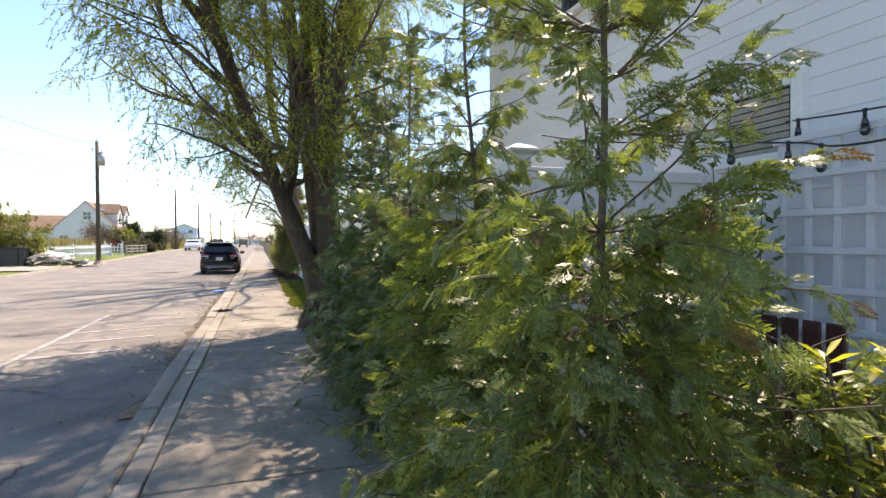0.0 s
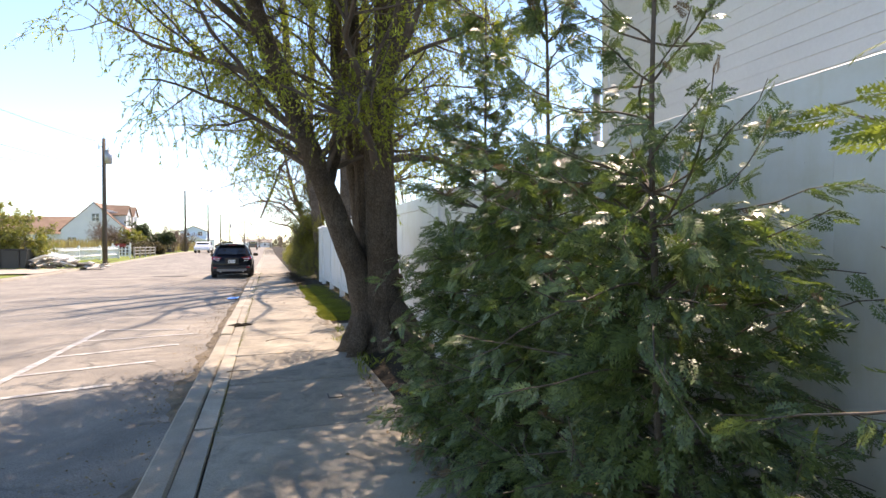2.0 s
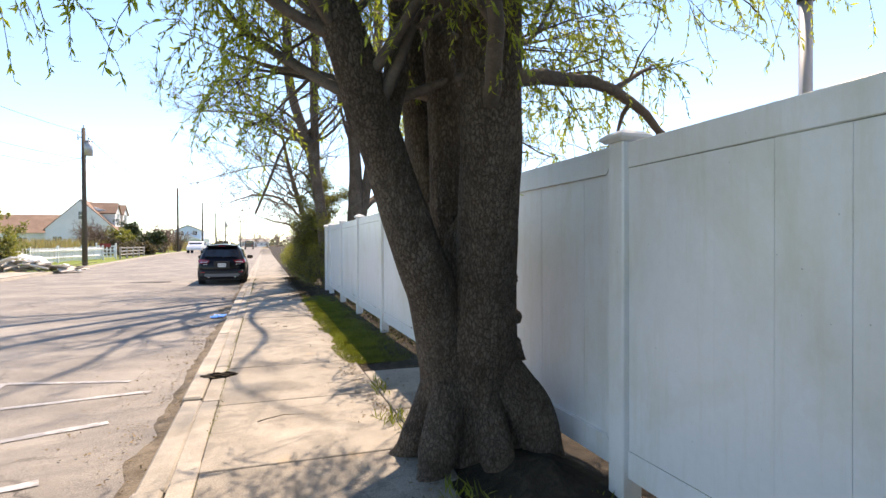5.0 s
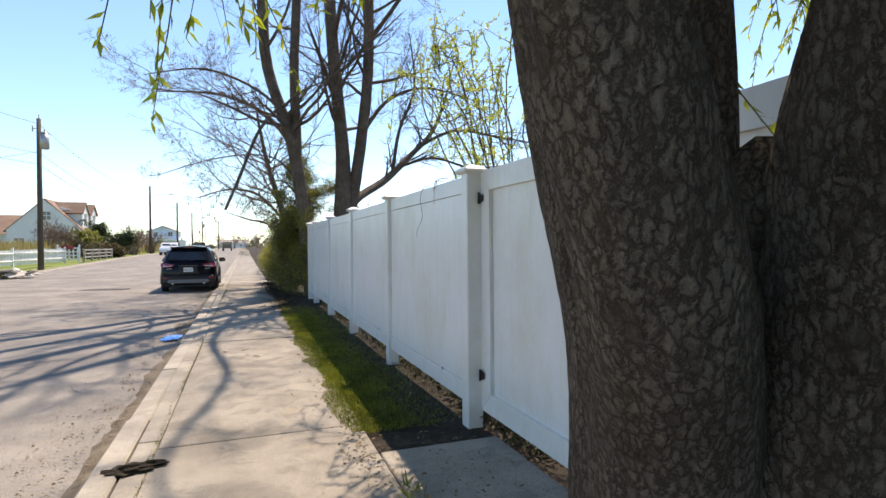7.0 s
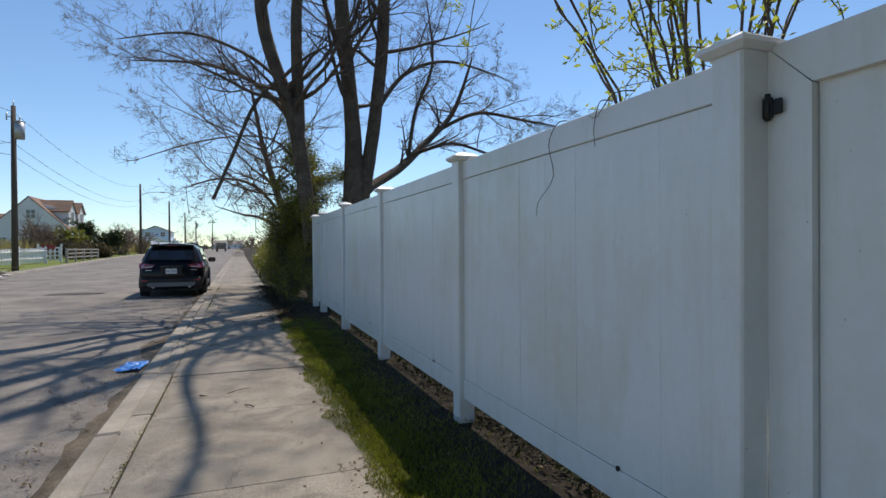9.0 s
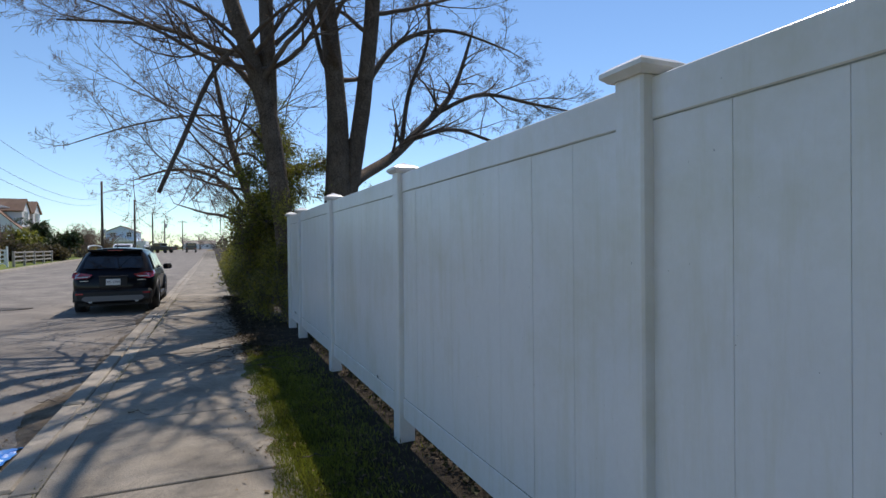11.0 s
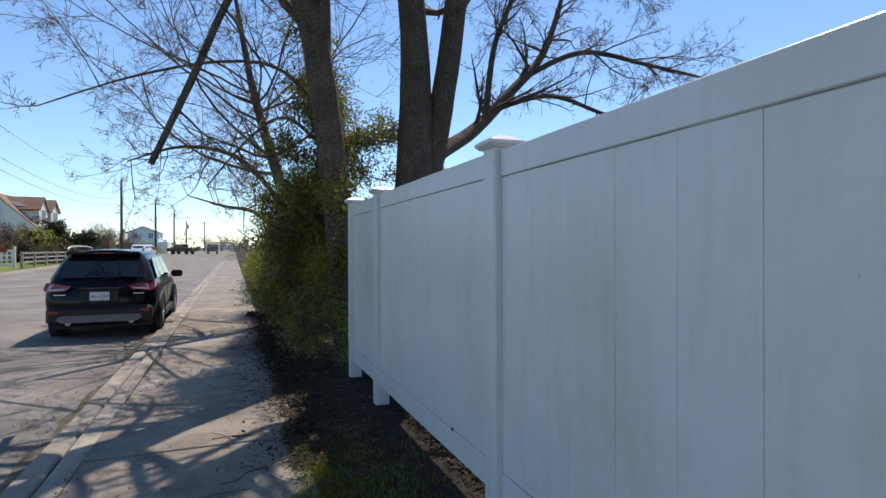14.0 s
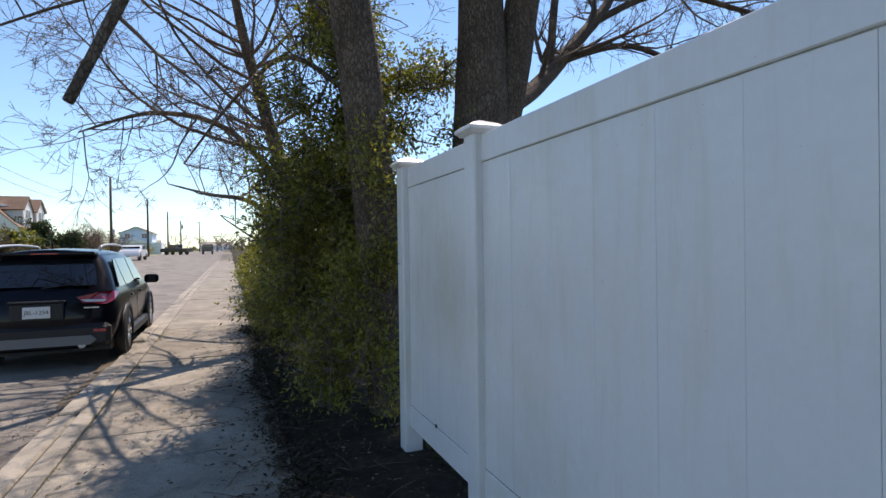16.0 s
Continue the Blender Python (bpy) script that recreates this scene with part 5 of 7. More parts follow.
def suv_body():
    bm = bmesh.new()
    rings = [suv_ring(i) for i in range(len(STATIONS))]
    hood_z = [0.26, 0.34, 0.58, 0.82, 0.95, 1.0, 1.04, 1.06, 1.07]
    rings.append([(PROF_X[k] * (1.0 if k < 6 else 0.98), 3.45, hood_z[k]) for k in range(9)])
    rings.append([(PROF_X[k] * 0.97, 4.1, hood_z[k] - (0.06 if k > 3 else 0)) for k in range(9)])
    rings.append([(PROF_X[k] * 0.82, 4.5, min(hood_z[k], 0.86)) for k in range(9)])
    left = [[bm.verts.new((-x, y, z)) for x, y, z in r] for r in rings]
    right = [[bm.verts.new((x, y, z)) if x > 0.001 else l[k] for k, (x, y, z) in enumerate(r)] for r, l in zip(rings, left)]
    for a, b in zip(range(len(rings)), range(1, len(rings))):
        for k in range(8):
            for side, flip in ((left, False), (right, True)):
                q = [side[a][k], side[b][k], side[b][k + 1], side[a][k + 1]]
                q = list(dict.fromkeys(q))
                if len(q) > 2:
                    f = bm.faces.new(q if not flip else list(reversed(q)))
                    f.smooth = True
    for end in (0, len(rings) - 1):
        for k in range(8):
            q = list(dict.fromkeys([left[end][k], left[end][k + 1], right[end][k + 1], right[end][k]]))
            if len(q) > 2:
                f = bm.faces.new(q)
                f.smooth = True
    bmesh.ops.recalc_face_normals(bm, faces=bm.faces)
    return bm


def patch(points, normal, thick=0.006):
    """A thin plate on the given outline, standing proud along its normal."""
    nrm = Vector(normal).normalized()
    return prism([Vector(p) + nrm * 0.002 for p in points], nrm * thick)


def wheel_parts(parent, x, y, side, r=0.355):
    bm = bmesh.new()
    prof = [(0.0, r - 0.115), (0.02, r - 0.02), (0.05, r), (0.17, r), (0.2, r - 0.02), (0.22, r - 0.115)]
    n = 32
    rows = [[bm.verts.new((px * side, math.cos(2 * math.pi * j / n) * pr, math.sin(2 * math.pi * j / n) * pr)) for j in range(n)] for px, pr in prof]
    for a, b in zip(rows, rows[1:]):
        for j in range(n):
            bm.faces.new((a[j], a[(j + 1) % n], b[(j + 1) % n], b[j])).smooth = True
    w = part("wheel", bm, M_TYRE, parent, at=(x, y, r), label="black tyre on an alloy rim")
    rim = cyl((0.19 * side, 0, 0), (0.06 * side, 0, 0), 0.06, n=14)
    for k in range(5):
        a = 2 * math.pi * k / 5
        for da in (-0.16, 0.16):
            cyl((0.2 * side, 0.05 * math.cos(a + da), 0.05 * math.sin(a + da)), (0.195 * side, (r - 0.12) * math.cos(a + da), (r - 0.12) * math.sin(a + da)), 0.019, 0.016, 6, rim)
    part("rim", rim, M_RIM, w)
    ringv = bmesh.new()
    rr = [[ringv.verts.new((px * side, math.cos(2 * math.pi * j / n) * pr, math.sin(2 * math.pi * j / n) * pr)) for j in range(n)] for px, pr in ((0.03, r - 0.125), (0.2, r - 0.115), (0.205, r - 0.14), (0.03, r - 0.15))]
    for a, b in zip(rr, rr[1:]):
        for j in range(n):
            ringv.faces.new((a[j], a[(j + 1) % n], b[(j + 1) % n], b[j])).smooth = True
    part("rim_lip", ringv, M_RIM, w)
    part("brake_disc", cyl((0.08 * side, 0, 0), (0.1 * side, 0, 0), r - 0.16, n=24), M_DARKTRIM, w)


suv = thing("parked_suv", (-1.86, 27.45, -0.075), "dark blue-black parked SUV with roof rails, seen from behind", "car", rot=(0, 0, 0.6))
SC = 0.925
body = part("body", suv_body(), M_CARPAINT, suv)
sub = body.modifiers.new("round", "SUBSURF")
sub.levels = sub.render_levels = 2


def on_rear(x, k):
    """A point on the tail between the profile rows, k may be fractional."""
    ys, sc, _, _ = STATIONS[0]
    i = min(int(k), 7)
    u = k - i
    y = ys[i] * (1 - u) + ys[i + 1] * u
    z = PROF_Z[i] * (1 - u) + PROF_Z[i + 1] * u
    return Vector((x, y - 0.008, z))


def rear_patch(name, outline, mat, thick, label="", lift=0.0, parent=None):
    pts = [on_rear(x, k) - Vector((0, lift, 0)) for x, k in outline]
    nrm = (pts[1] - pts[0]).cross(pts[2] - pts[0]).normalized()
    if nrm.y > 0:
        nrm = -nrm
    return part(name, patch(pts, nrm, thick), mat, parent or suv, label)


rw = rear_patch("rear_window", [(-0.66, 5.15), (0.66, 5.15), (0.62, 5.6), (0.56, 5.92), (-0.56, 5.92), (-0.62, 5.6)], M_GLASS, 0.01, "dark tinted rear window", 0.004)
part("wiper", cyl(on_rear(0.02, 5.12) - Vector((0, 0.03, 0)), on_rear(0.36, 5.2) - Vector((0, 0.03, 0)), 0.008, 0.005, 6), M_BLACK, rw)
part("spoiler", box(-0.6, 0.36, 1.555, 0.6, 0.62, 1.61, 0.018), M_CARPAINT, suv)
part("brake_light", box(-0.16, 0.352, 1.575, 0.16, 0.37, 1.592, 0.003), M_RED, suv, "dark red high brake light")
for s in (-1, 1):
    tl = part("tail_light", patch([Vector((s * x, y, z)) for x, y, z in ((0.44, 0.05, 0.985), (0.52, 0.035, 0.9), (0.8, 0.02, 0.88), (0.885, 0.1, 0.93), (0.9, 0.33, 1.02), (0.86, 0.22, 1.05), (0.7, 0.07, 1.04))], (s * 0.25, -1, 0.1), 0.022), M_RED, suv, "red wraparound tail light")
    part("lens", patch([Vector((s * x, y, z)) for x, y, z in ((0.5, 0.01, 0.955), (0.56, 0.0, 0.92), (0.78, -0.005, 0.915), (0.8, 0.0, 0.945))], (s * 0.1, -1, 0.05), 0.012), M_CLEAR, tl, "pale lamp lens strip")
    part("reflector", box(s * 0.72 - 0.08, -0.02, 0.5, s * 0.72 + 0.08, 0.02, 0.545, 0.005), M_RED, suv)
    part("exhaust_tip", cyl((s * 0.5, -0.01, 0.33), (s * 0.5, 0.14, 0.33), 0.045, n=12), M_STEEL, suv)
    rail_t = Tubes()
    rail_t.add(bend([(s * 0.62, 0.62, 1.62), (s * 0.63, 0.72, 1.69), (s * 0.63, 1.6, 1.715), (s * 0.62, 2.4, 1.69), (s * 0.61, 2.5, 1.63)], 18), [0.02] * 18, 8)
    part("roof_rail", rail_t.mesh("roof_rail"), M_STEEL, suv, "silver roof rail")
    mir = part("mirror", box(s * 0.93 - 0.01, 2.88, 1.0, s * 0.93 + s * 0.22 + 0.01, 3.0, 1.16, 0.035) if s > 0 else box(-1.16, 2.88, 1.0, -0.92, 3.0, 1.16, 0.035), M_CARPAINT, suv)
    part("mirror_glass", box(min(s * 0.97, s * 1.13), 2.872, 1.02, max(s * 0.97, s * 1.13), 2.882, 1.14), M_GLASS, mir)
    # side glass follows the leaning cabin
    for y0, y1, a0, a1 in ((0.72, 1.02, 0.86, 1.02), (1.08, 1.92, 1.06, 1.92), (1.99, 2.86, 1.99, 2.52)):
        def cab(y, u):
            return Vector((s * (0.862 + (0.712 - 0.862) * u + 0.012), y, 1.085 + (1.5 - 1.085) * u))
        part("side_window", patch([cab(y0 if y0 > 1 else 0.5, 0.0), cab(y1, 0.0), cab(a1, 0.97), cab(a0, 0.97)], (s, 0, 0.33), 0.01), M_GLASS, suv, "dark side window")
    for yy in (1.25, 2.15):
        part("door_handle", box(min(s * 0.925, s * 0.955), yy, 0.9, max(s * 0.925, s * 0.955), yy + 0.16, 0.925, 0.006), M_CARPAINT, suv)
    for yy in (1.04, 1.96, 2.98):
        part("door_seam", box(min(s * 0.9255, s * 0.929), yy, 0.45, max(s * 0.9255, s * 0.929), yy + 0.006, 0.95), M_DARKTRIM, suv)
    part("sill_cladding", box(min(s * 0.84, s * 0.945), 1.25, 0.24, max(s * 0.84, s * 0.945), 3.2, 0.4, 0.03), M_DARKTRIM, suv)
    for yy in (0.92, 3.6):
        arch = bmesh.new()
        vs = [[arch.verts.new((s * px, yy + math.cos(a) * r, 0.355 + math.sin(a) * r)) for a in np.linspace(-0.15, math.pi + 0.15, 20)] for px, r in ((0.9, 0.375), (0.948, 0.385), (0.952, 0.44), (0.91, 0.45))]
        for a, b in zip(vs, vs[1:]):
            for j in range(19):
                arch.faces.new((a[j], a[j + 1], b[j + 1], b[j])).smooth = True
        part("wheel_arch", arch, M_DARKTRIM, suv)
        part("wheel_well", cyl((s * 0.7, yy, 0.36), (s * 0.937, yy, 0.36), 0.38, n=28), M_DARKTRIM, suv)
        wheel_parts(suv, s * 0.735, yy, s)
bp = part("bumper", box(-0.84, -0.015, 0.3, 0.84, 0.2, 0.62, 0.06), M_DARKTRIM, suv)
part("skid_plate", prism([(-0.62, -0.028, 0.46), (0.62, -0.028, 0.46), (0.68, -0.028, 0.4), (0.6, -0.028, 0.335), (-0.6, -0.028, 0.335), (-0.68, -0.028, 0.4)], (0, 0.05, 0)), M_TRIM, bp, "grey lower bumper insert")
pl = part("number_plate", box(-0.155, -0.035, 0.725, 0.155, -0.02, 0.88, 0.004), M_PLATE, suv, "white number plate with dark characters")
part("plate_recess", box(-0.3, -0.016, 0.69, 0.3, 0.03, 0.92, 0.01), M_DARKTRIM, suv)
part("hatch_handle", box(-0.32, -0.03, 0.925, 0.32, 0.03, 0.955, 0.008), M_DARKTRIM, suv)
for s in (-1, 1):
    part("badge", box(s * 0.62 - 0.09, 0.0, 0.83, s * 0.62 + 0.09, 0.012, 0.85, 0.003), M_RIM, suv, "small bright badge bar")
part("antenna", cyl((0.0, 0.78, 1.66), (0.0, 0.72, 1.78), 0.014, 0.006, 8), M_BLACK, suv)
part("underbody", box(-0.8, 0.3, 0.2, 0.8, 4.2, 0.34), M_DARKTRIM, suv)
txt = bpy.data.curves.new("plate_text", "FONT")
txt.body, txt.size, txt.align_x, txt.align_y, txt.extrude = "JBL-1254", 0.076, "CENTER", "CENTER", 0.001
tob = new("plate_text_source", txt)
bpy.context.view_layer.update()
tme = bpy.data.meshes.new_from_object(tob.evaluated_get(bpy.context.evaluated_depsgraph_get()))
bpy.data.objects.remove(tob)
tme.materials.clear()
part("plate_text", tme, M_PLATEINK, pl, at=(0, -0.0375, 0.802), rot=(90, 0, 0))
suv.scale = (SC, SC, SC)


def far_car(name, at, yaw, paint, label, kind="saloon"):
    ob = thing(name, at, label, "car", rot=(0, 0, yaw))
    side = [(-2.2, 0.35), (-2.25, 0.8), (-2.0, 0.98), (-1.4, 1.02), (-0.9, 1.45), (0.4, 1.47), (1.05, 1.0), (2.0, 0.86), (2.2, 0.6), (2.2, 0.35)]
    if kind == "pickup":
        side = [(-2.7, 0.5), (-2.7, 1.12), (-0.6, 1.14), (-0.5, 1.8), (0.8, 1.82), (1.3, 1.2), (2.6, 1.1), (2.7, 0.8), (2.7, 0.5)]
    bm = prism([(-0.88, y, z) for y, z in side], (1.76, 0, 0))
    bmesh.ops.bevel(bm, geom=list(bm.edges), offset=0.05, segments=2, affect="EDGES")
    part("body", bm, paint, ob)
    zb, zt = (1.2, 1.72) if kind == "pickup" else (1.03, 1.38)
    ya, yb = (-0.42, 0.85) if kind == "pickup" else (-0.95, 0.5)
    for s in (-1, 1):
        part("side_window", box(min(s * 0.87, s * 0.89), ya, zb, max(s * 0.87, s * 0.89), yb, zt, 0.006), M_GLASS, ob)
        for yy in (-1.45, 1.45):
            part("wheel", cyl((s * 0.66, yy, 0.33), (s * 0.9, yy, 0.33), 0.33, n=18), M_TYRE, ob)
    y0 = side[4][0] if kind != "pickup" else -0.55
    part("rear_window", box(-0.7, y0 - 0.03, zb + 0.05, 0.7, y0 + 0.1, zt - 0.02, 0.01), M_GLASS, ob)
    part("windscreen", box(-0.72, 0.62 if kind != "pickup" else 0.9, zb + 0.05, 0.72, 0.86 if kind != "pickup" else 1.12, zt - 0.08, 0.02), M_GLASS, ob)
    for s in (-1, 1):
        part("tail_light", box(s * 0.7 - 0.14, side[1][0] - 0.03, 0.72, s * 0.7 + 0.14, side[1][0] + 0.05, 0.86, 0.01), M_RED, ob)
    return ob


far_car("parked_white_car", (-8.3, 79.0, gz(-8.3, 79) - 0.06), 178, M_WHITECAR, "white parked saloon car far down the street")
far_car("dark_pickup", (-8.3, 125.0, gz(-8.3, 125) - 0.06), 55, M_GREYCAR, "dark pickup truck standing across the street", "pickup")
far_car("distant_car", (-3.4, 128.0, gz(-3.4, 128) - 0.06), 0, M_GREYCAR, "dark car far down the street", "pickup")

# ---------------------------------------------------------------- across the street
def utility_pole(at, h, label, arm=False, transformer=False, lamp=False):
    ob = thing("utility_pole", at, label, "utility pole", "poles along the street")
    part("pole", cyl((0, 0, -0.3), (0.0, 0, h), 0.16, 0.11, 14), M_POLE, ob)
    if arm:
        part("crossarm", box(-1.1, -0.06, h - 0.5, 1.1, 0.06, h - 0.38, 0.01), M_POLE, ob)
        for x in (-1.0, -0.5, 0.5, 1.0):
            part("insulator", cyl((x, 0, h - 0.38), (x, 0, h - 0.22), 0.045, 0.03, 8), M_STEEL, ob)
    if transformer:
        t = part("transformer", cyl((0.3, -0.1, h - 1.75), (0.3, -0.1, h - 0.85), 0.23, n=18), M_STEEL, ob, "grey drum transformer")
        part("lid", cyl((0.3, -0.1, h - 0.85), (0.3, -0.1, h - 0.78), 0.25, 0.12, 18), M_STEEL, t)
        part("bushing", cyl((0.3, -0.1, h - 0.8), (0.3, -0.1, h - 0.55), 0.04, 0.03, 8), M_STEEL, t)
        part("bracket", box(0.05, -0.14, h - 1.5, 0.25, -0.06, h - 1.4), M_STEEL, ob)
        part("pin", cyl((0, 0, h), (0, 0, h + 0.3), 0.03, 0.02, 8), M_STEEL, ob)
        part("fuse", cyl((-0.3, 0.0, h - 0.75), (-0.3, 0, h - 0.35), 0.035, n=8), M_STEEL, ob)
        part("fuse_arm", box(-0.34, -0.03, h - 0.6, 0.0, 0.03, h - 0.55), M_STEEL, ob)
    if lamp:
        tb = Tubes()
        tb.add(bend([(0.05, 0, h - 1.4), (0.9, 0, h - 1.05), (2.3, 0, h - 0.95)], 14), [0.035] * 14, 8)
        part("lamp_arm", tb.mesh("lamp_arm"), M_STEEL, ob)
        part("lamp_head", box(2.2, -0.12, h - 1.03, 2.8, 0.12, h - 0.9, 0.03), M_STEEL, ob, "grey cobra-head street lamp")
        part("meter_box", box(0.12, -0.1, h - 6.1, 0.34, 0.1, h - 5.6, 0.02), M_STEEL, ob)
    return ob


POLES = [(-11.2, 45.4, 8.75), (-11.6, 87.5, 8.8), (-10.3, 105.5, 8.1), (-10.3, 132, 7.9), (-9.7, 153, 7.2), (-7.4, 185, 8.6)]
for k, (x, y, h) in enumerate(POLES):
    utility_pole((x, y, gz(x, y)), h, "weathered wooden utility pole with a transformer" if k == 0 else "weathered wooden utility pole" + (" with a street lamp arm" if k in (1, 3) else ""), arm=k == 5, transformer=k in (0, 4), lamp=k in (1, 3))
wires = thing("overhead_wires", (0, 0, 0), "thin dark overhead wires sagging between the poles", "cable")
ends = [(-15.5, 5.0, 10.0)] + [(x, y, gz(x, y) + h) for x, y, h in POLES]
for (a, b) in zip(ends, ends[1:]):
    for dz, dx in ((-0.3, 0.0), (-2.0, 0.05), (-2.6, -0.05)):
        tb = Tubes()
        span = np.linalg.norm(np.array(b) - np.array(a))
        tb.add([np.array(a) * (1 - s) + np.array(b) * s + np.array([dx, 0, dz - span * 0.028 * 4 * s * (1 - s)]) for s in np.linspace(0, 1, 18)], [0.011] * 18, 4)
        part("wire", tb.mesh("wire"), M_WIRE, wires)
tb = Tubes()
tb.add([np.array((-11.2, 45.4, 7.0)) * (1 - s) + np.array((-30, 52, 6.8)) * s + np.array([0, 0, -0.8 * 4 * s * (1 - s)]) for s in np.linspace(0, 1, 14)], [0.011] * 14, 4)
part("wire", tb.mesh("wire"), M_WIRE, wires)


def far_window(parent, x, y, z, w, h, face=(0, -1)):
    g = box(x - w / 2, y - 0.04, z, x + w / 2, y - 0.01, z + h) if face[1] else box(x + 0.01, y - w / 2, z, x + 0.04, y + w / 2, z + h)
    wn_ = part("window", g, M_PANE, parent)
    f = bmesh.new()
    t = 0.09
    if face[1]:
        for q in ((x - w / 2 - t, z - t, x + w / 2 + t, z), (x - w / 2 - t, z + h, x + w / 2 + t, z + h + t), (x - w / 2 - t, z, x - w / 2, z + h), (x + w / 2, z, x + w / 2 + t, z + h), (x - 0.03, z, x + 0.03, z + h), (x - w / 2, z + h / 2 - 0.03, x + w / 2, z + h / 2 + 0.03)):
            box(q[0], y - 0.075, q[1], q[2], y - 0.042, q[3], 0, f)
    else:
        for q in ((y - w / 2 - t, z - t, y + w / 2 + t, z), (y - w / 2 - t, z + h, y + w / 2 + t, z + h + t), (y - w / 2 - t, z, y - w / 2, z + h), (y + w / 2, z, y + w / 2 + t, z + h), (y - 0.03, z, y + 0.03, z + h)):
            box(x + 0.042, q[0], q[1], x + 0.075, q[2], q[3], 0, f)
    part("frame", f, M_WHITE, wn_)


# cape house: gable to the camera, dormers over the street side
cape = thing("cape_house", (-21.3, 81.0, gz(-21, 81)), "pale grey cape house with brown shingle roof and dormers", "house")
part("wall", prism([(-3.6, 0, -0.2), (3.6, 0, -0.2), (3.6, 0, 3.0), (0, 0, 6.35), (-3.6, 0, 3.0)], (0, 9, 0)), M_FARWALL, cape)
for s in (-1, 1):
    part("roof", prism([(0, -0.06, 6.4), (0, -0.06, 6.5), (s * 3.85, -0.06, 2.82), (s * 3.85, -0.06, 2.72)], (0, 9.3, 0)), M_ROOF, cape)
for yy in (1.4, 5.2):
    d = part("dormer", prism([(1.0, yy, 4.2), (3.2, yy, 3.2), (3.2, yy, 5.0), (1.0, yy, 5.7)], (0, 2.4, 0)), M_FARWALL, cape)
    part("dormer_front", prism([(3.21, yy - 0.1, 3.2), (3.21, yy + 2.5, 3.2), (3.21, yy + 2.5, 5.0), (3.21, yy + 1.2, 6.1), (3.21, yy - 0.1, 5.0)], (0.15, 0, 0)), M_FARWALL, d)
    part("dormer_roof", prism([(3.5, yy - 0.35, 4.95), (3.5, yy + 1.2, 6.3), (3.5, yy + 3.05, 4.95), (3.5, yy + 2.6, 4.85), (3.5, yy + 1.2, 6.1), (3.5, yy - 0.2, 4.85)], (-3.2, 0, 0)), M_ROOF, d)
    far_window(d, 3.36, yy + 1.2, 3.7, 0.9, 1.2, (1, 0))
far_window(cape, 0.2, 0, 4.1, 0.8, 0.9)
far_window(cape, -2.4, 0, 0.9, 0.9, 1.1)
far_window(cape, 2.2, 0, 0.9, 0.9, 1.1)
far_window(cape, 3.62, 3, 0.9, 0.9, 1.2, (1, 0))
annex = thing("low_annex", (-28.6, 84.0, gz(-28, 84)), "low house annex with a wide brown roof", "house")
part("wall", box(-5, 0, -0.2, 3.2, 7, 2.6), M_FARWALL, annex)
part("roof", prism([(-5.5, -0.4, 2.5), (-5.5, 3.5, 4.9), (-5.5, 7.4, 2.5)], (9.2, 0, 0)), M_ROOF, annex)
far_window(annex, 0.4, 0, 0.9, 0.9, 1.0)
far_window(annex, -2.6, 0, 0.9, 0.9, 1.0)

blue = thing("pale_blue_house", (-17.5, 146.0, gz(-17, 146)), "pale blue two-storey house far down the street", "house")
part("wall", prism([(-2.9, 0, -0.2), (2.9, 0, -0.2), (2.9, 0, 4.3), (0, 0, 5.5), (-2.9, 0, 4.3)], (0, 8, 0)), M_BLUEWALL, blue)
for s in (-1, 1):
    part("roof", prism([(0, -0.3, 5.55), (0, -0.3, 5.72), (s * 3.3, -0.3, 4.3), (s * 3.3, -0.3, 4.15)], (0, 8.6, 0)), M_GREYROOF, blue)
part("porch_roof", prism([(-3.1, -1.6, 2.2), (3.1, -1.6, 2.2), (0, -1.6, 3.3)], (0, 1.6, 0)), M_WHITE, blue)
part("porch", box(2.9, 0.4, -0.2, 4.6, 7.0, 2.4), M_WHITE, blue)
for x in (-1.5, 1.5):
    far_window(blue, x, 0, 3.3, 0.9, 0.9)
for x, y, w, h in ((-40, 190, 12, 4.5), (-26, 215, 10, 4.0), (16, 230, 14, 4.2), (-6, 330, 16, 4.5), (30, 300, 18, 5)):
    fh = thing("distant_house", (x, y, gz(x, y)), "small distant house with a pitched roof", "house", "distant houses")
    part("wall", box(-w / 2, 0, -0.2, w / 2, 8, h * 0.6), M_FARWALL, fh)
    part("roof", prism([(-w / 2 - 0.4, -0.4, h * 0.58), (-w / 2 - 0.4, 4, h), (-w / 2 - 0.4, 8.4, h * 0.58)], (w + 0.8, 0, 0)), M_GREYROOF, fh)
    far_window(fh, -w / 4, 0, 0.8, 1, 1), far_window(fh, w / 4, 0, 0.8, 1, 1)

# white picket fence with a gate panel, then a split-rail fence
picket = thing("picket_fence", (-15.7, 45.0, gz(-15, 46)), "white wooden picket fence along the lawn", "fence", rot=(0, 0, 0))
PV = Vector((2.85, 11.2, 0))
pk = prism([(-0.04, 0, 0.08), (0.04, 0, 0.08), (0.04, 0, 1.02), (0, 0, 1.1), (-0.04, 0, 1.02)], (0, 0.02, 0))
pkm = as_mesh("picket", pk)
ang = math.degrees(math.atan2(PV.y, PV.x))
NP = 84
for i in range(NP):
    q = PV * (i / NP)
    part("picket", pkm, M_WHITE, picket, at=(q.x, q.y, gz(-15.7 + q.x, 45 + q.y) - gz(-15, 46)), rot=(0, 0, ang))
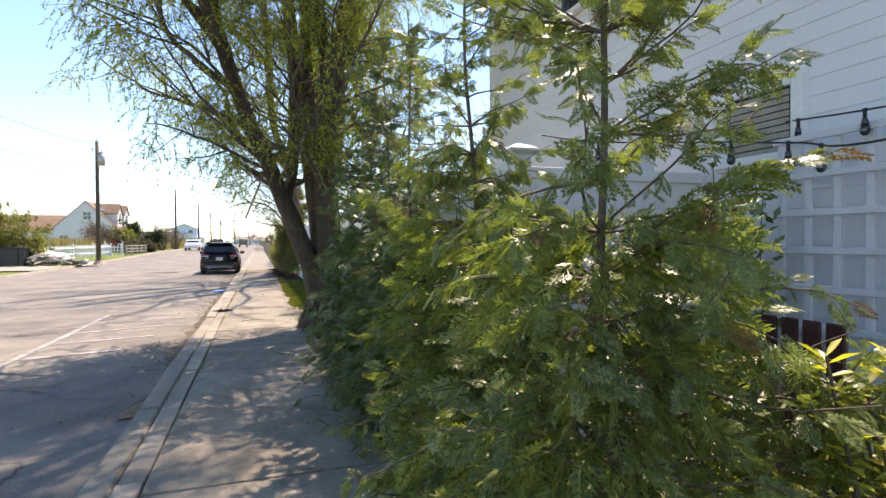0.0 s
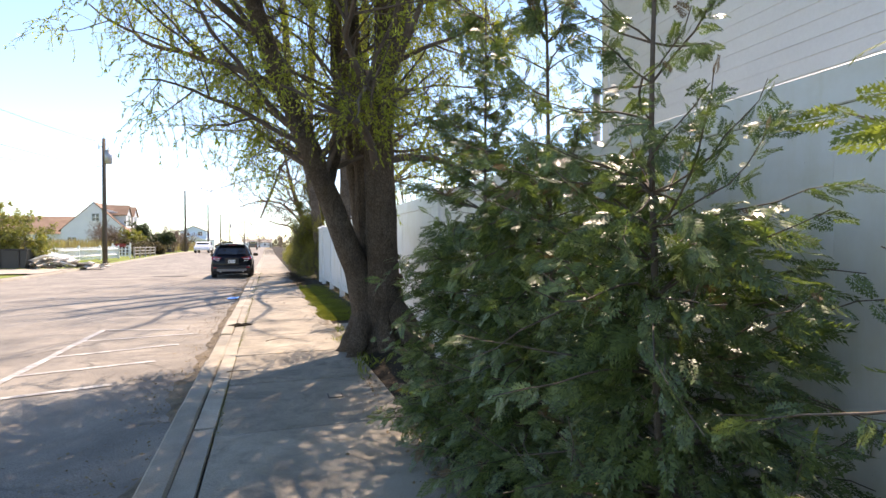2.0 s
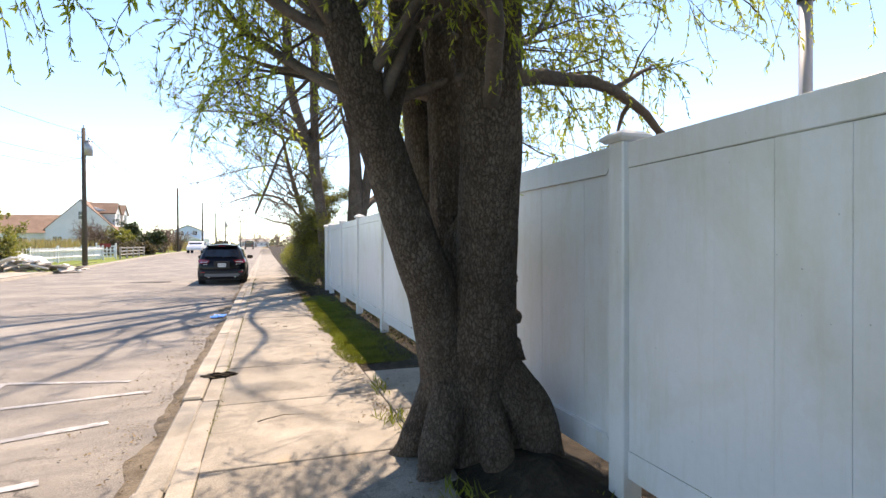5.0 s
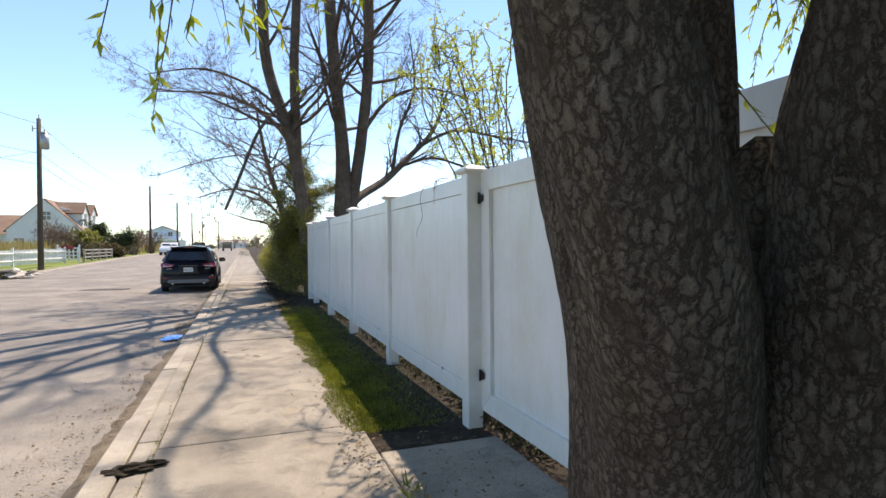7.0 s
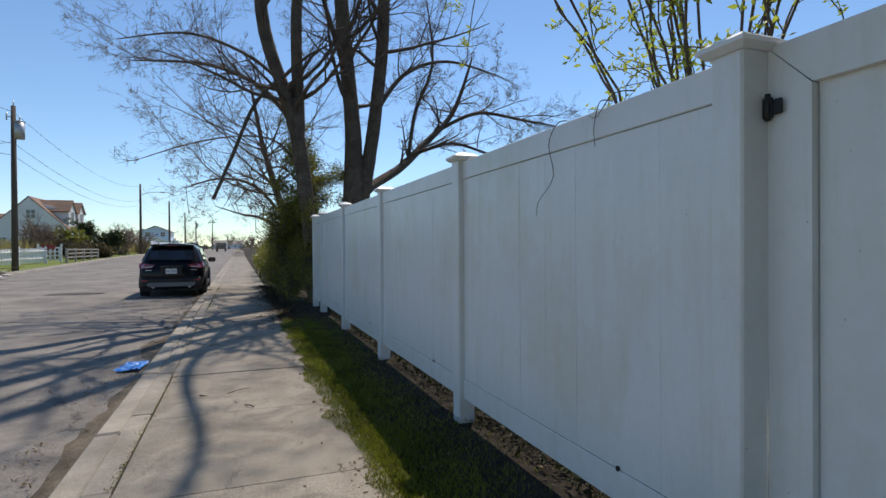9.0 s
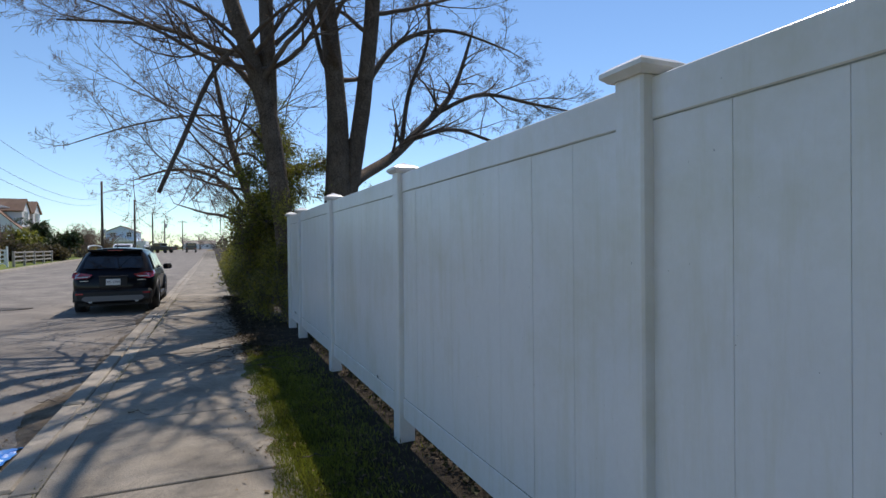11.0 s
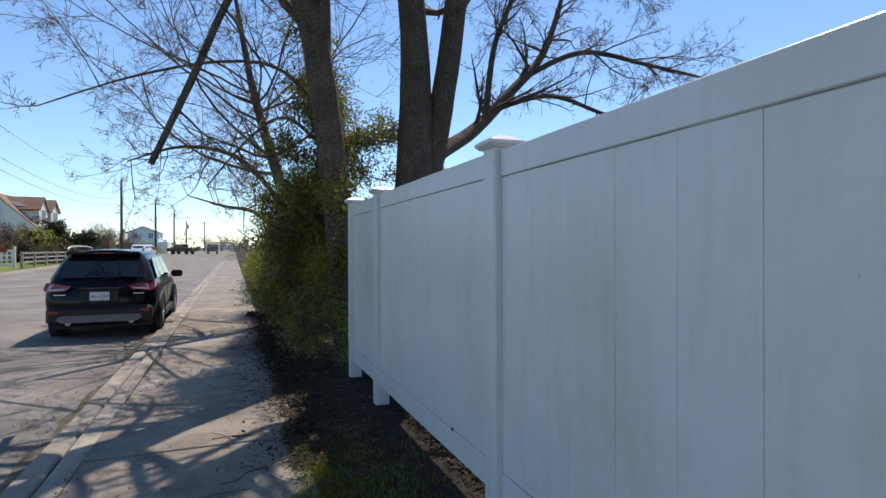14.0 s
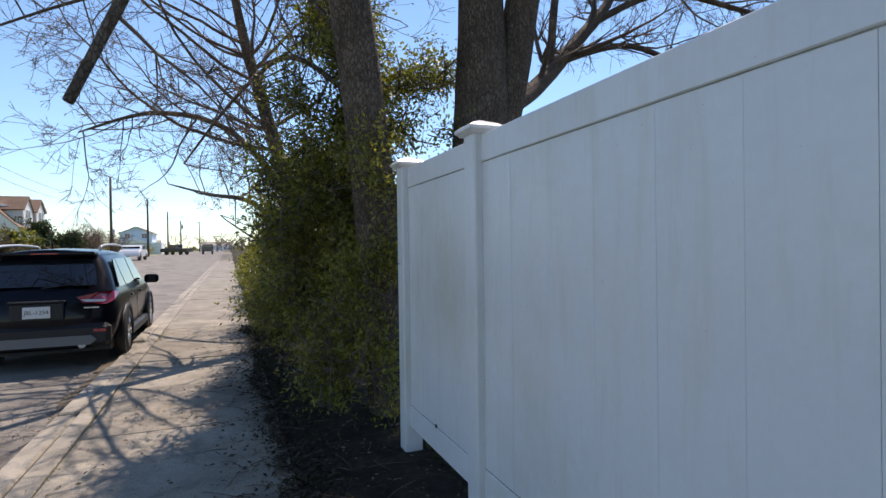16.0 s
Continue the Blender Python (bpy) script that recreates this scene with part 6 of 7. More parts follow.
for zz in (0.35, 0.85):
    for i in range(4):
        a, b = PV * (i / 4), PV * ((i + 1) / 4)
        part("rail", cyl((a.x + 0.05, a.y, zz + 0.04 * i), (b.x + 0.05, b.y, zz + 0.04 * (i + 1)), 0.035, n=6), M_WHITE, picket)
for i in range(5):
    a = PV * (i / 4)
    part("post", box(a.x - 0.06, a.y - 0.06, -0.05, a.x + 0.06, a.y + 0.06, 1.25 + 0.02 * i, 0.01), M_WHITE, picket)
pg = thing("lattice_gate", (-12.6, 56.3, gz(-12.6, 56.3)), "white lattice garden gate with a small red sign", "gate")
for x in (-0.75, 0.65):
    part("post", box(x - 0.05, -0.05, 0, x + 0.05, 0.05, 1.35, 0.01), M_WHITE, pg)
for i in range(5):
    part("bar", box(-0.6 + i * 0.27, -0.02, 0.15, -0.5 + i * 0.27, 0.02, 1.15, 0.004), M_WHITE, pg)
for i in range(4):
    part("bar", box(-0.7, -0.045, 0.2 + i * 0.28, 0.6, -0.022, 0.29 + i * 0.28, 0.004), M_WHITE, pg)
part("sign", box(-0.5, -0.07, 1.0, 0.3, -0.05, 1.3, 0.005), plain("red_sign", (0.25, 0.03, 0.025), 0.6), pg, "small dark red sign")
railf = thing("split_rail_fence", (-11.75, 56.8, gz(-11.8, 58)), "weathered grey post-and-rail fence", "fence")
M_GREYWOOD = surface("grey_wood", (0.26, 0.24, 0.21), (0.38, 0.35, 0.31), 3, 50, 0.9, 0.2)
for i in range(5):
    part("post", box(-0.07 + i * 0.02, i * 2.2 - 0.07, -0.05, 0.07 + i * 0.02, i * 2.2 + 0.07, 1.0, 0.01), M_GREYWOOD, railf)
    if i < 4:
        for zz in (0.3, 0.58, 0.86):
            part("rail", box(-0.04 + i * 0.02, i * 2.2 + 0.07, zz, 0.04 + i * 0.02, i * 2.2 + 2.13, zz + 0.1, 0.01), M_GREYWOOD, railf)

M_DARKLEAF = leafy("dark_evergreen_leaf", (0.015, 0.028, 0.01), (0.06, 0.085, 0.025), 0.5, 0.2, 0.8)
M_OLIVE = leafy("olive_leaf", (0.1, 0.1, 0.03), (0.27, 0.26, 0.08), 0.6, 0.35, 0.6)
M_HEDGEBROWN = leafy("brown_hedge", (0.05, 0.04, 0.025), (0.14, 0.11, 0.065), 0.8, 0.2, 0.8)
shrub("olive_bush", (-13.9, 40.3, gz(-14, 40)), "large rounded olive-green roadside bush", [(0, 0, 1.7, 1.4, 1.5, 1.7), (-1.6, 0.5, 2.1, 1.6, 1.6, 1.9), (-3.5, 0, 1.8, 1.6, 1.6, 1.7), (0.6, -0.4, 1.0, 0.8, 1.0, 1.0)], 26000, M_OLIVE, (0.1, 0.2), 620)
shrub("clipped_hedge", (-13.0, 66.5, gz(-13, 66)), "dark brownish clipped hedge behind the rail fence", [(0, 0, 0.7, 1.0, 3.5, 0.75), (1.0, 2.5, 0.7, 0.9, 2.5, 0.7), (-2.5, 3, 0.8, 2.2, 1.0, 0.8)], 9000, M_HEDGEBROWN, (0.2, 0.34), 300)
shrub("dark_evergreen", (-11.9, 70.5, gz(-12, 70)), "dark wind-shaped evergreen beside the street", [(0, 0, 1.5, 1.5, 1.3, 0.9), (0.6, 0, 2.1, 0.9, 0.9, 0.5)], 6000, M_DARKLEAF, (0.16, 0.3), 240)
shrub("yellow_bush", (-15.2, 71.0, gz(-15, 71)), "yellow-green rounded bush by the hedge", [(0, 0, 1.5, 1.7, 1.6, 1.3), (-1.5, 0.6, 1.3, 1.3, 1.3, 1.1)], 7000, M_OLIVE, (0.2, 0.36), 260)
pine = thing("leaning_pine", (-14.6, 76.0, gz(-14, 76)), "dark ragged wind-bent pine beside the house", "tree")
tb, tips = Tubes(), []
tb.add(bend([(0, 0, 0), (-0.3, 0, 1.4), (-0.8, 0, 2.7), (-1.0, 0, 3.6)], 12), np.linspace(0.14, 0.04, 12), 8)
for k in range(22):
    s = rng.uniform(0.4, 1)
    grow(tb, (-0.9 * s, 0, 3.4 * s), (rng.uniform(-0.6, 1.4), rng.normal(0, 0.6), rng.uniform(-0.1, 0.5)), rng.uniform(0.6, 1.6), 0.03, 0, tips, 0.2, 0, 0.4, (4,), 0.7, (4, 3), 0.01, 0.5)
part("trunk", tb.mesh("trunk"), M_TWIG, pine)
P = np.concatenate([t[0] for t in tips])
P = np.repeat(P, 6, 0) + rng.normal(0, 0.12, (len(P) * 6, 3))
part("crown", scatter("crown", LEAF_V, LEAF_F, P, unit(len(P)), unit(len(P)), rng.uniform(0.15, 0.3, len(P))), M_DARKLEAF, pine)


def far_bare(x, y, h, n, label, mat=None, sc=1.0):
    ob = thing("far_bare_tree", (x, y, gz(x, y)), label, "tree", "far bare trees")
    tb, tips = Tubes(), []
    for k in range(n):
        a = rng.uniform(0, 2 * math.pi)
        grow(tb, (rng.normal(0, 0.3), rng.normal(0, 0.3), 0), (math.cos(a) * 0.5, math.sin(a) * 0.5, 1), h * rng.uniform(0.6, 0.95), 0.06 * sc, 0, tips, 0.2, 0, 0.5, (8, 5), 0.8, (4, 3, 3), 0.017 * sc, 0.5)
    part("branch_tangle", tb.mesh("branch_tangle"), mat or M_TWIG, ob)


M_PALETWIG = surface("pale_twig", (0.16, 0.115, 0.085), (0.27, 0.2, 0.155), 3, 40, 0.9, 0)
far_bare(-17.0, 69.0, 4.0, 26, "bare rounded grey-brown shrub by the house", M_PALETWIG)
far_bare(-12.6, 82.0, 3.6, 20, "bare tan thicket beside the street", M_PALETWIG)
far_bare(-14.5, 90.0, 4.0, 20, "bare tan thicket beside the street", M_PALETWIG)
far_bare(-13.0, 98.0, 3.6, 20, "bare tan thicket beside the street", M_PALETWIG)
for x, y, h in ((-3, 205, 7), (-14, 215, 8), (4, 215, 7), (12, 190, 8), (-24, 190, 8), (-33, 230, 9), (20, 220, 9), (-9, 240, 8), (1, 260, 9), (-45, 200, 9)):
    far_bare(x, y, h, 5, "distant bare tree on the skyline", M_PALETWIG, 1.6)

# dry reeds in the lot
n = 9000
P = np.stack([rng.uniform(-34, -15.6, n), rng.uniform(46, 76, n), np.zeros(n)], 1)
P2 = np.stack([rng.uniform(-22, -13.2, 4000), rng.uniform(84, 140, 4000), np.zeros(4000)], 1)
P = np.concatenate([P, P2])
P[:, 2] = [gz(a, b) for a, b, _ in P]
reeds = tagged(part("dry_reeds", scatter("dry_reeds", [(0, 0, 0), (0.5, -0.03, 0.02), (1, 0, 0.12), (0.5, 0.03, 0.02)], LEAF_F, P, np.stack([rng.normal(0, 0.2, len(P)), rng.normal(0, 0.2, len(P)), np.ones(len(P))], 1), unit(len(P)), rng.uniform(0.9, 1.9, len(P))), M_REED), "tall tan dry reeds filling the open lot", "reeds", kind="stuff")

# far tree line
n = 14000
a = rng.uniform(-1.2, 1.2, n)
d = rng.uniform(330, 480, n)
P = np.stack([np.sin(a) * d * 1.4, np.cos(a) * d, 0.4 + np.abs(rng.normal(0, 2.6, n)) * (0.6 + 0.5 * np.sin(a * 23) + 0.4 * np.sin(a * 61))], 1)
tagged(part("far_woods", scatter("far_woods", LEAF_V, LEAF_F, P, unit(n), unit(n), rng.uniform(1.5, 4, n)), leafy("far_foliage", (0.11, 0.1, 0.08), (0.2, 0.18, 0.14), 0.9, 0.2, 0.02)), "distant low greyish tree line on the horizon", "woods", kind="stuff")

# pile of cut branches and boards by the far kerb
pile = thing("debris_pile", (-12.3, 39.4, gz(-12, 39.4)), "heap of pale boards and cut branches beside the street", "debris")
M_BOARD = surface("weathered_board", (0.38, 0.33, 0.27), (0.58, 0.52, 0.45), 3, 50, 0.85, 0.2)
for k in range(46):
    x, y = rng.normal(0, 0.95), rng.normal(0, 0.55)
    z = rng.uniform(0.02, 0.75) * max(0.15, 1 - abs(x) / 2.2)
    w = rng.uniform(0.08, 0.22)
    part("board", box(-rng.uniform(0.3, 0.8), -w, 0, rng.uniform(0.3, 0.8), w, 0.05, 0.008), M_BOARD if k % 3 else M_WHITE, pile, at=(x, y, z + 0.03), rot=(rng.uniform(-25, 25), rng.uniform(-20, 20), rng.uniform(-50, 50)))
tb = Tubes()
for k in range(40):
    x, y = rng.normal(0, 0.9), rng.normal(0, 0.5)
    tb.add(noisy_path((x, y, 0.05 + 0.2 * rng.uniform()), (x + rng.normal(0, 0.8), y + rng.normal(0, 0.4), 0.1 + 0.45 * rng.uniform()), 7, 0.15, k * 1.3), np.linspace(0.03, 0.01, 7), 5)
part("branch_tangle", tb.mesh("branch_tangle"), M_TWIG, pile)
skip = thing("dark_dumpster", (-14.6, 39.0, gz(-14.6, 39)), "dark metal dumpster beside the bush", "dumpster")
part("body", prism([(-1.2, -0.6, 0.08), (1.2, -0.6, 0.08), (1.3, -0.6, 1.1), (-1.3, -0.6, 1.1)], (0, 1.3, 0)), M_BLACK, skip)
part("lid", box(-1.35, -0.68, 1.1, 1.35, 0.78, 1.17, 0.03), M_BLACK, skip)
for k in (-0.9, 0, 0.9):
    part("rib", box(k - 0.04, -0.66, 0.15, k + 0.04, -0.6, 1.05, 0.01), M_BLACK, skip)
apron = tagged(part("driveway", mesh_np("driveway", [(-18, 33, 0.09), (-10.9, 33, 0.06), (-10.9, 38.6, 0.09), (-18, 38.6, 0.13)], [(0, 1, 2, 3)]), M_KERB), "pale concrete driveway apron across the street", "driveway", kind="structure")

# ---------------------------------------------------------------- small things on the near side
bag = thing("blue_wrapper", (-1.25, 17.75, -0.08), "crumpled bright blue plastic wrapper lying in the gutter", "litter")
bm = bmesh.new()
bmesh.ops.create_grid(bm, x_segments=14, y_segments=14, size=0.5)
for v in bm.verts:
    x, y = v.co.x, v.co.y
    k = 1 - 0.35 * abs(noise.noise((x * 4, y * 4, 1)))
    v.co = Vector((x * 0.26 * k + 0.05 * y, y * 0.55 * k, 0.02 + 0.05 * abs(noise.noise((x * 5, y * 5, 4)))))
M_BLUE = plain("blue_plastic", (0.06, 0.27, 0.72), 0.35)
bagp = part("sheet", bm, M_BLUE, bag)
sol = bagp.modifiers.new("thick", "SOLIDIFY")
sol.thickness = 0.004
cover = thing("valve_cover", (0.22, 7.0, 0.0), "small square iron valve cover set in the pavement", "cover")
part("frame", box(-0.065, -0.075, -0.02, 0.065, 0.075, 0.003, 0.001), M_DARKTRIM, cover)
part("lid", box(-0.055, -0.065, 0.0, 0.055, 0.065, 0.006, 0.002), M_SLAB, cover)
clod = thing("broken_kerb_debris", (-0.82, 11.85, 0.0), "dark broken kerb hollow with torn turf and grit", "debris")
bm = bmesh.new()
bmesh.ops.create_icosphere(bm, subdivisions=4, radius=1)
for v in bm.verts:
    k = 1 + 0.5 * noise.noise(v.co * 2.2) + 0.25 * noise.noise(v.co * 6)
    v.co = Vector((v.co.x * 0.17 * k, v.co.y * 0.07 * k + 0.03 * v.co.x, v.co.z * 0.035 * k + 0.005))
part("turf", bm, M_SOIL, clod)

vine = thing("dry_vine", (FX + 0.02, 13.0, 2.0), "thin dry vine tendrils hanging over the white fence", "vine")
for line in ([(0.06, -0.02, 0.0), (0.0, -0.02, -0.02), (-0.01, 0.05, -0.12), (0.0, 0.02, -0.3), (-0.01, 0.16, -0.42), (0.0, 0.2, -0.5)], [(0.06, -0.4, 0.01), (-0.01, -0.4, 0.0), (0.0, -0.34, -0.1), (-0.01, -0.36, -0.2)], [(0.06, -0.55, 0.02), (-0.015, -0.5, 0.01), (0.0, -0.36, -0.06), (0.0, -0.3, -0.04)]):
    tb = Tubes()
    tb.add(bend(line, 18), np.linspace(0.0035, 0.0015, 18), 5)
    part("tendril", tb.mesh("tendril"), M_TWIG, vine)
M_DIRT = surface("gutter_dirt", (0.11, 0.088, 0.062), (0.235, 0.192, 0.14), 5, 60, 0.95, 0.7, stain=(0.06, 0.047, 0.032), stain_scale=4, stain_amt=0.7, spec=0.15, bump_dist=0.02)
v, f = [], []
ys_ = np.arange(5.0, 30.0, 0.1)
for y in ys_:
    w = max(0.02, 0.17 + 0.3 * noise.noise((y * 0.55, 2, 6)) + 0.12 * noise.noise((y * 2.1, 5, 6)) + 0.05 * noise.noise((y * 7, 5, 3)))
    for u, h in ((0, 0.03), (0.4, 0.022), (0.8, 0.01), (1, -0.01)):
        xx = KERB_X0 + 0.015 - w * u
        v.append((xx, y, -0.087 + h + 0.012 * noise.noise((xx * 9, y * 6, 1)) * (1 - u)))
f = [(j * 4 + i, (j + 1) * 4 + i, (j + 1) * 4 + i + 1, j * 4 + i + 1) for j in range(len(ys_) - 1) for i in range(3)]
tagged(part("gutter_dirt", smooth_all(mesh_np("gutter_dirt", v, f)), M_DIRT), "brown dirt and grit washed along the kerb", "dirt", kind="stuff")

rim = [(math.cos(a) * (0.95 + 0.25 * noise.noise((math.cos(a) * 2, math.sin(a) * 2, 3))), math.sin(a) * (0.34 + 0.1 * noise.noise((math.cos(a) * 3, math.sin(a) * 3, 6)))) for a in np.linspace(0, 2 * math.pi, 40)[:-1]]
rp = prism([(x, y, 0.0) for x, y in rim], (0, 0, 0.012))
tagged(part("road_patch", rp, surface("tar_patch", (0.05, 0.047, 0.044), (0.11, 0.102, 0.094), 4, 80, 0.9, 0.6, spec=0.25, bump_dist=0.01), at=(-4.9, 29.4, -0.036)), "dark tar patch in the asphalt", "road patch", kind="structure")
n = 6000
cy = rng.uniform(4, 26, n)
cx = np.where(rng.uniform(size=n) < 0.6, 0.68 - np.abs(rng.normal(0, 0.09, n)), -1.25 - np.abs(rng.normal(0, 0.3, n)))
thick = np.array([noise.noise((b * 0.8, 1, 4)) for b in cy]) > -0.1
P = np.stack([cx, cy, np.where(cx > -0.9, 0.003, -0.068)], 1)[thick]
n = len(P)
tagged(part("grit", scatter("grit", [(-0.5, -0.4, 0), (0.5, -0.4, 0), (0.4, 0.5, 0.2), (-0.4, 0.4, 0.4)], LEAF_F, P, unit(n) * np.array([1, 1, 0.2]), np.tile((0, 0, 1.0), (n, 1)), rng.uniform(0.005, 0.022, n)), M_LITTER), "loose grit and leaf crumbs along kerb and pavement edge", "grit", kind="stuff")

# fallen twigs
for k in range(16):
    x, y = rng.uniform(-2.2, 0.9), rng.uniform(7, 24)
    zb = 0.004 if x > -0.9 else -0.078
    tw = thing("fallen_twig", (x, y, zb), "thin dry twig lying on the ground", "twig", "fallen twigs")
    tb = Tubes()
    a = rng.uniform(0, 2 * math.pi)
    tb.add(noisy_path((0, 0, 0.006), (math.cos(a) * rng.uniform(0.15, 0.45), math.sin(a) * 0.3, 0.01), 8, 0.05, k * 2.1), np.linspace(0.006, 0.002, 8), 5)
    part("stick", tb.mesh("stick"), M_TWIG, tw)

# grass strip, moss in the kerb joint, leaf litter
n = 105000
gx = 0.585 + np.abs(rng.normal(0, 1, n)) * 0.36
gy = rng.uniform(12.0, 24.5, n)
keep = (gx < 1.62) & (gy < 20.7 + rng.normal(0, 0.5, n)) & (rng.uniform(size=n) < 0.55 + 0.45 * np.array([noise.noise((a * 2, b * 1.2, 2)) for a, b in zip(gx, gy)]) + 0.25)
gx = gx + 0.13 * np.array([noise.noise((b * 0.9, 5, 2)) + 0.6 * noise.noise((b * 4.1, 5, 7)) for b in gy])
P = np.stack([gx, gy, np.where(gx < 0.72, 0.001, -0.02)], 1)[keep]
m = len(P)
tagged(part("grass", scatter("grass", [(0, 0, 0), (0.5, -0.06, 0.04), (1, 0, 0.2), (0.5, 0.06, 0.04)], LEAF_F, P, np.stack([rng.normal(-0.1, 0.5, m), rng.normal(0, 0.5, m), np.ones(m)], 1), unit(m), rng.uniform(0.02, 0.055, m) * np.clip((P[:, 0] - 0.4) / 0.35, 0.6, 1)), M_GRASS), "short green grass strip between pavement and fence", "grass", kind="stuff")
n = 7000
gy = rng.uniform(6, 30, n)
P = np.stack([-0.737 + rng.normal(0, 1, n) * (0.012 + 0.03 * np.clip((gy - 13) / 4, 0, 1)) + 0.02 * np.sin(gy * 1.3), gy, np.full(n, -0.006)], 1)
P = P[np.array([noise.noise((0, b * 0.7, 9)) for b in gy]) > -0.15]
m = len(P)
tagged(part("joint_moss", scatter("joint_moss", LEAF_V, LEAF_F, P, np.stack([rng.normal(0, 0.7, m), rng.normal(0, 0.7, m), np.ones(m) * 0.35], 1), unit(m), rng.uniform(0.008, 0.018, m)), M_MOSS), "green moss and weeds in the pavement joint", "moss", kind="stuff")
n = 5200
zone = rng.uniform(size=n)
lx = np.where(zone < 0.3, rng.normal(-1.16, 0.12, n), np.where(zone < 0.85, rng.normal(1.05, 0.3, n), rng.uniform(-0.7, 0.7, n)))
ly = np.where(zone < 0.85, rng.uniform(5, 30, n), rng.uniform(20, 30, n))
lz = np.where(lx < -0.88, -0.07, np.where(lx < 0.72, 0.004, 0.0))
ok = ~((lx > -1.1) & (lx < -0.85))
P = np.stack([lx, ly, lz + 0.004], 1)[ok]
m = len(P)
tagged(part("leaf_litter", scatter("leaf_litter", LEAF_V, LEAF_F, P, np.stack([rng.normal(0, 1, m), rng.normal(0, 1, m), rng.normal(0, 0.2, m)], 1), np.tile((0, 0, 1.0), (m, 1)) + rng.normal(0, 0.3, (m, 3)), rng.uniform(0.012, 0.045, m)), M_LITTER), "scattered dead leaves and grit along the edges", "leaf litter", kind="stuff")
# twigs and dark litter that creep over the pavement edge under the trees
n = 9000
ly = rng.uniform(20.5, 30, n)
edge = 0.62 + 0.16 * np.array([noise.noise((b * 0.8, 3, 7)) for b in ly]) + 0.07 * np.array([noise.noise((b * 4.0, 3, 8)) for b in ly])
lx = edge + np.abs(rng.normal(0, 0.22, n)) - np.where(rng.uniform(size=n) < 0.2, np.abs(rng.normal(0, 0.2, n)), 0)
P = np.stack([lx, ly, np.full(n, 0.009) + np.abs(rng.normal(0, 0.008, n))], 1)
P = P[lx < 1.6]
n = len(P)
tagged(part("edge_litter", scatter("edge_litter", LEAF_V, LEAF_F, P, np.stack([rng.normal(0, 1, n), rng.normal(0, 1, n), rng.normal(0, 0.25, n)], 1), np.tile((0, 0, 1.0), (n, 1)) + rng.normal(0, 0.4, (n, 3)), rng.uniform(0.02, 0.06, n)), leafy("dark_litter", (0.018, 0.014, 0.01), (0.075, 0.058, 0.038), 0.85, 0.1, 6.0, 0.2)), "dark leaf litter over the pavement edge", "leaf litter", kind="stuff")
tb = Tubes()
for k in range(260):
    y0, x0 = rng.uniform(19.5, 29), rng.normal(0.75, 0.3)
    a, ln = rng.uniform(0, 6.28), rng.uniform(0.06, 0.32)
    if x0 < -0.6 or x0 > 1.4:
        continue
    tb.add(bend([(x0, y0, 0.012), (x0 + 0.5 * ln * math.cos(a) + rng.normal(0, 0.015), y0 + 0.5 * ln * math.sin(a), 0.02), (x0 + ln * math.cos(a), y0 + ln * math.sin(a), 0.012)], 6), np.linspace(0.004, 0.0018, 6), 4)
tagged(part("fallen_twigs", tb.mesh("fallen_twigs"), M_TWIG), "fallen twigs scattered on the pavement under the trees", "twigs", kind="stuff")
# near-black leaves added behind the fence, putting shade into the gap under it
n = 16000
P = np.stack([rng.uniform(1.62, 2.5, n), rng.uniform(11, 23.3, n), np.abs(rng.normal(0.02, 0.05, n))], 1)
tagged(part("gap_dark_leaves", scatter("gap_dark_leaves", LEAF_V, LEAF_F, P, unit(n), unit(n) + np.array([0, 0, 1.0]), rng.uniform(0.03, 0.07, n)), leafy("gap_dark_leaf", (0.012, 0.014, 0.006), (0.05, 0.05, 0.022), 0.7, 0.1, 3.0, 0.2)), "added near-black leaves behind the fence foot that darken the gap", "ground cover", kind="stuff")
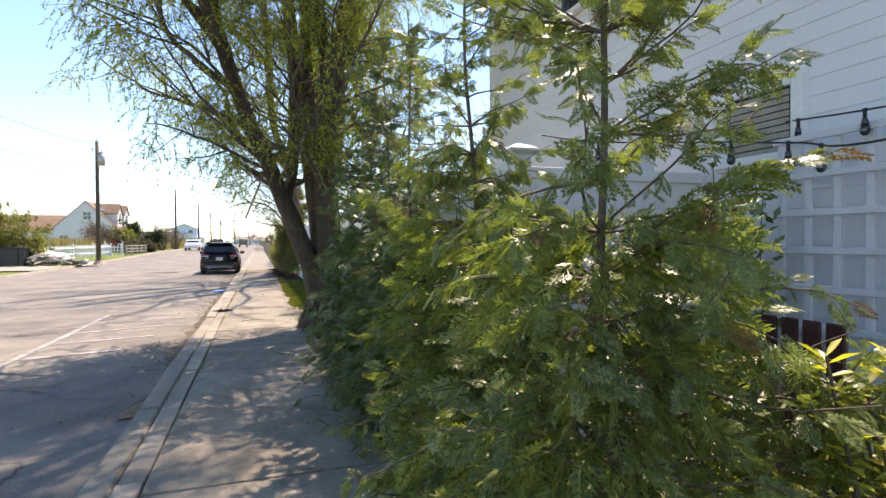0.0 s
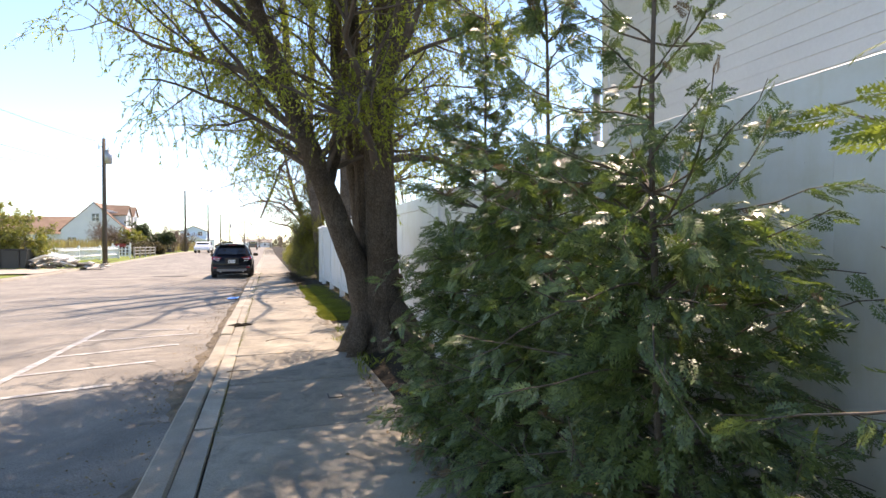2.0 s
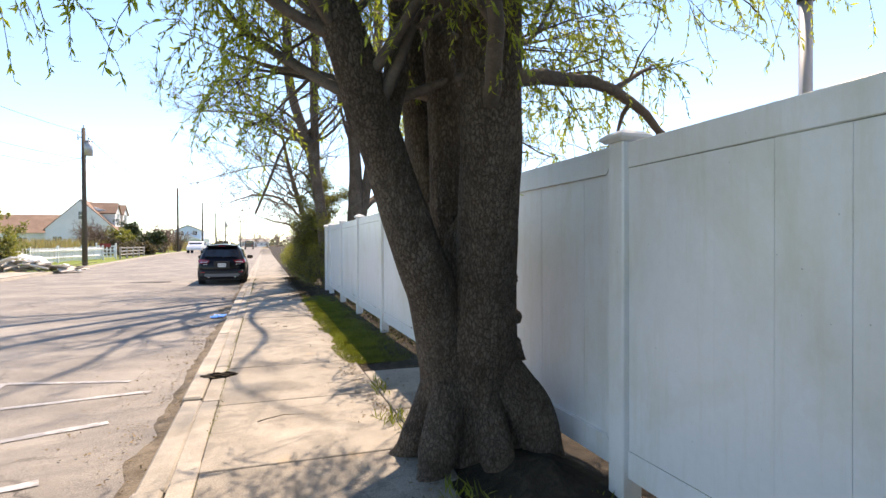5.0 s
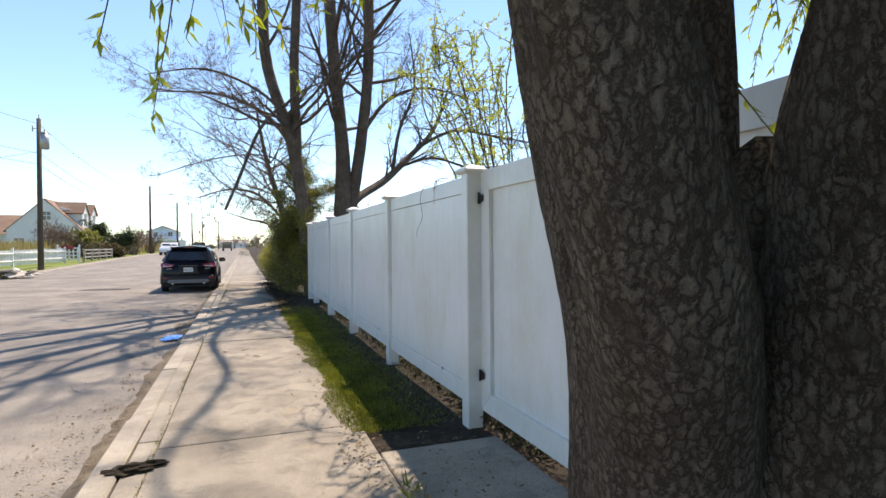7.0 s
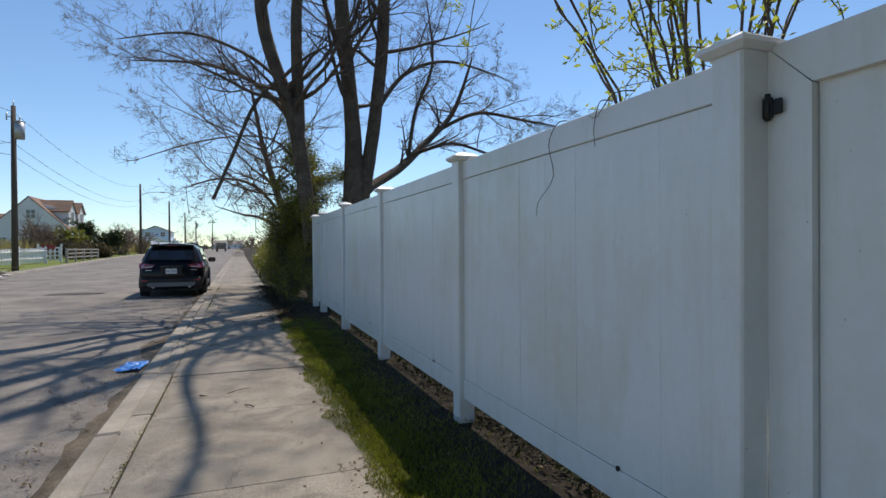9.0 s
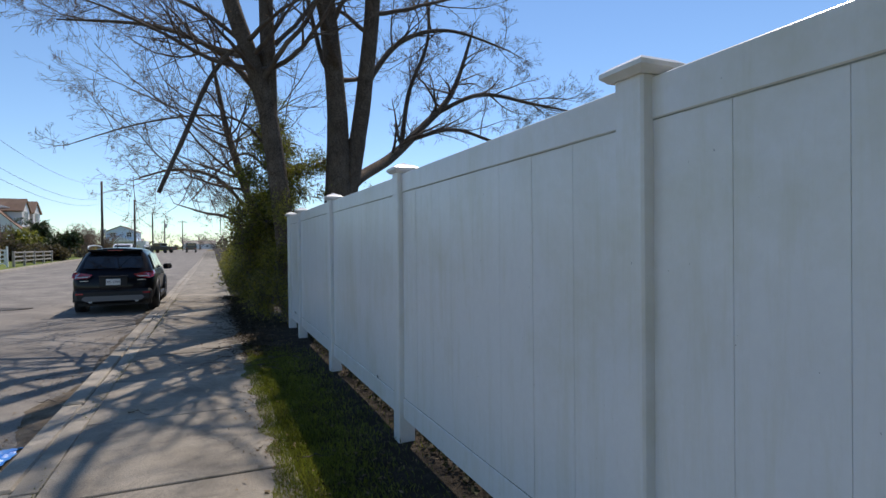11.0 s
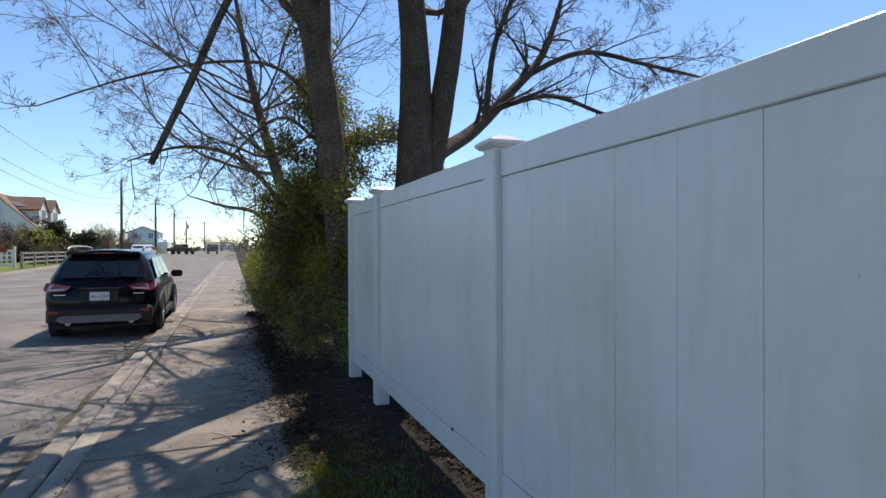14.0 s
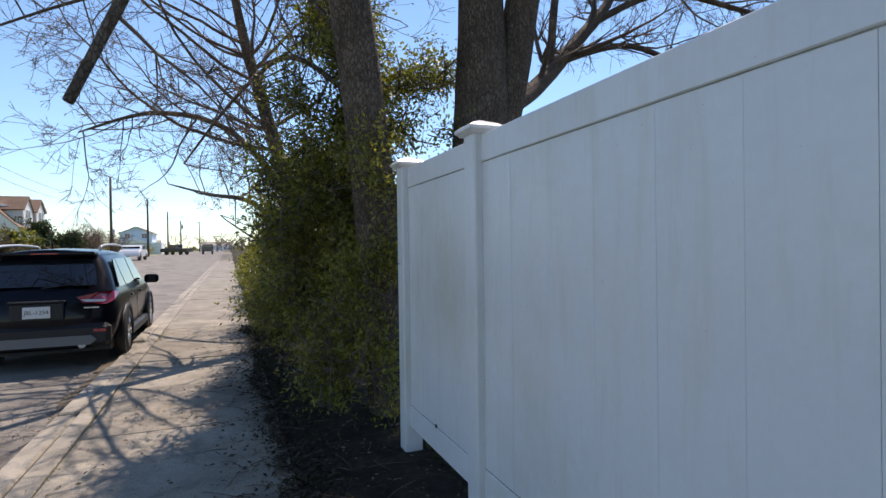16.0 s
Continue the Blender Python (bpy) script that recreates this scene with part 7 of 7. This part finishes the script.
# weedy tufts round the willow and under the cypresses
n = 5000
gx = rng.uniform(0.5, 1.45, n)
gy = rng.uniform(0.5, 11.3, n)
keep = (np.hypot(gx - 1.0, gy - 8.95) > 0.42) & (np.array([noise.noise((a * 3, b * 2, 4)) for a, b in zip(gx, gy)]) > 0.02) & (gx > 0.62 + 0.1 * np.sin(gy * 3)) & ((gy < 8.4) | (gx < 0.8))
P = np.stack([gx, gy, np.full(n, -0.01)], 1)[keep]
m = len(P)
tagged(part("weeds", scatter("weeds", [(0, 0, 0), (0.5, -0.06, 0.04), (1, 0, 0.25), (0.5, 0.06, 0.04)], LEAF_F, P, np.stack([rng.normal(0, 0.6, m), rng.normal(0, 0.6, m), np.ones(m)], 1), unit(m), rng.uniform(0.05, 0.14, m)), M_GRASS), "ragged weeds and grass at the pavement edge", "weeds", kind="stuff")

# ---------------------------------------------------------------- pavement slabs and kerb stones
pave = thing("pavement", (0, 0, 0), "weathered concrete slab pavement", "pavement", kind="structure")
part("bed", box(KERB_X1, -8, -0.15, PAVE_X1 - 0.02, 150, -0.024), M_SOIL, pave)


def slab_mesh(x0, x1, length):
    return as_mesh("slab", box(x0, 0.005, -0.06, x1, length - 0.005, 0.0, 0.006))


SLAB = slab_mesh(PAVE_X0 + 0.004, PAVE_X1, 1.5)
y = -7.3
for k in range(104):
    part("slab", SLAB, M_SLAB, pave, at=(rnd.uniform(-0.006, 0.006), y, gz(0, y) + rnd.uniform(-0.005, 0.004)), rot=(rnd.uniform(-0.12, 0.12), rnd.uniform(-0.15, 0.15), 0))
    y += 1.5
APRON = as_mesh("slab", box(PAVE_X1 + 0.01, 0.0, -0.06, 1.62, 1.48, -0.004, 0.008))
for yy in (10.1, 8.6):
    part("slab", APRON, M_SLAB, pave, at=(0, yy, 0))
kerb = thing("kerb", (0, 0, 0), "cracked pale concrete kerb with an inner edging strip", "kerb", kind="structure")
STONE = as_mesh("kerb_stone", box(KERB_X0, 0.006, -0.2, KERB_X1 - 0.008, 1.994, 0.004, 0.016))
EDGE = as_mesh("edging", box(KERB_X1 + 0.004, 0.004, -0.12, PAVE_X0 - 0.004, 1.496, 0.0, 0.006))
y = -7.0
for k in range(78):
    part("kerb_stone", STONE, M_KERB, kerb, at=(rnd.uniform(-0.012, 0.012), y, gz(-1, y) + rnd.uniform(-0.012, 0.006)), rot=(rnd.uniform(-0.3, 0.3), rnd.uniform(-1, 1), rnd.uniform(-0.25, 0.25)))
    y += 2.0
y = -7.3
for k in range(104):
    part("edging", EDGE, M_KERB, kerb, at=(rnd.uniform(-0.006, 0.006), y + 0.2, gz(-1, y) + rnd.uniform(-0.003, 0.003)), rot=(rnd.uniform(-0.1, 0.1), rnd.uniform(-0.3, 0.3), 0))
    y += 1.5
